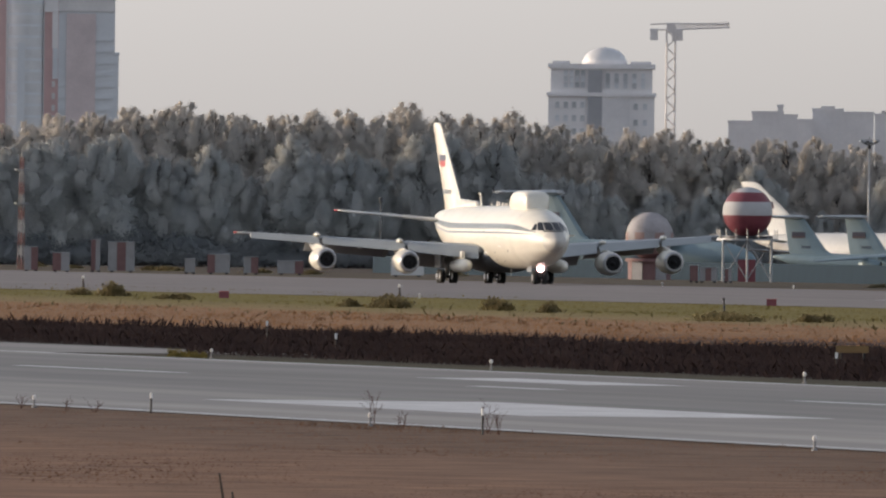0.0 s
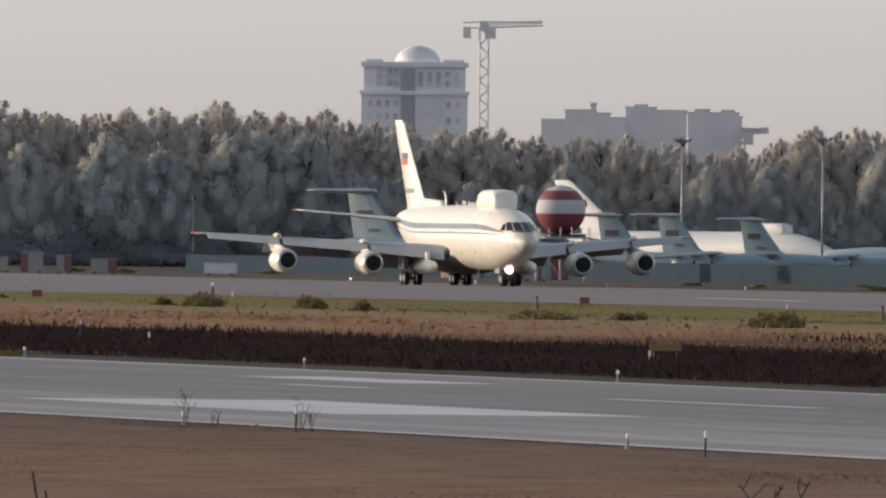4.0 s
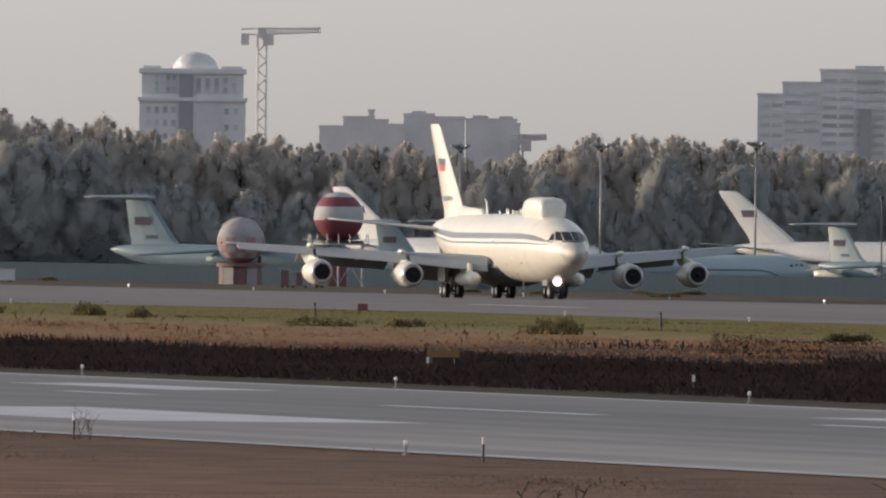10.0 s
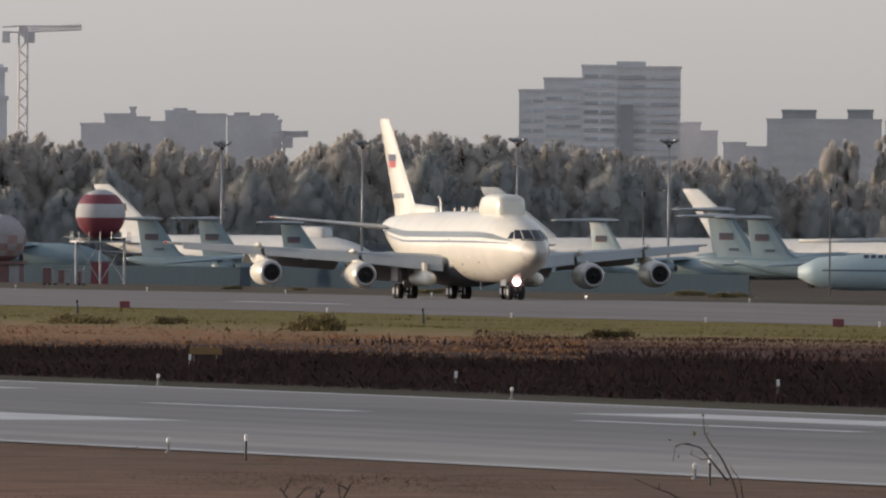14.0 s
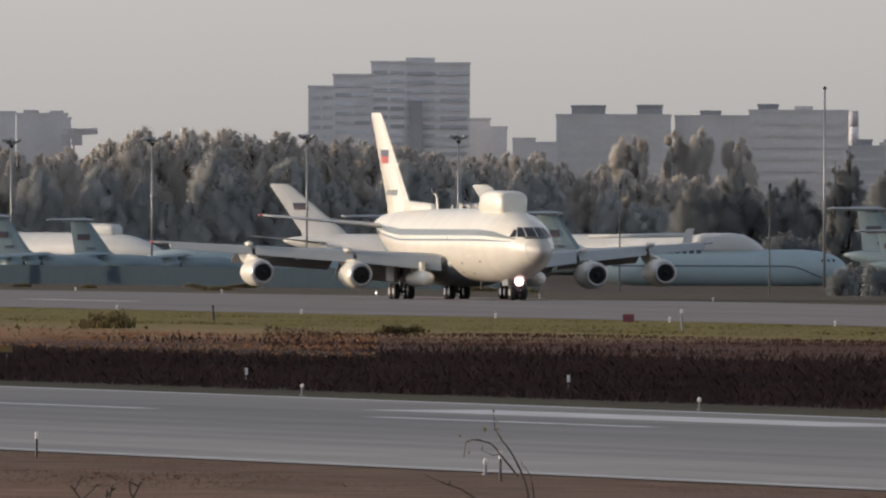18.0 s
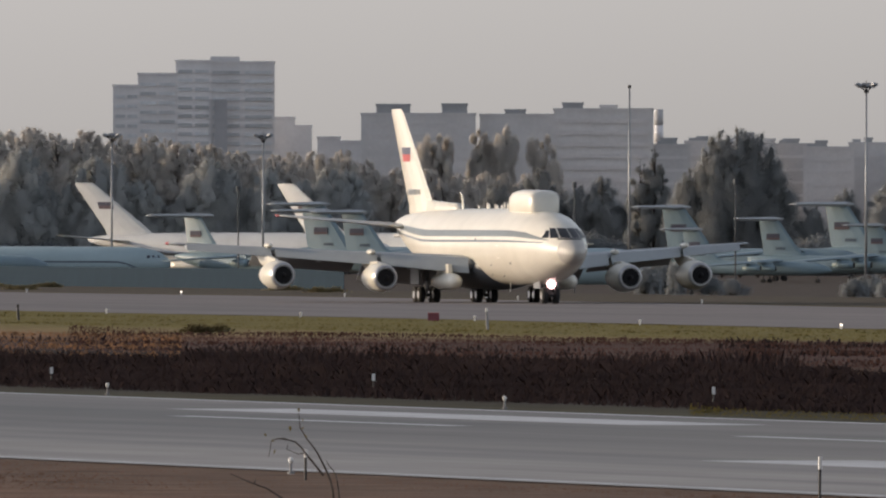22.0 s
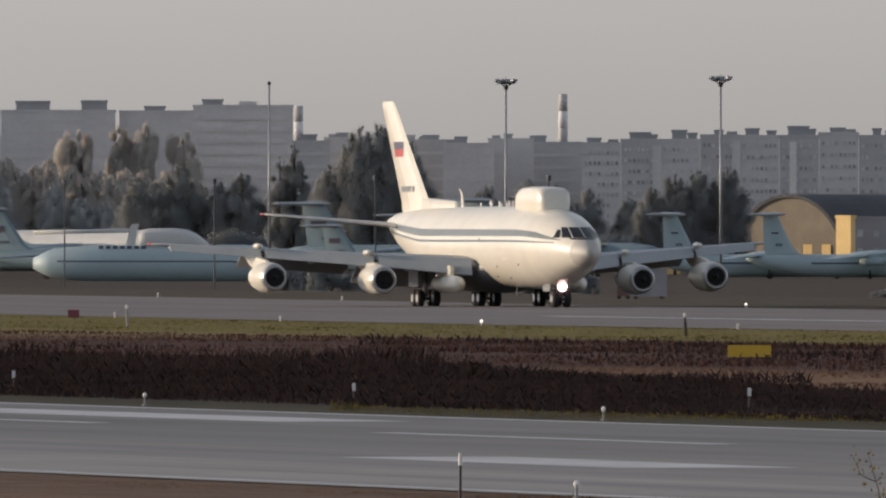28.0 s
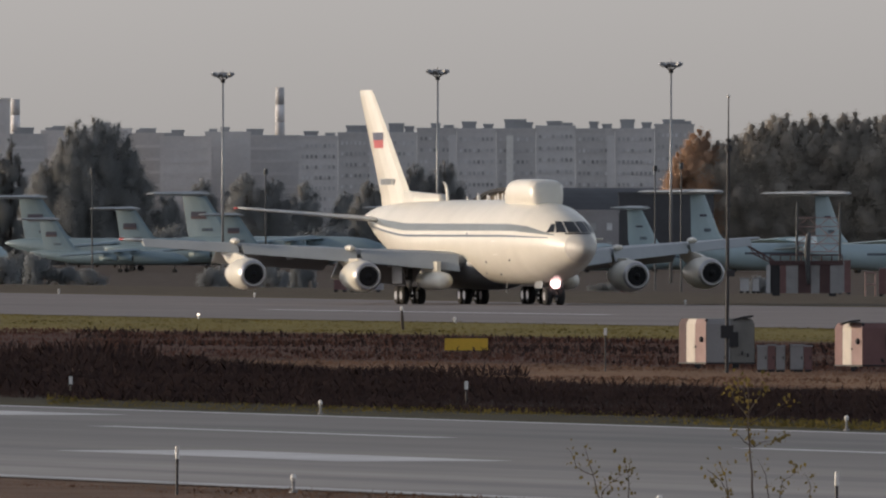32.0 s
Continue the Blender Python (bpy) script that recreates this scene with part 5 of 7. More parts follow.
# ---- radar spheres ----
def radome_site(u, d, r, w_mid, striped):
    s = thing("radome", "red and white striped radome ball on a steel platform" if striped else "weathered grey radome ball on a red and white base", "radome", "", Matrix.Translation(spot(u, d, fall(*spot(u, d).xy))) @ pose(0, 0, 0, 0, 0, facing(u)))
    zc = level(w_mid, d) - fall(*spot(u, d).xy)
    cuts = [-90, -8, 24, 52, 90] if striped else [-90, -48, 90]
    mats = [RED, RADWHITE, RED, RADWHITE] if striped else [HUTPINK, BALL]
    for a, b_, mat in zip(cuts, cuts[1:], mats):
        bm = bmesh.new()
        loft(bm, [[(r * max(0.01, math.cos(radians(a + (b_ - a) * j / 6))) * math.cos(2 * math.pi * i / 32), r * max(0.01, math.cos(radians(a + (b_ - a) * j / 6))) * math.sin(2 * math.pi * i / 32), zc + r * math.sin(radians(a + (b_ - a) * j / 6))) for i in range(32)] for j in range(7)], caps=False)
        part("shell_band", bm, mat, s, "", True)
    zp = zc - r * 0.96
    part("deck", tubed((0, 0, zp - 0.35), (0, 0, zp), r * 1.02, seg=24), DARK if striped else HUTPINK, s, "", False)
    if striped:
        for i in range(16):
            a = 2 * math.pi * i / 16
            part("rail_post", tubed((r * 1.2 * math.cos(a), r * 1.2 * math.sin(a), zp - 0.3), (r * 1.2 * math.cos(a), r * 1.2 * math.sin(a), zp + 0.7), 0.05, seg=5), POLE, s)
        part("walkway", tubed((0, 0, zp - 0.5), (0, 0, zp - 0.3), r * 1.24, seg=24), POLE, s)
        for x, y in ((-2.6, -2.2), (2.6, -2.2), (2.6, 2.2), (-2.6, 2.2), (0, -2.2), (0, 2.2)):
            part("leg", tubed((x, y, -0.3), (x, y, zp - 0.4), 0.13), POLE, s)
        for x0, x1 in ((-2.6, 0), (0, 2.6)):
            for y in (-2.2, 2.2):
                part("brace", tubed((x0, y, 0.2), (x1, y, zp - 0.5), 0.06, seg=5), POLE, s)
                part("brace", tubed((x1, y, 0.2), (x0, y, zp - 0.5), 0.06, seg=5), POLE, s)
        part("cabin", boxed(-1.0, 0.9, -0.9, 0.9, -0.2, 2.4), RED, s)
    else:
        for row, (a0, a1) in enumerate(((-48, -30), (-30, -12), (-12, 8))):
            for i in range(14):
                if (i + row) % 2:
                    bm, q = bmesh.new(), r + 0.02
                    patch(bm, [[(q * math.cos(radians(e)) * math.cos(2 * math.pi * (i + f) / 14), q * math.cos(radians(e)) * math.sin(2 * math.pi * (i + f) / 14), zc + q * math.sin(radians(e))) for f in (0, 0.5, 1)] for e in (a0, (a0 + a1) / 2, a1)])
                    part("shell_panel", bm, HUTSIDE, s, "faded pink square", True)
        for i in range(10):
            a = 2 * math.pi * i / 10
            part("base_panel", loft(bmesh.new(), [[(r * 0.9 * math.cos(a + t) * q, r * 0.9 * math.sin(a + t) * q, z) for t, q in ((0, 1), (0.6, 1), (0.6, 0.92), (0, 0.92))] for z in (-0.3, zp - 0.2)]), HUTPINK if i % 2 else DULLEDWHITE, s)


radome_site(539, 2560, 2.68, -20, True)
radome_site(366, 2600, 2.60, 24, False)


def crate(u0, u1, w_top, d, mats, label, name="equipment_cabin", depth=2.4, group="equipment beside the taxiway"):
    """Box cabin with upright coloured panels, a roof and skids."""
    u = (u0 + u1) / 2
    p = spot(u, d)
    z0 = fall(p.x, p.y)
    c = thing(name, label, "cabin", group, Matrix.Translation((p.x, p.y, z0)) @ pose(0, 0, 0, 0, 0, facing(u)))
    wide, high = (u1 - u0) * d / STEP, level(w_top, d) - z0
    n = len(mats)
    for i, mat in enumerate(mats):
        a, b_ = -wide / 2 + wide * i / n, -wide / 2 + wide * (i + 1) / n
        part("panel", boxed(a, b_, -depth / 2, depth / 2, 0.18, high), mat, c)
    part("roof", boxed(-wide / 2 - 0.08, wide / 2 + 0.08, -depth / 2 - 0.08, depth / 2 + 0.08, high + 0.004, high + 0.09), POLE, c)
    for x in (-wide * 0.35, wide * 0.35):
        part("skid", boxed(x - 0.15, x + 0.15, -depth / 2, depth / 2, -0.2, 0.176), DARK, c)
    return c


# low-contrast pair, toned down in place of heat haze
R_, W_ = HUTPINK, DULLEDWHITE
STRIPED = "red and white striped equipment cabin in the grass"
for u0, u1, w, d, mats, lab in ((-740, -716, 56, 2600, (W_, R_), STRIPED), (-622, -606, 42, 2600, (R_, W_), STRIPED), (-592, -545, 46, 2600, (W_, R_, W_), STRIPED), (-690, -660, 66, 2580, (R_, W_), STRIPED), (-416, -376, 66, 2560, (R_, W_, W_), STRIPED),
                               (-352, -326, 70, 2560, (W_, R_), STRIPED), (-292, -246, 76, 2560, (W_, W_, R_), STRIPED), (-456, -438, 74, 2560, (W_,), "small white cabin beside the taxiway"), (-91, -33, 79, 2540, (FLEETWHITE, FLEETWHITE), "white box trailer beside the taxiway"),
                               (438, 452, 76, 2440, (R_,), STRIPED), (455, 486, 80, 2440, (W_, R_, W_), STRIPED), (500, 512, 82, 2440, (R_, W_), STRIPED), (2808, 2830, 86, 1925, (R_,), STRIPED), (2831, 2896, 84, 1925, (SHED, SHED, SHED), "grey block cabin with dark windows"),
                               (3772, 3800, 94, 1900, (R_, W_), STRIPED), (3527, 3542, 113, 2000, (RADWHITE,), "small white cabin beside the taxiway"), (3549, 3560, 113, 2000, (RADWHITE,), "small white cabin beside the taxiway"),
                               (3700, 3722, 80, 2050, (W_, R_), STRIPED)):
    crate(u0, u1, w, d, mats, lab)


def radar_cabin(u0, u1, d):
    """Striped cabin that carries a lattice aerial, a boom and a stout dark exhaust stack."""
    u = (u0 + u1) / 2
    p = spot(u, d)
    z0 = fall(p.x, p.y)
    c = thing("radar_cabin", "red and white striped radar cabin with a lattice aerial", "cabin", "equipment beside the taxiway", Matrix.Translation((p.x, p.y, z0)) @ pose(0, 0, 0, 0, 0, facing(u)))
    k = d / STEP
    at = lambda v: (v - u) * k
    up = lambda w: level(w, d) - z0
    for a, b_, mat, y in ((3573, 3580, RADWHITE, -1.2), (3580, 3597, DARK, -1.05), (3597, 3608, R_, -1.2), (3608, 3629, W_, -1.2), (3629, 3652, OXIDE, -1.2), (3652, 3667, W_, -1.2), (3667, 3686, OXIDE, -1.2), (3686, 3706, W_, -1.2)):
        part("panel", boxed(at(a) + 0.005, at(b_) - 0.005, y, 1.2, 0.22, up(88)), mat, c)
    deck = part("deck", boxed(at(3578), at(3709), -1.3, 1.3, up(88) + 0.003, up(80)), OXIDE, c)
    for i in range(8):
        x = at(3580) + (at(3707) - at(3580)) * i / 7
        part("baluster", tubed((x, -1.2, up(80) - 0.02), (x, -1.2, up(70)), 0.05, seg=5), OXIDE, deck)
    part("rail", tubed((at(3580), -1.2, up(70)), (at(3707), -1.2, up(70)), 0.06, seg=5), OXIDE, deck)
    for x in (at(3590), at(3690)):
        part("skid", boxed(x - 0.3, x + 0.3, -1.1, 1.1, -0.2, 0.217), DARK, c)
    aerial = part("aerial_frame", tubed((at(3627), -0.6, up(80) - 0.05), (at(3627), -0.6, up(-24)), 0.11, 0.08, 6), HAZEPOLE, c)
    part("post", tubed((at(3703), -0.6, up(80) - 0.05), (at(3703), -0.6, up(-22)), 0.11, 0.08, 6), HAZEPOLE, aerial)
    levels = (64, 50, 36, 20, 4)
    for w in levels:
        part("bar", tubed((at(3627), -0.6, up(w)), (at(3703), -0.6, up(w)), 0.04, seg=5), HUTSIDE, aerial)
    for i, (w0, w1) in enumerate(zip(levels, levels[1:])):
        for j in range(4):
            a, b_ = at(3627) + (at(3703) - at(3627)) * j / 4, at(3627) + (at(3703) - at(3627)) * (j + 1) / 4
            a, b_ = (a, b_) if (i + j) % 2 else (b_, a)
            part("brace", tubed((a, -0.6, up(w0)), (b_, -0.6, up(w1)), 0.03, seg=4), HUTSIDE, aerial)
    boom = part("boom", tubed((at(3538), -1.0, up(53)), (at(3586), -0.9, up(80)), 0.09, seg=6), OXIDE, c)
    part("chord", tubed((at(3544), -1.0, up(65)), (at(3586), -0.9, up(86)), 0.06, seg=5), OXIDE, boom)
    for i in range(4):
        q = 0.1 + 0.22 * i
        part("brace", tubed((at(3538 + 48 * q), -1.0, up(53 + 27 * q)), (at(3544 + 42 * q + 5), -1.0, up(65 + 21 * q + 2)), 0.04, seg=4), OXIDE, boom)
    part("exhaust_stack", loft(bmesh.new(), [[(at(v) + r * math.cos(2 * math.pi * i / 10), -1.55 + r * math.sin(2 * math.pi * i / 10), up(w)) for i in range(10)] for v, w, r in ((3648, 122, 0.16), (3646, 90, 0.2), (3645, 64, 0.24), (3647, 42, 0.22), (3648, 32, 0.17), (3648, 29, 0.06))]), HAZEPOLE, c, "stout dark exhaust stack", True)


OXIDE = material("dull_oxide_red", (0.07, 0.038, 0.038), 0.75, 0, 0.2, 1.2)
radar_cabin(3573, 3707, 1890)
p = spot(3757, 1895)
s = thing("tube_frame", "pink painted tubular frame beside the striped cabin", "frame", "equipment beside the taxiway", Matrix.Translation((p.x, p.y, fall(p.x, p.y))) @ pose(0, 0, 0, 0, 0, facing(3757)))
for x in (-0.4, 0.4):
    for y in (-0.4, 0.4):
        part("post", tubed((x, y, -0.1), (x, y, 1.9), 0.06, seg=6), HUTSIDE, s)
for z in (0.95, 1.9):
    for y in (-0.4, 0.4):
        part("bar", tubed((-0.4, y, z), (0.4, y, z), 0.06, seg=6), HUTSIDE, s)
        part("bar", tubed((y, -0.4, z), (y, 0.4, z), 0.06, seg=6), HUTSIDE, s)


def red_mast(u, d, w_top):
    p = spot(u, d)
    z0 = fall(p.x, p.y)
    s = thing("lattice_mast", "slim red and white lattice mast beside the taxiway", "mast", "", Matrix.Translation((p.x, p.y, z0)))
    high = level(w_top, d) - z0
    n = 9
    for i in range(n):
        a, b_, r = high * i / n * 0.94, high * (i + 1) / n * 0.94, 0.38 - 0.02 * i
        for j in range(4):
            t0, t1 = math.pi / 2 * j, math.pi / 2 * (j + 1)
            rail = part("rail", tubed((r * math.cos(t0), r * math.sin(t0), a), (r * math.cos(t0), r * math.sin(t0), b_), 0.06, seg=4), (HUTPINK, DULLEDWHITE)[i % 2], s)
            part("brace", tubed((r * math.cos(t0), r * math.sin(t0), a), (r * math.cos(t1), r * math.sin(t1), b_), 0.045, seg=4), (HUTPINK, DULLEDWHITE)[i % 2], rail)
    for q in (0.55, 0.83):
        part("platform", boxed(-0.7, 0.7, -0.7, 0.7, high * q, high * q + 0.12), POLE, s)
    part("spike", tubed((0, 0, high * 0.93), (0, 0, high), 0.05), POLE, s)


red_mast(-746, 2640, -116)
red_mast(3324, 1950, 64)


# ---- fence, masts, hangars ----
fence = thing("fence", "long dark blue sheet fence along the apron", "fence")
panel_mesh = finish("panel", boxed(0.04, 3.96, -0.03, 0.03, 0.05, 2.1), FENCE)
post_mesh = finish("post", boxed(-0.05, 0.05, -0.03, 0.06, -0.2, 2.12), FENCE)
for i in range(134):
    x = -2830 + 4 * i
    for name, mesh in (("panel", panel_mesh), ("post", post_mesh)):
        o = new(name, mesh)
        o.parent = fence
        o.matrix_basis = pose(x, 562 - 0.02 * i, fall(x, 562), 0, 0, -0.3)


def light_mast(u, d, w_top, heads=6):
    p = spot(u, d)
    z0 = fall(p.x, p.y)
    s = thing("light_mast", "tall galvanised floodlight mast on the apron" if heads else "plain tall steel mast on the apron", "mast", "tall masts over the apron", Matrix.Translation((p.x, p.y, z0)) @ pose(0, 0, 0, 0, 0, facing(u)))
    high = level(w_top, d) - z0
    part("pole", tubed((0, 0, -0.2), (0, 0, high), 0.20, 0.13, seg=12), POLE, s, "", True)
    if heads:
        part("collar", tubed((0, 0, high - 0.3), (0, 0, high + 0.2), 0.3, 0.36, seg=12), DARK, s)
        for i in range(heads):
            a = 2 * math.pi * i / heads + 0.3
            x, y = 1.15 * math.cos(a), 1.15 * math.sin(a)
            arm = part("arm", tubed((0.1 * x, 0.1 * y, high), (x, y, high + 0.75), 0.07, seg=5), DARK, s)
            lamp = boxed(-0.36, 0.36, -0.30, 0.30, -0.17, 0.17)
            part("floodlight", lamp, POLE, arm, "", False, Matrix.Translation((x * 1.12, y * 1.12, high + 0.8)) @ Matrix.Rotation(a, 4, "Z") @ Matrix.Rotation(radians(-38), 4, "Y"))
        part("spike", tubed((0, 0, high), (0, 0, high + 1.5), 0.04, seg=5), DARK, s)
    else:
        part("cap", ball(bmesh.new(), (0, 0, high), 0.28, None, None, 12, 8), DARK, s, "", True)


for u, d, w, n in ((753, 3850, -138, 6), (1002, 3850, -142, 6), (1276, 3850, -148, 6), (1544, 3850, -148, 6), (2192, 3500, -245, 0), (2611, 3300, -238, 6), (2991, 3250, -243, 6), (3404, 3200, -256, 6)):
    light_mast(u, d, w, n)


def lamp_post(u, d, w_top):
    p = spot(u, d)
    z0 = fall(p.x, p.y)
    s = thing("lamp_post", "thin dark lamp post beside the apron", "post", "dark posts by the apron", Matrix.Translation((p.x, p.y, z0)))
    high = level(w_top, d) - z0
    part("pole", tubed((0, 0, -0.2), (0, 0, high), 0.12, 0.08, seg=8), HAZEPOLE, s)
    part("head", boxed(-0.28, 0.28, -0.2, 0.2, high, high + 0.7), HAZEPOLE, s)


for u, d, w in ((-110, 3300, -30), (1500, 3300, -58), (1830, 3300, -65), (2095, 2900, -66), (2380, 2900, -72), (2687, 2900, -72), (3376, 2900, -78), (3422, 2700, -82)):
    lamp_post(u, d, w)

hangar = thing("hangar", "arched hangar with ochre front and dark barrel roof", "hangar", "", Matrix.Translation(spot(3110, 4150, -3)) @ pose(0, 0, 0, 0, 0, facing(3110) - 35))
hw, hh, hd = 12.0, level(-45, 4150) + 3, 46.0
arch = lambda r, y, n=24: [(r * hw * math.cos(math.pi * i / n), y, r * hh * math.sin(math.pi * i / n) ** 0.9) for i in range(n + 1)]
bm = bmesh.new()
loft(bm, [arch(1.0, 0.4), arch(1.0, 0.6)])
part("front_wall", bm, HANGAR, hangar, "ochre arched end wall")
bm = bmesh.new()
loft(bm, [arch(1.03, 0.0), arch(1.03, hd)], closed=False)
loft(bm, [arch(0.985, 0.0), arch(1.03, 0.0)], closed=False)
part("roof", bm, ROOF, hangar, "dark barrel roof")
for i in range(9):
    x = -8 + 2 * i
    part("door_leaf", boxed(x - 0.95, x + 0.95, 0.2, 0.38, 0, 5.2), (HANGAR, OCHRE)[i % 2 == 0 and i > 5], hangar)
house("workshop", "plain grey workshop with a dark roof", 3255, 4000, [(3222, 3312, -5, 12, SHED), (3312, 3480, -36, 20, ROOF)], "building", "")
grid_panes(bpy.data.objects["workshop"], -3, 5.2, 2.5, 8.8, 3, 2, 0.9, 1.2, -0.03)
house("stair_tower", "narrow ochre stair tower with a sunlit wall", 3208, 3985, [(3191, 3225, -7, 1.2, OCHRE)], "building", "", -40)
house("workshop", "low grey workshop with a dark roof", 2950, 4130, [(2880, 2920, 10, 10, OCHRE), (2930, 2960, 18, 10, HANGAR), (2960, 3015, 20, 10, CONCRETE3)], "building", "")
house("workshop", "low grey workshop with a dark roof", 3490, 4200, [(3420, 3600, -48, 18, ROOF), (3440, 3560, -20, 19, CONCRETE3)], "building", "")


# ---- small things on the field ----
def beside(u, y):
    """The place on bearing u at y metres across the field."""
    a = radians(ZERO) + u / STEP
    x = -y / math.tan(a)
    return Vector((x, y, fall(x, y)))


def edge_light(u, y, high, lit=None, group="runway edge lights"):
    s = thing("edge_light", "white runway edge light on a short stem", "light", group, Matrix.Translation(beside(u, y)))
    part("stem", tubed((0, 0, -0.05), (0, 0, high * 0.62), 0.035, seg=8), DULLEDWHITE, s)
    part("base", tubed((0, 0, -0.05), (0, 0, 0.05), 0.09, seg=10), DULLEDWHITE, s)
    part("globe", ball(bmesh.new(), (0, 0, high * 0.8), 0.07, 0.07, high * 0.2, 12, 8), lit or PAINTWHITE, s, "", True)


for u in (-860, -407, 88, 643, 1269, 1972, 2784, 3715):
    edge_light(u, far_edge(beside(u, 194)[0]) + 1.7, 0.45)
for u in (-720, -125, 662, 1594, 2736, 3384 + 560):
    edge_light(u, 137.0, 0.42)
edge_light(3384, 134.0, 0.42)
for i in range(20):
    x = -2330 + 60 * i
    for y, dx in ((near_edge(x) - 1.5, 0), (475, 22)):
        s = thing("edge_light", "small white taxiway edge light", "light", "taxiway edge lights", Matrix.Translation((x + dx, y, fall(x + dx, y))))
        part("stem", tubed((0, 0, -0.05), (0, 0, 0.2), 0.06, seg=6), PAINTWHITE, s)
        part("globe", ball(bmesh.new(), (0, 0, 0.26), 0.10, 0.10, 0.10, 10, 6), WHITEGLOW if (i * 7 + int(y)) % 5 == 0 else PAINTWHITE, s, "", True)


def marker_post(u, y, high, r=0.032):
    s = thing("marker_post", "black marker post with a white reflective top", "post", "marker posts along the runway", Matrix.Translation(beside(u, y)) @ pose(0, 0, 0, 0, 1.5, 0))
    part("post", tubed((0, 0, -0.1), (0, 0, high), r, seg=8), BLACKPOLE, s)
    part("reflector", tubed((0, 0, high * 0.74), (0, 0, high), r * 1.35, seg=8), PAINTWHITE, s)


for u, y, h in ((-513, 138, 0.62), (74, 135.5, 0.75), (799, 134.5, 0.70), (1620, 134, 0.74), (2530, 133.5, 1.07), (3697, 133.0, 1.07)):
    marker_post(u, y, h)


def field_marker(u, y, high):
    s = thing("field_marker", "small white marker board on a stake among reeds", "marker", "white markers in the reeds", Matrix.Translation(beside(u, y)) @ pose(0, 0, 0, 0, 0, facing(u)))
    part("stake", tubed((0, 0, -0.1), (0, 0, high), 0.03, seg=6), BLACKPOLE, s)
    part("board", boxed(-0.06, 0.06, -0.04, 0.0, high - 0.06, high + 0.20), PAINTWHITE, s)


for u, y, h in ((-309, 226, 0.8), (-187, 217.5, 0.5), (699, 216.5, 0.48), (1170, 204.5, 0.46), (1740, 207, 0.48), (2342, 203, 0.46), (3042, 209, 0.48), (3288, 255, 1.5)):
    field_marker(u, y, h)


def board(u, y, wide, z0, z1, mat, label):
    s = thing("sign_board", label, "sign", "", Matrix.Translation(beside(u, y)) @ pose(0, 0, 0, 0, 0, facing(u)))
    part("panel", boxed(-wide / 2, wide / 2, -0.06, 0.06, z0, z1), mat, s)
    for x in (-wide * 0.35, wide * 0.35):
        part("leg", tubed((x, 0.02, -0.2), (x, 0.02, z0 + 0.02), 0.035, seg=6), BLACKPOLE, s)


board(727, 226, 1.45, 0.45, 0.75, material("amber_board", (0.22, 0.13, 0.045), 0.6, 0, 0.15, 1.5), "faded amber sign board among the reeds")
board(3042, 286, 1.95, 0.06, 0.60, YELLOW, "yellow taxi sign board in dry grass")
for u in (-386, 583, 1846):
    s = thing("marker_board", "small red marker board beside the taxiway", "marker", "red markers by the taxiway", Matrix.Translation(beside(u, near_edge(beside(u, 380)[0]) - 5)) @ pose(0, 0, 0, 0, 0, facing(u)))
    part("panel", boxed(-0.38, 0.38, -0.2, 0.2, 0.03, 0.52), RED, s)
    part("cap", boxed(-0.4, 0.4, -0.22, 0.22, 0.524, 0.56), FLAGRED, s)
for u, mat, h in ((-634, BARK, 1.2), (-74, BARK, 1.3), (500, BLACKPOLE, 1.0), (1112, BLACKPOLE, 0.95), (1942, DULLEDWHITE, 1.2), (2930, BARK, 1.2)):
    s = thing("field_stake", "short weathered stake with a lamp cap", "stake", "stakes by the taxiway", Matrix.Translation(beside(u, 352)) @ pose(0, 0, 0, 3, -4, 0))
    part("stake", loft(bmesh.new(), [[(r * math.cos(2 * math.pi * i / 7), r * math.sin(2 * math.pi * i / 7), z) for i in range(7)] for r, z in ((0.07, -0.1), (0.10, h * 0.3), (0.09, h * 0.6), (0.04, h))]), mat, s)
    part("cap", ball(bmesh.new(), (0, 0, h), 0.1, 0.1, 0.14, 8, 6), PAINTWHITE if mat is not BLACKPOLE else mat, s)


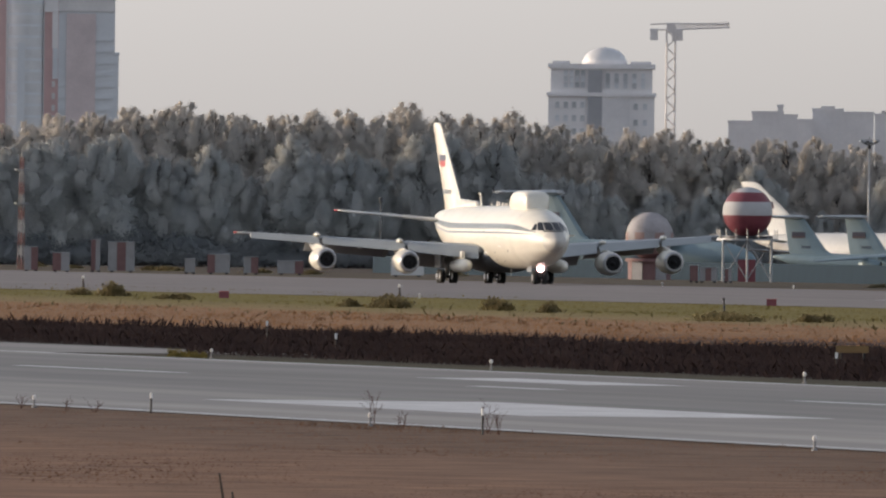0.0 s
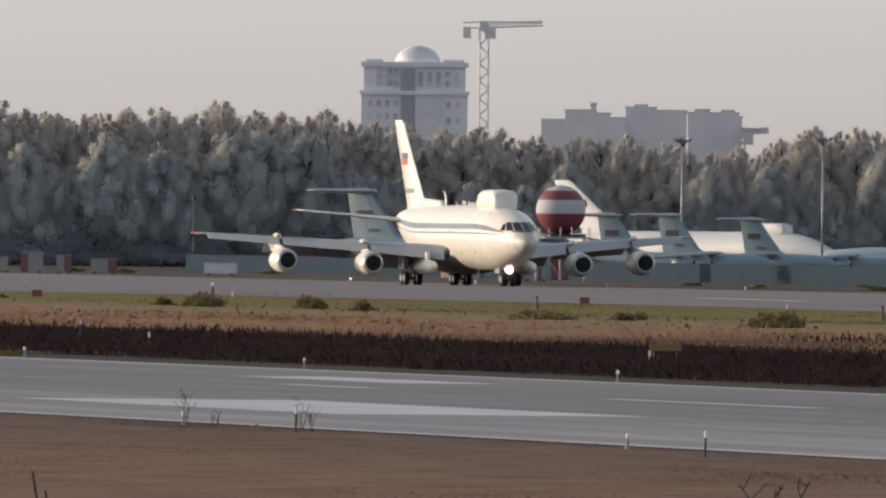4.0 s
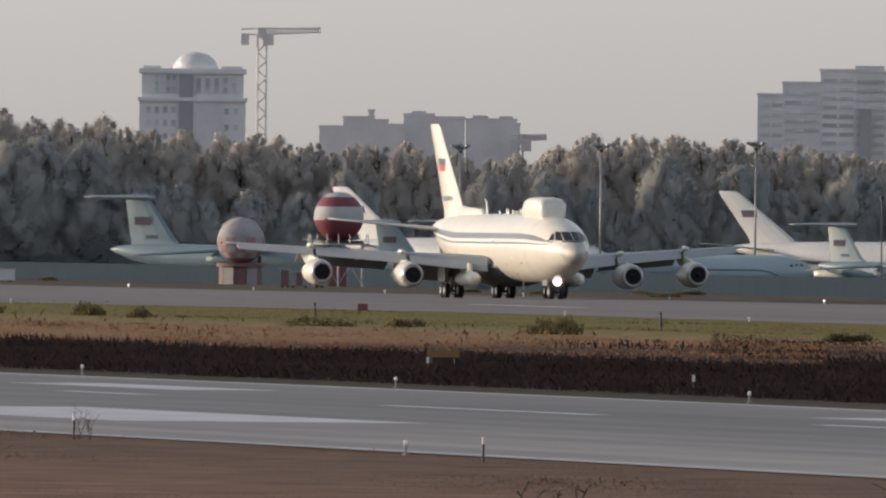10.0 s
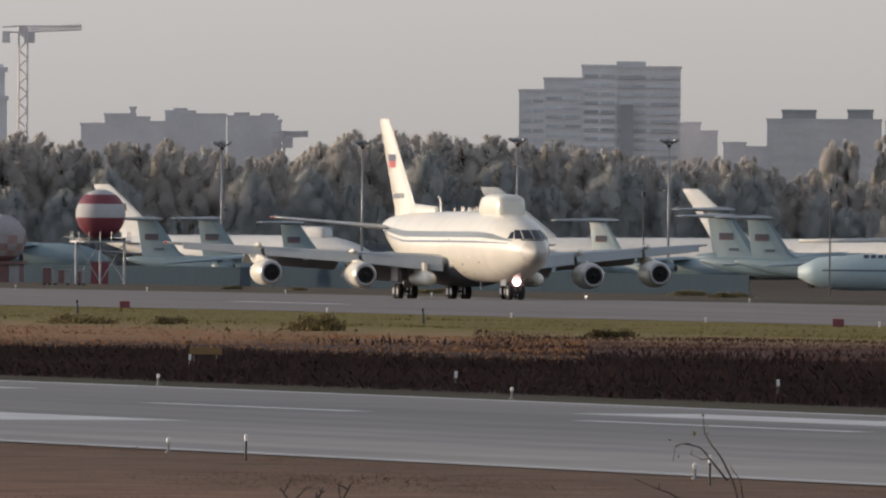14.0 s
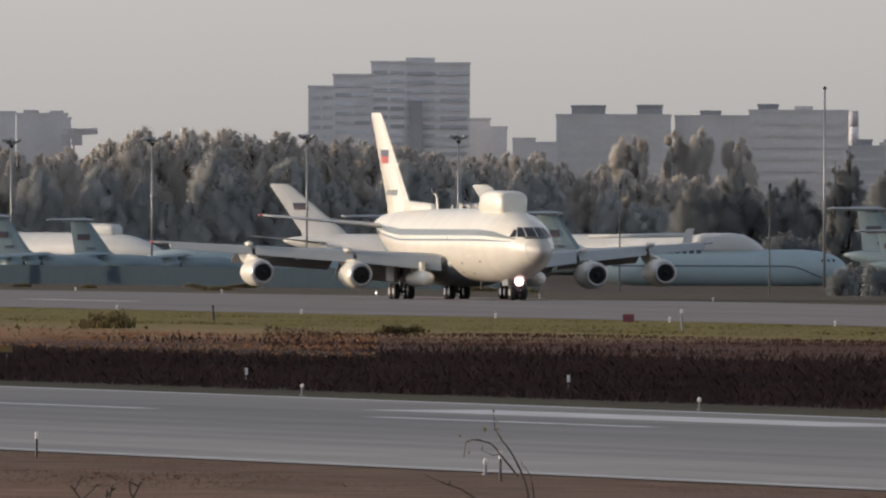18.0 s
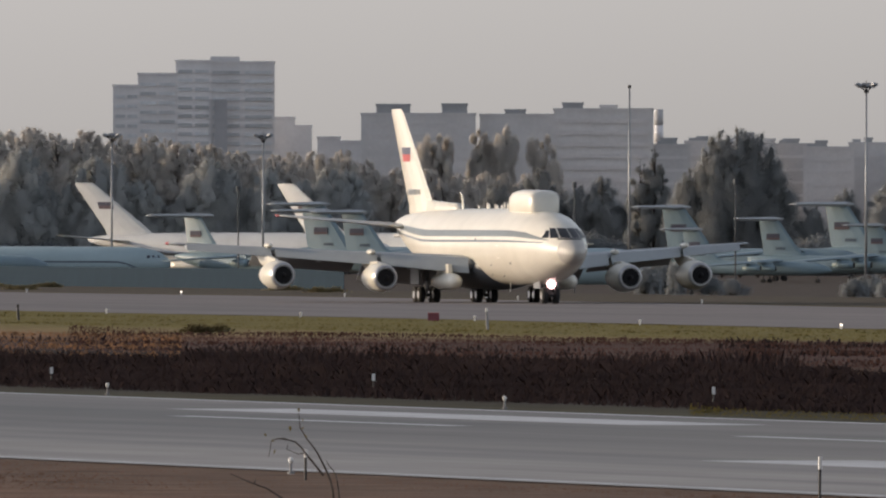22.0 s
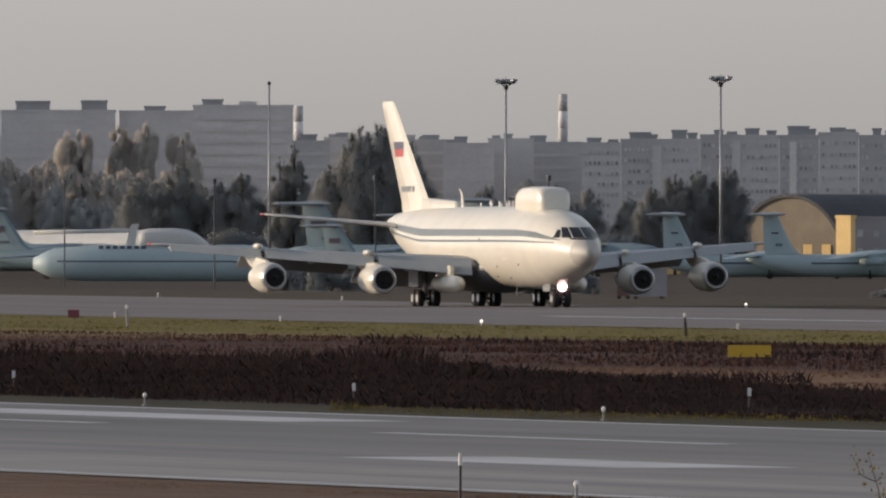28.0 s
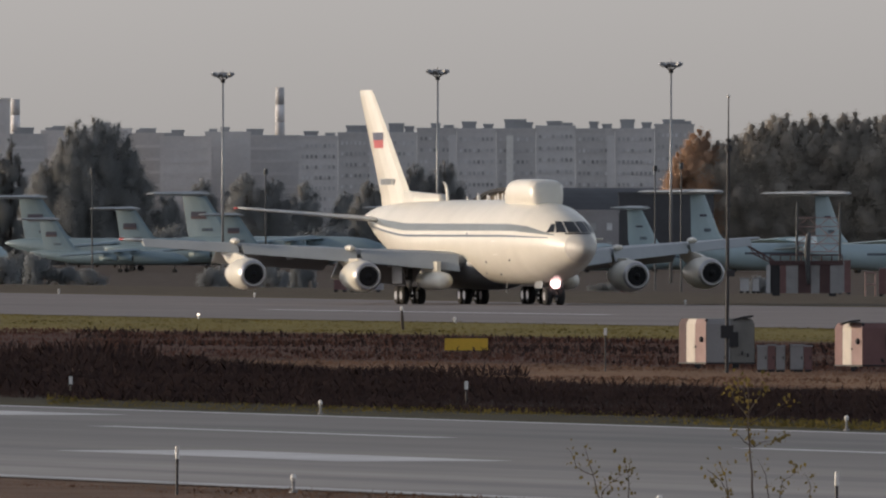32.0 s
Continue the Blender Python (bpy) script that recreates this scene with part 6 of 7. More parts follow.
# striped huts, cabinets and the aerial pole
def hut(u0, u1, d, high, mats, lid_at, label):
    """Faceted shelter: upright panels round a cut-cornered plan, leaning in at the top, on skids, with a raised lid plate."""
    u = (u0 + u1) / 2
    p = spot(u, d)
    h = thing("field_hut", label, "hut", "striped huts in the grass", Matrix.Translation((p.x, p.y, 0)) @ pose(0, 0, 0, 0, 0, facing(u)))
    k = (u1 - u0) * d / STEP / 3.0
    plan = [(-1.5 * k, 1.0), (-1.20 * k, 0.25), (-0.85 * k, -0.5), (-0.42 * k, -1.0), (0.55 * k, -1.05), (1.5 * k, -0.75), (1.5 * k, 1.0)]
    z0, zm = 0.26, high - 0.2
    zmid = (0.0, 0.1)

    def section(q):
        at = lambda f, z: (zmid[0] + (q[0] - zmid[0]) * f, zmid[1] + (q[1] - zmid[1]) * f, z)
        return [at(1, z0), at(1, zm), at(0.93, high), at(0.90, high), at(0.96, zm), at(0.96, z0)]

    for a, b_, mat in zip(plan, plan[1:] + plan[:1], mats):
        shrink = lambda p1, p2: (p1[0] + (p2[0] - p1[0]) * 0.012, p1[1] + (p2[1] - p1[1]) * 0.012)
        part("panel", loft(bmesh.new(), [section(shrink(a, b_)), section(shrink(b_, a))]), mat, h)
        part("kick_rail", loft(bmesh.new(), [[(x * f, y * f, z) for f, z in ((1.02, z0 - 0.06), (1.02, z0 - 0.004), (0.95, z0 - 0.004), (0.95, z0 - 0.06))] for x, y in (a, b_)]), DARK, h)
    part("roof", loft(bmesh.new(), [[(zmid[0] + (x - zmid[0]) * f, zmid[1] + (y - zmid[1]) * f, z) for x, y in plan] for f, z in ((0.895, high - 0.06), (0.895, high - 0.004), (0.80, high + 0.03))]), HUTSHADE, h)
    part("floor", loft(bmesh.new(), [[(x * 0.94, y * 0.94, z) for x, y in plan] for z in (z0 - 0.05, z0 + 0.02)]), DARK, h)
    for x in (-0.75 * k, 0.75 * k):
        part("skid", boxed(x - 0.12, x + 0.12, -0.85, 0.9, -0.1, z0 - 0.065), DARK, h)
    x = lid_at * k
    part("lid", loft(bmesh.new(), [[(x - 0.42, y, high - 0.02), (x, y, high + 0.10), (x + 0.40, y, high + 0.15), (x + 0.40, y, high + 0.07), (x, y, high + 0.02), (x - 0.36, y, high - 0.08)] for y in (-1.0, -0.1)]), DARK, h, "dark lid plate propped open")
    part("eyebolt", ball(bmesh.new(), (-0.40 * k, -0.93, high - 0.05), 0.07, 0.07, 0.07, 8, 6), DARK, h)
    part("hatch", boxed(0.50 * k, 0.86 * k, -1.16, -1.07, z0 + 0.62, z0 + 1.22), DARK, h, "dark open hatch")
    part("vent", ball(bmesh.new(), (-0.60 * k, -0.80, z0 + 0.92), 0.10, 0.10, 0.12, 10, 8), DARK, h)
    part("knob", ball(bmesh.new(), (-0.83 * k, -0.52, z0 + 0.62), 0.05, 0.05, 0.05, 8, 6), DARK, h)
    for dx, dz in ((0.30, 0.12), (0.36, 0.08), (1.20, 0.22), (0.98, 0.30)):
        part("latch", boxed(dx * k, dx * k + 0.07, -1.10, -0.95, z0 + dz, z0 + dz + 0.14), DARK, h)


hut(3418, 3552, 950, 2.0, (OXIDE, HUTWHITE, HUTSIDE, DULLEDWHITE, HUTSHADE, HUTSHADE, HUTSHADE), 1.05, "faceted hut with cream and pink panels, right side darkened for shade, on skids")
hut(3694, 3830, 935, 1.9, (HUTPINK, HUTWHITE, HUTSIDE, HUTPINK, DULLEDWHITE, HUTSHADE, HUTSHADE), -0.9, "faceted hut with pink and cream striped panels, on skids")
for i, (u, mat, wide) in enumerate(((3566, DULLEDWHITE, 0.40), (3582, HUTPINK, 0.30), (3598, DULLEDWHITE, 0.36), (3627, DULLEDWHITE, 0.52), (3647, HUTPINK, 0.30))):
    p = spot(u, 930)
    s = thing("cabinet", "slim equipment cabinet beside the hut", "cabinet", "cabinets beside the hut", Matrix.Translation((p.x, p.y, 0)) @ pose(0, 0, 0, 0, 0, facing(u)))
    wide, top = wide / 2, 1.0 + 0.04 * (i % 2)
    part("body", boxed(-wide, wide, -0.25, 0.25, 0.1, top), mat, s)
    part("door", boxed(-wide + 0.03, wide - 0.03, -0.275, -0.252, 0.16, top - 0.05), mat, s)
    part("handle", boxed(wide - 0.09, wide - 0.05, -0.30, -0.277, 0.5, 0.62), DARK, s)
    part("plinth", boxed(-wide + 0.02, wide - 0.02, -0.22, 0.22, -0.1, 0.097), DARK, s)
    part("lid", boxed(-wide - 0.02, wide + 0.02, -0.30, 0.28, top + 0.003, top + 0.05), POLE, s)
p = spot(3503, 925)
s = thing("aerial_pole", "thin dark aerial pole with clamps and a lamp box", "pole", "", Matrix.Translation((p.x, p.y, 0)) @ pose(0, 0, 0, 0, 0.35, facing(3503)))
top = level(-211, 925)
part("pole", tubed((0, 0, -0.2), (0, 0, top * 0.82), 0.075, 0.065, seg=10), BLACKPOLE, s)
part("whip", tubed((0, 0, top * 0.82), (0, 0, top), 0.035, 0.02, seg=8), BLACKPOLE, s)
part("tip", ball(bmesh.new(), (0, 0, top), 0.07, None, None, 10, 6), RADOME, s)
for z, r, h in ((top * 0.80, 0.14, 0.22), (top * 0.835, 0.11, 0.12), (top * 0.60, 0.11, 0.08)):
    part("clamp", tubed((0, 0, z), (0, 0, z + h), r, seg=10), BLACKPOLE, s)
part("lamp_box", boxed(-0.05, 0.28, -0.12, 0.12, level(108, 925), level(96, 925)), BLACKPOLE, s)
part("junction_box", boxed(-0.25, 0.25, -0.2, -0.06, 1.35, 1.85), DARK, s)


# ---- shrubs and saplings ----
def shrub(seed, count=520):
    """A clump of tall weeds: leafy stalks rising from one root patch, tallest in the middle."""
    rg = random.Random(seed)
    t = thing("shrub", "low olive weed clump in dry grass", "shrub", "shrubs on the grass strip")
    verts, faces, stems = [], [], bmesh.new()
    peaks = [(rg.uniform(-0.7, 0.7), rg.uniform(-0.5, 0.5), rg.uniform(0.55, 1.0)) for _ in range(5)]
    for n in range(count):
        px, py, top = rg.choice(peaks)
        x, y = px + rg.gauss(0, 0.3), py + rg.gauss(0, 0.3)
        h = top * rg.uniform(0.45, 1.0) * math.exp(-((x - px) ** 2 + (y - py) ** 2) * 2.2) + 0.05
        lx, ly = rg.uniform(-0.16, 0.16), rg.uniform(-0.16, 0.16)
        if n < 12:
            tube(stems, (x, y, -0.1), (x + lx, y + ly, h), 0.014, 0.005, 5)
        for z in (0.3, 0.6, 0.9):
            a, w = rg.uniform(0, 6.3), rg.uniform(0.02, 0.06)
            c = Vector((x + lx * z, y + ly * z, h * z + rg.uniform(-0.05, 0.05)))
            d = Vector((math.cos(a) * w, math.sin(a) * w, 0))
            up = Vector((rg.uniform(-0.07, 0.07), rg.uniform(-0.07, 0.07), rg.uniform(0.07, 0.16)))
            i = len(verts)
            verts += [c - up, c + d, c + up, c - d]
            faces.append((i, i + 1, i + 2, i + 3))
    o = new("leaves", leaf_mesh("leaves", (verts, faces, [Vector((rg.uniform(-0.4, 0.4), rg.uniform(-0.4, 0.4), 1)).normalized() for _ in verts]), SHRUB))
    o.parent = t
    part("stem", stems, BARK, t)
    return t


SHRUBS = [shrub(70 + i) for i in range(3)]
rng = random.Random(9)
first = list(SHRUBS)
spots = [(-579, 340, 1.9, 1.3), (-640, 340, 1.4, 0.7), (-470, 336, 1.7, 0.6), (-94, 326, 2.3, 1.1), (-160, 326, 1.3, 0.7), (96, 330, 1.4, 1.1), (186, 326, 1.2, 0.9), (500, 312, 3.0, 0.7),
         (660, 318, 1.2, 0.7), (925, 308, 2.1, 1.2), (1440, 312, 1.4, 0.6)]
for u, y, wide, high in spots:
    base = first.pop() if first else None
    src = base or rng.choice(SHRUBS)
    m = Matrix.Translation(beside(u, y)) @ Matrix.Rotation(rng.uniform(0, 6.28), 4, "Z") @ Matrix.Diagonal((wide * 0.8, wide * 0.8, high * 1.0, 1))
    c = base or copy_thing(src, pose(0, 0, 0))
    c.matrix_basis = m
for i in range(15):
    u = rng.uniform(-900, 1900)
    d = rng.uniform(494, 530) / math.sin(radians(ZERO) + u / STEP)
    p = spot(u, d)
    c = copy_thing(rng.choice(SHRUBS), pose(0, 0, 0))
    tagged(c, "dark ragged shrub between taxiway and apron", "shrub", "shrubs before the apron")
    k = rng.uniform(0.7, 1.2)
    c.matrix_basis = Matrix.Translation((p.x, p.y, fall(p.x, p.y))) @ Matrix.Rotation(rng.uniform(0, 6.28), 4, "Z") @ Matrix.Diagonal((k * 1.3, k * 1.3, k * 0.55, 1))


def low_bush(seed):
    """Ragged bush about two metres high: many thin stems and sparse leaves in an uneven heap."""
    rg = random.Random(seed)
    t = thing("bush", "dark ragged bush between taxiway and apron", "bush", "bushes before the apron")
    lobes = [(rg.gauss(0, 0.9), rg.gauss(0, 0.6), rg.uniform(0.2, 1.7), rg.uniform(0.35, 0.7), rg.uniform(0.35, 0.6), rg.uniform(0.4, 0.8)) for _ in range(20)]
    o = new("leaves", leaf_mesh("leaves", leaf_cloud(lobes, 5200, 0.13, rg, 0.3), UNDERGROWTH))
    o.parent = t
    stems = bmesh.new()
    for x, y, z, *_ in lobes:
        tube(stems, (x * 0.3, y * 0.3, -0.2), (x, y, z + 0.5), 0.03, 0.01, 5)
    part("stem", stems, BARK, t)
    return t


LOW = [low_bush(131 + i) for i in range(3)]
for n, (u, high) in enumerate(((2224, 2.6), (2252, 3.2), (2286, 3.0), (2330, 1.8), (2372, 1.6), (2592, 1.9), (2622, 2.3), (2655, 2.0), (2690, 2.4), (2722, 1.9), (2756, 2.2), (3300, 1.2), (3560, 2.0))):
    p = spot(u, 2330 + 40 * math.sin(u))
    c = LOW[n] if n < 3 else copy_thing(rng.choice(LOW), pose(0, 0, 0))
    c.matrix_basis = Matrix.Translation((p.x, p.y, fall(p.x, p.y))) @ Matrix.Rotation(radians(facing(u)) + rng.uniform(-0.5, 0.5), 4, "Z") @ Matrix.Diagonal((0.9, 0.9, high / 2.3, 1))


def twig(bm, a, b, r, rg, depth, tips):
    """A branching stem from a to b."""
    mid = a.lerp(b, 0.5) + Vector((rg.uniform(-1, 1), rg.uniform(-1, 1), rg.uniform(-0.5, 0.5))) * (b - a).length * 0.07
    tube(bm, a, mid, r, r * 0.8, 6)
    tube(bm, mid, b, r * 0.8, r * 0.55, 6)
    tips.append(b)
    if depth:
        for q in (0.45, 0.7, 0.9):
            s = a.lerp(b, q)
            way = (b - a).normalized() * rg.uniform(0.3, 0.7) + Vector((rg.uniform(-0.35, 0.35), rg.uniform(-1, 1), rg.uniform(-0.2, 0.6)))
            twig(bm, s, s + way * (b - a).length * rg.uniform(0.28, 0.45), r * 0.5, rg, depth - 1, tips)


def sapling(u, d, stems, seed, leaves, label, depth=2, r=0.03):
    """stems: (foot u, foot height, tip u, tip drop) drawn as branching stems at range d."""
    rg = random.Random(seed)
    p0 = spot(u, d, 0)
    s = thing("sapling", label, "sapling", "", Matrix.Translation(p0))
    bm, tips = bmesh.new(), []
    for u0, z0, u1, w1 in stems:
        a, b = spot(u0, d, z0) - p0, spot(u1, d, level(w1, d)) - p0
        k = 0.8 if z0 == 0 else 0.0
        if k:
            tube(bm, a, a.lerp(b, k), r * 1.2, r, 6)
        twig(bm, a.lerp(b, k), b, r, rg, depth, tips)
    part("stem", bm, BARK, s)
    if leaves:
        verts, faces = [], []
        for _ in range(leaves):
            t = rg.choice(tips) + Vector((rg.uniform(-1, 1), rg.uniform(-1, 1), rg.uniform(-1, 1))) * 0.14
            q = Euler((rg.uniform(0, 6.3), rg.uniform(0, 6.3), rg.uniform(0, 6.3))).to_matrix()
            k = rg.uniform(0.025, 0.055)
            i = len(verts)
            for a, b_ in ((-0.6, 0), (-0.1, 0.42), (0.6, 0.05), (0.0, -0.42)):
                verts.append(t + q @ Vector((a * k, b_ * k, 0)))
            faces.append((i, i + 1, i + 2, i + 3))
        me = bpy.data.meshes.new("leaves")
        me.from_pydata(verts, [], faces)
        me.materials.append(YELLOWLEAF)
        o = new("leaves", me)
        o.parent = s
        tagged(o, "thin yellowing leaves", kind="stuff")


def crooked(u, d, lines, r, leaves, seed, label):
    """A thin plant of bent stems; each line runs through (bearing, drop) knots at range d, thinning to its tip."""
    rg = random.Random(seed)
    p0 = spot(u, d, 0)
    s = thing("sapling", label, "sapling", "", Matrix.Translation(p0))
    tips = []
    for n, (knots, thick) in enumerate(lines):
        bm = bmesh.new()
        pts = [spot(a, d + rg.uniform(-0.12, 0.12), level(w, d)) - p0 for a, w in knots]
        if n == 0 or knots[0][1] > 470:
            pts.insert(0, Vector((pts[0].x, pts[0].y, -0.1)))
        for i, (a, b) in enumerate(zip(pts, pts[1:])):
            ra, rb = (r * thick * (1 - 0.75 * j / (len(pts) - 1)) for j in (i, i + 1))
            mid = a.lerp(b, 0.5) + Vector((rg.uniform(-1, 1), rg.uniform(-1, 1), rg.uniform(-1, 1))) * (b - a).length * 0.05
            tube(bm, a, mid, ra, (ra + rb) / 2, 6), tube(bm, mid, b, (ra + rb) / 2, rb, 6)
            if i * 2 >= len(pts) - 2:
                tips += [a.lerp(b, q) for q in (0.3, 0.6, 1.0)]
        part("stem" if n == 0 else "twig", bm, BARK, s)
    if leaves:
        verts, faces = [], []
        for _ in range(leaves):
            t = rg.choice(tips) + Vector((rg.gauss(0, 1), rg.gauss(0, 1), rg.gauss(0, 1))) * 0.05
            q = Euler((rg.uniform(0, 6.3), rg.uniform(0, 6.3), rg.uniform(0, 6.3))).to_matrix()
            k = rg.uniform(0.025, 0.055)
            i = len(verts)
            for a, b_ in ((-0.6, 0), (-0.1, 0.42), (0.6, 0.05), (0.0, -0.42)):
                verts.append(t + q @ Vector((a * k, b_ * k, 0)))
            faces.append((i, i + 1, i + 2, i + 3))
        me = bpy.data.meshes.new("leaves")
        me.from_pydata(verts, [], faces)
        me.materials.append(YELLOWLEAF)
        o = new("leaves", me)
        o.parent = s
        tagged(o, "thin yellowing leaves", kind="stuff")


crooked(1660, 250, [([(1669, 474), (1656, 434), (1640, 403), (1622, 380), (1610, 360), (1608, 334)], 1.0), ([(1679, 474), (1676, 454), (1668, 434), (1656, 416)], 0.8), ([(1651, 444), (1622, 408), (1602, 385), (1571, 379), (1559, 384), (1555, 411)], 0.8),
                    ([(1622, 406), (1607, 407), (1587, 398)], 0.5), ([(1602, 385), (1581, 378), (1566, 381)], 0.6), ([(1587, 398), (1589, 388)], 0.4)], 0.015, 9, 3, "bare dry sapling with crooked twigs")
crooked(1540, 245, [([(1602, 505), (1551, 467), (1515, 454), (1487, 442)], 1.0), ([(1530, 459), (1531, 448)], 0.6)], 0.015, 0, 5, "bare fallen twig above brown grass")
sapling(920, 250, [(930, 0, 925, 470), (930, 2.9, 860, 462), (930, 2.9, 985, 455)], 4, 0, "bare dry twigs above the brown grass", 2, 0.016)
sapling(-372, 250, [(-350, 0, -368, 485), (-362, 2.9, -391, 452)], 6, 0, "single bare stem above the brown grass", 0, 0.02)
crooked(3546, 245, [([(3549, 499), (3548, 459), (3543, 399), (3542, 344), (3539, 294)], 1.0), ([(3547, 409), (3527, 391), (3510, 379)], 0.5), ([(3548, 411), (3567, 401), (3605, 395)], 0.5), ([(3542, 359), (3517, 329), (3507, 299)], 0.6),
                    ([(3542, 349), (3562, 319), (3567, 294)], 0.6), ([(3543, 369), (3597, 339), (3617, 324)], 0.5), ([(3541, 335), (3530, 300), (3522, 290)], 0.5)], 0.014, 150, 7, "young birch sapling with thin yellowing leaves")
crooked(3270, 245, [([(3277, 500), (3267, 460), (3252, 410)], 1.0), ([(3267, 460), (3237, 445), (3225, 415)], 0.7), ([(3282, 490), (3302, 470), (3327, 455)], 0.6), ([(3329, 500), (3329, 460), (3322, 435)], 0.8)], 0.010, 110, 8, "young sapling with sparse yellow-green leaves")
crooked(3540, 243, [([(3507, 499), (3492, 469), (3467, 449)], 1.0), ([(3507, 499), (3500, 459), (3487, 434)], 0.9), ([(3597, 499), (3602, 469), (3627, 454)], 0.9), ([(3577, 499), (3572, 459), (3557, 431)], 0.9), ([(3650, 510), (3652, 480), (3640, 455)], 0.8)], 0.009, 110, 12, "young sapling with sparse yellow-green leaves")
for u, h in ((-114, 1.05), (-70, 0.5), (86, 0.85), (100, 0.6), (-660, 0.35), (-610, 0.35), (-740, 0.4)):
    rg = random.Random(int(u) + 900)
    p = beside(u, 136.2)
    s = thing("dry_weed", "tall dry weed at the runway edge", "weed", "weeds at the runway edge", Matrix.Translation(p))
    bm, tips = bmesh.new(), []
    for i in range(4):
        twig(bm, Vector((rg.uniform(-0.1, 0.1), rg.uniform(-0.1, 0.1), -0.05)), Vector((rg.uniform(-0.12, 0.12), rg.uniform(-0.25, 0.25), h * rg.uniform(0.75, 1))), 0.009, rg, 2, tips)
    part("stalk", bm, WEED, s)


# ---- grass and reeds ----
def blades(name, label, mat, count, y0, y1, u0, u1, h0, h1, wide, seed, patchy=0.0, bend=0.5):
    """Countless upright stalks over a strip of the field."""
    r = np.random.RandomState(seed)
    y = y0 + (y1 - y0) * r.rand(count)
    a = radians(ZERO) + (u0 + (u1 - u0) * r.rand(count)) / STEP
    x = -y / np.tan(a)
    if patchy:
        keep = np.array([noise.noise(Vector((px * 0.03, py * 0.09, seed))) for px, py in zip(x, y)])
        hk = np.clip(0.85 + patchy * keep * 1.6, 0.15, 1.6)
    else:
        hk = np.ones(count)
    h = (h0 + (h1 - h0) * r.rand(count) ** 1.6) * hk
    w = wide * (0.5 + r.rand(count)) * (0.6 + 0.4 * hk)
    yaw = (r.rand(count) - 0.5) * math.pi + math.pi / 2
    lean = (r.rand(count, 2) - 0.5) * bend * h[:, None]
    z = np.array([fall(px, py) for px, py in zip(x, y)]) - 0.02
    cx, sx = np.cos(yaw) * w * 0.5, np.sin(yaw) * w * 0.5
    v = np.empty((count, 5, 3))
    v[:, 0] = np.stack([x - cx, y - sx, z], 1)
    v[:, 1] = np.stack([x + cx, y + sx, z], 1)
    v[:, 2] = np.stack([x + cx * 1.15 + lean[:, 0] * 0.4, y + sx * 1.15 + lean[:, 1] * 0.4, z + h * 0.6], 1)
    v[:, 3] = np.stack([x + lean[:, 0], y + lean[:, 1], z + h], 1)
    v[:, 4] = np.stack([x - cx * 1.15 + lean[:, 0] * 0.4, y - sx * 1.15 + lean[:, 1] * 0.4, z + h * 0.6], 1)
    me = bpy.data.meshes.new(name)
    f = np.arange(count * 5).reshape(count, 5)
    me.from_pydata(v.reshape(-1, 3).tolist(), [], f.tolist())
    for p in me.polygons:
        p.use_smooth = True
    soft = np.concatenate([(r.rand(count, 2) - 0.5) * 0.35, np.ones((count, 1))], 1)
    soft /= np.linalg.norm(soft, axis=1)[:, None]
    me.normals_split_custom_set_from_vertices(np.repeat(soft, 5, 0).tolist())
    me.materials.append(mat)
    return tagged(new(name, me), label, "grass", kind="stuff")


blades("reeds", "dense dark reddish-brown reeds beyond the turn-off", REED, 12000, 206.5, 244, -950, -430, 0.22, 0.48, 0.04, 21, 0.5, 1.7)
blades("turn_off_verge", "green tuft patch at the end of the turn-off", TURF, 900, 194, 206, -485, -415, 0.05, 0.18, 0.07, 22, 0.6)
blades("reeds", "dense dark reddish-brown reeds beyond the runway", REED, 50000, 199, 244, -450, 1500, 0.22, 0.48, 0.04, 1, 0.5, 1.7)
blades("reeds", "dense dark reddish-brown reeds beyond the runway", REED, 38000, 199, 257, 1400, 2450, 0.22, 0.48, 0.04, 11, 0.6, 1.7)
blades("reeds", "dense dark reddish-brown reeds beyond the runway", REED, 32000, 199, 232, 2400, 3900, 0.16, 0.34, 0.04, 12, 0.5, 1.7)
blades("reed_edge", "seed heads along the back of the reed bed", REED, 3500, 238, 248, -950, 1500, 0.3, 0.65, 0.05, 2, 0.9, 1.0)
blades("reed_edge", "seed heads along the back of the reed bed", REED, 2500, 250, 262, 1400, 2500, 0.3, 0.7, 0.05, 13, 0.9, 1.0)
blades("reeds", "ragged end of the deep reed bed", REED, 3200, 228, 253, 2430, 2580, 0.16, 0.42, 0.04, 31, 1.5, 1.7)
blades("reeds", "ragged end of the deep reed bed", REED, 2600, 228, 245, 2540, 2800, 0.12, 0.38, 0.04, 32, 1.5, 1.7)
blades("reed_edge", "seed heads along the back of the reed bed", REED, 700, 228, 234, 2400, 3900, 0.15, 0.45, 0.04, 14, 0.9, 1.2)
blades("dry_grass", "straw-coloured dry grass strip", STRAW, 16000, 246, 302, -950, 1400, 0.04, 0.18, 0.10, 3, 0.6)
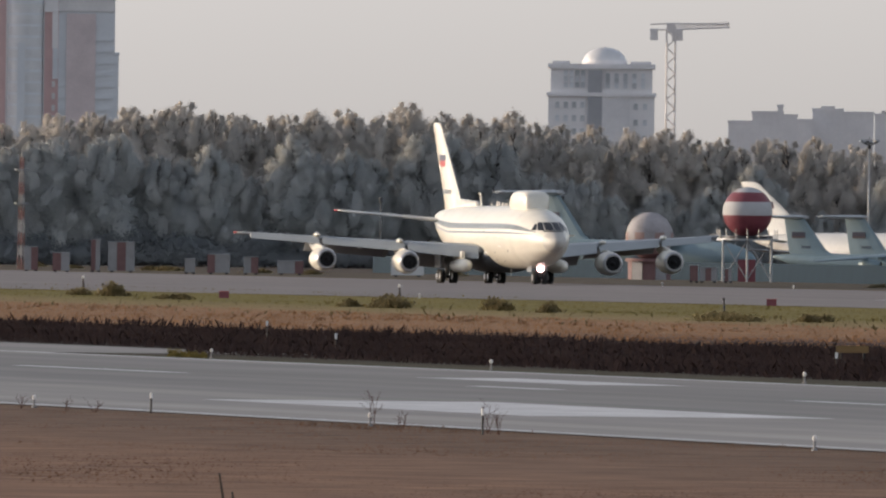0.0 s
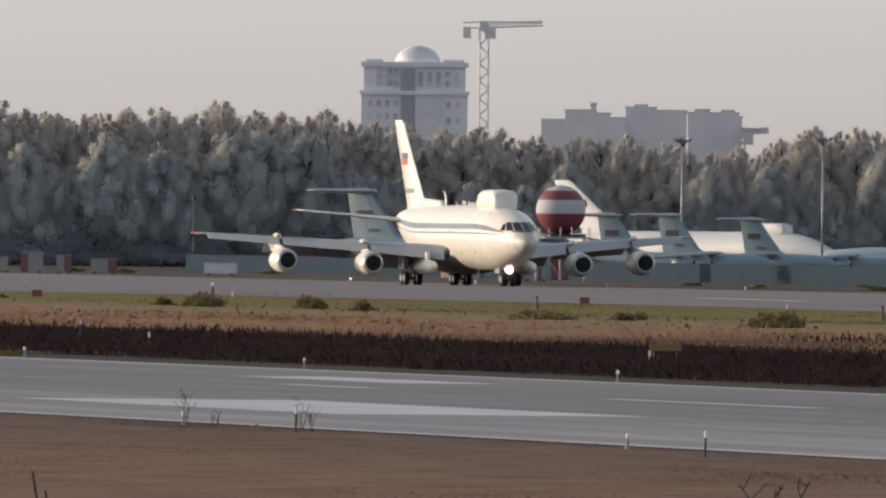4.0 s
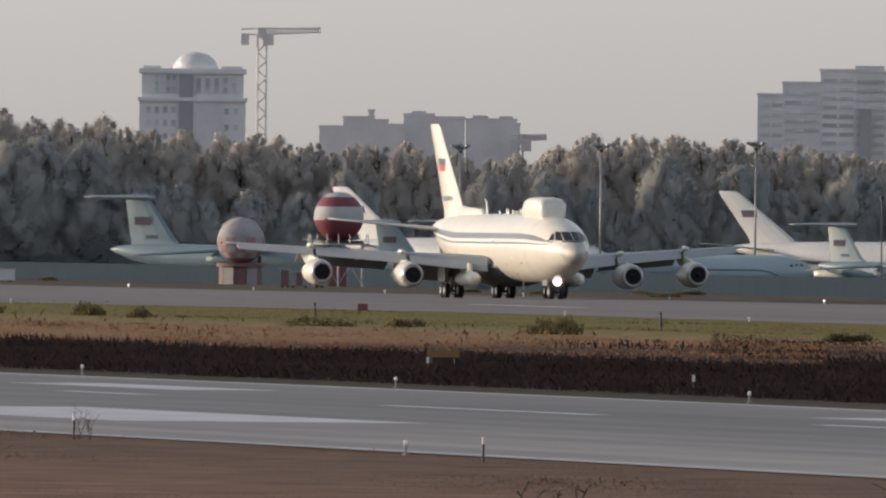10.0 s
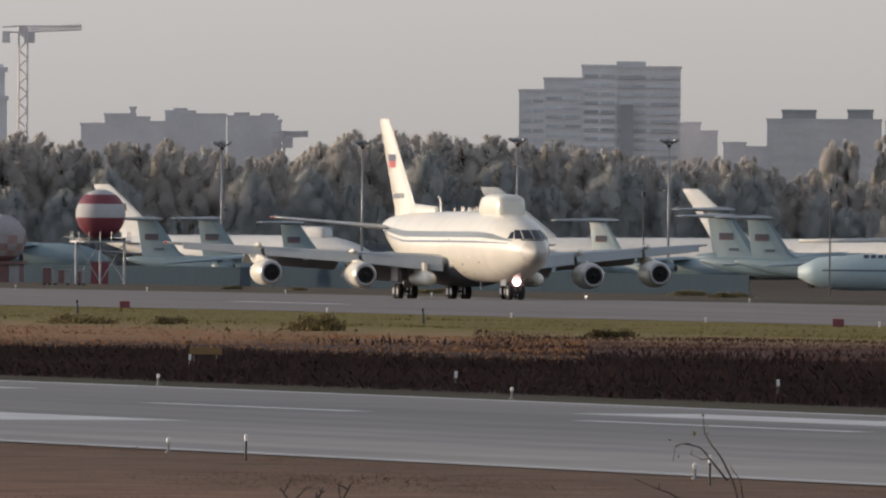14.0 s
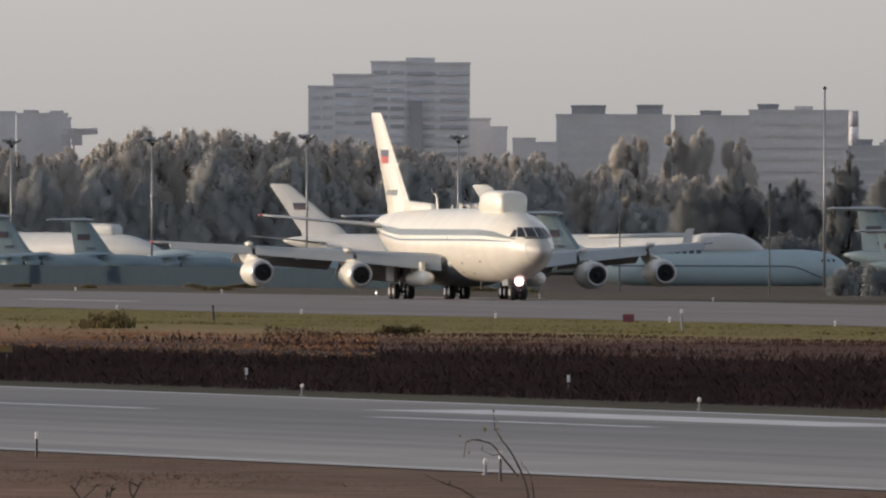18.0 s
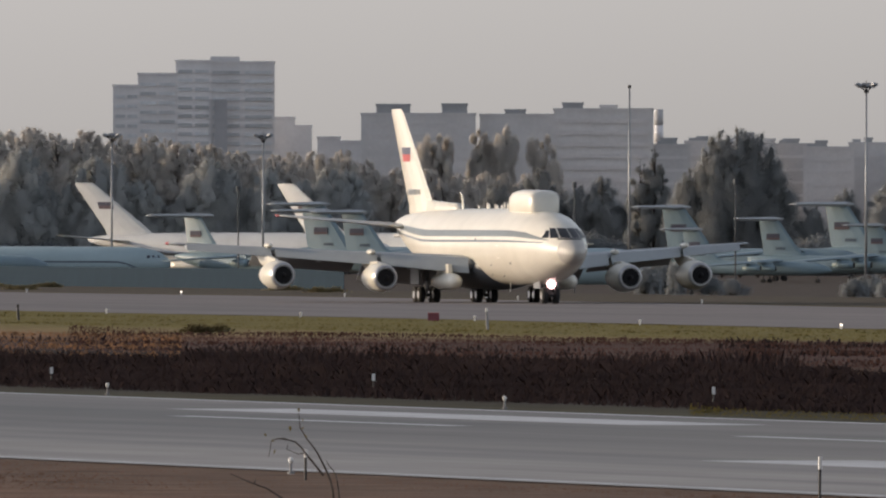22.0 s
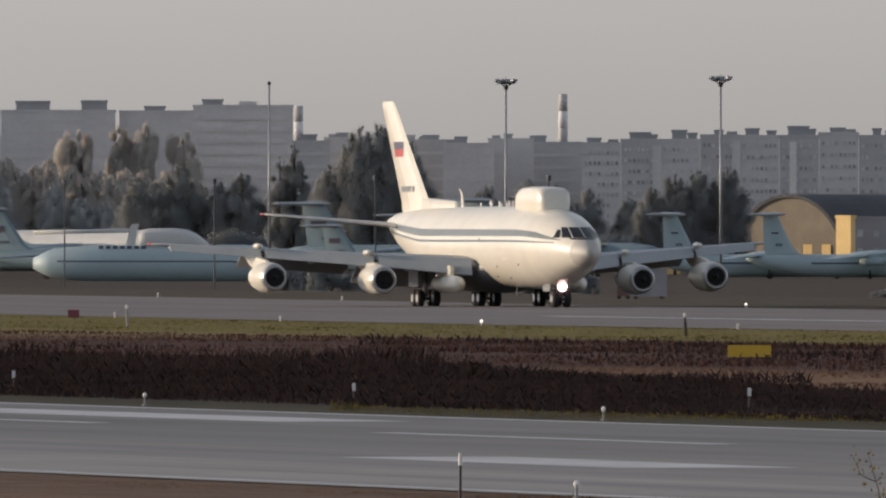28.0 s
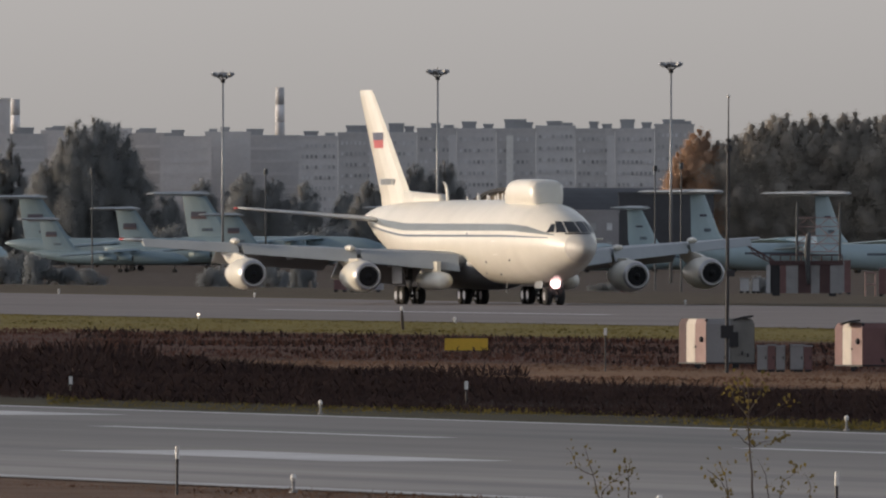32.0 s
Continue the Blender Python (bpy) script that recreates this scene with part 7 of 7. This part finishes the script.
blades("dry_grass", "straw-coloured dry grass strip", HAY, 9000, 236, 264, 2430, 3900, 0.03, 0.12, 0.08, 15, 0.6, 1.0)
blades("brown_weeds", "brown weeds and dry grass strip", WEED, 12000, 262, 322, 1200, 2450, 0.05, 0.18, 0.07, 4, 0.7, 1.2)
blades("brown_weeds", "reddish-brown weeds behind the dry grass", WEED, 15000, 264, 322, 2400, 3900, 0.05, 0.22, 0.07, 24, 0.9, 1.2)
blades("dark_weeds", "dark ragged weeds behind the dry grass", REED, 5000, 268, 318, 2350, 3900, 0.08, 0.28, 0.07, 25, 1.6, 1.2)
blades("reeds", "ragged low end of the deep reed bed", REED, 3600, 228, 247, 2700, 3150, 0.10, 0.34, 0.04, 33, 1.7, 1.7)
blades("dark_weeds", "darker weed patches in dry grass", REED, 1400, 262, 285, 900, 2450, 0.10, 0.30, 0.07, 16, 1.6, 1.2)
blades("turf_tufts", "green turf tufts beside the taxiway", TURF, 16000, 332, 384, -950, 3900, 0.03, 0.12, 0.14, 5, 0.6)
blades("verge_weeds", "olive weeds scattered in the straw", SHRUB, 700, 286, 330, -950, 900, 0.08, 0.28, 0.08, 6, 1.6, 1.2)
blades("foreground_grass", "brown dry grass before the runway", HAY, 70000, 98, 136.5, -950, 3900, 0.02, 0.055, 0.045, 7, 0.5, 1.5)
blades("runway_verge", "sparse grass along the runway's near edge", HAY, 9000, 134.0, 138.4, -950, 3900, 0.02, 0.08, 0.03, 8, 1.5, 1.4)
blades("far_verge", "green verge behind the runway", TURF, 6000, 193, 202, 2300, 3900, 0.04, 0.15, 0.07, 10, 0.8)


# ---- motion ----
def motions():
    rows = []
    for t, x in ((0.0, -2239.0), (3.5, -2176.4), (6.0, -2129.0), (9.0, -2071.2), (12.0, -2013.6), (14.5, -1965.5), (18.0, -1898.2), (22.0, -1822.0), (23.7, -1789.5), (25.5, -1755.2), (27.0, -1727.6), (28.5, -1700.0), (30.2, -1667.9), (32.0, -1633.4)):
        rows.append((t, pose(x, 461, fall(x, 461) + 0.031, 0.1, 0, 0)))
    walk(command_jet, rows)


motions()
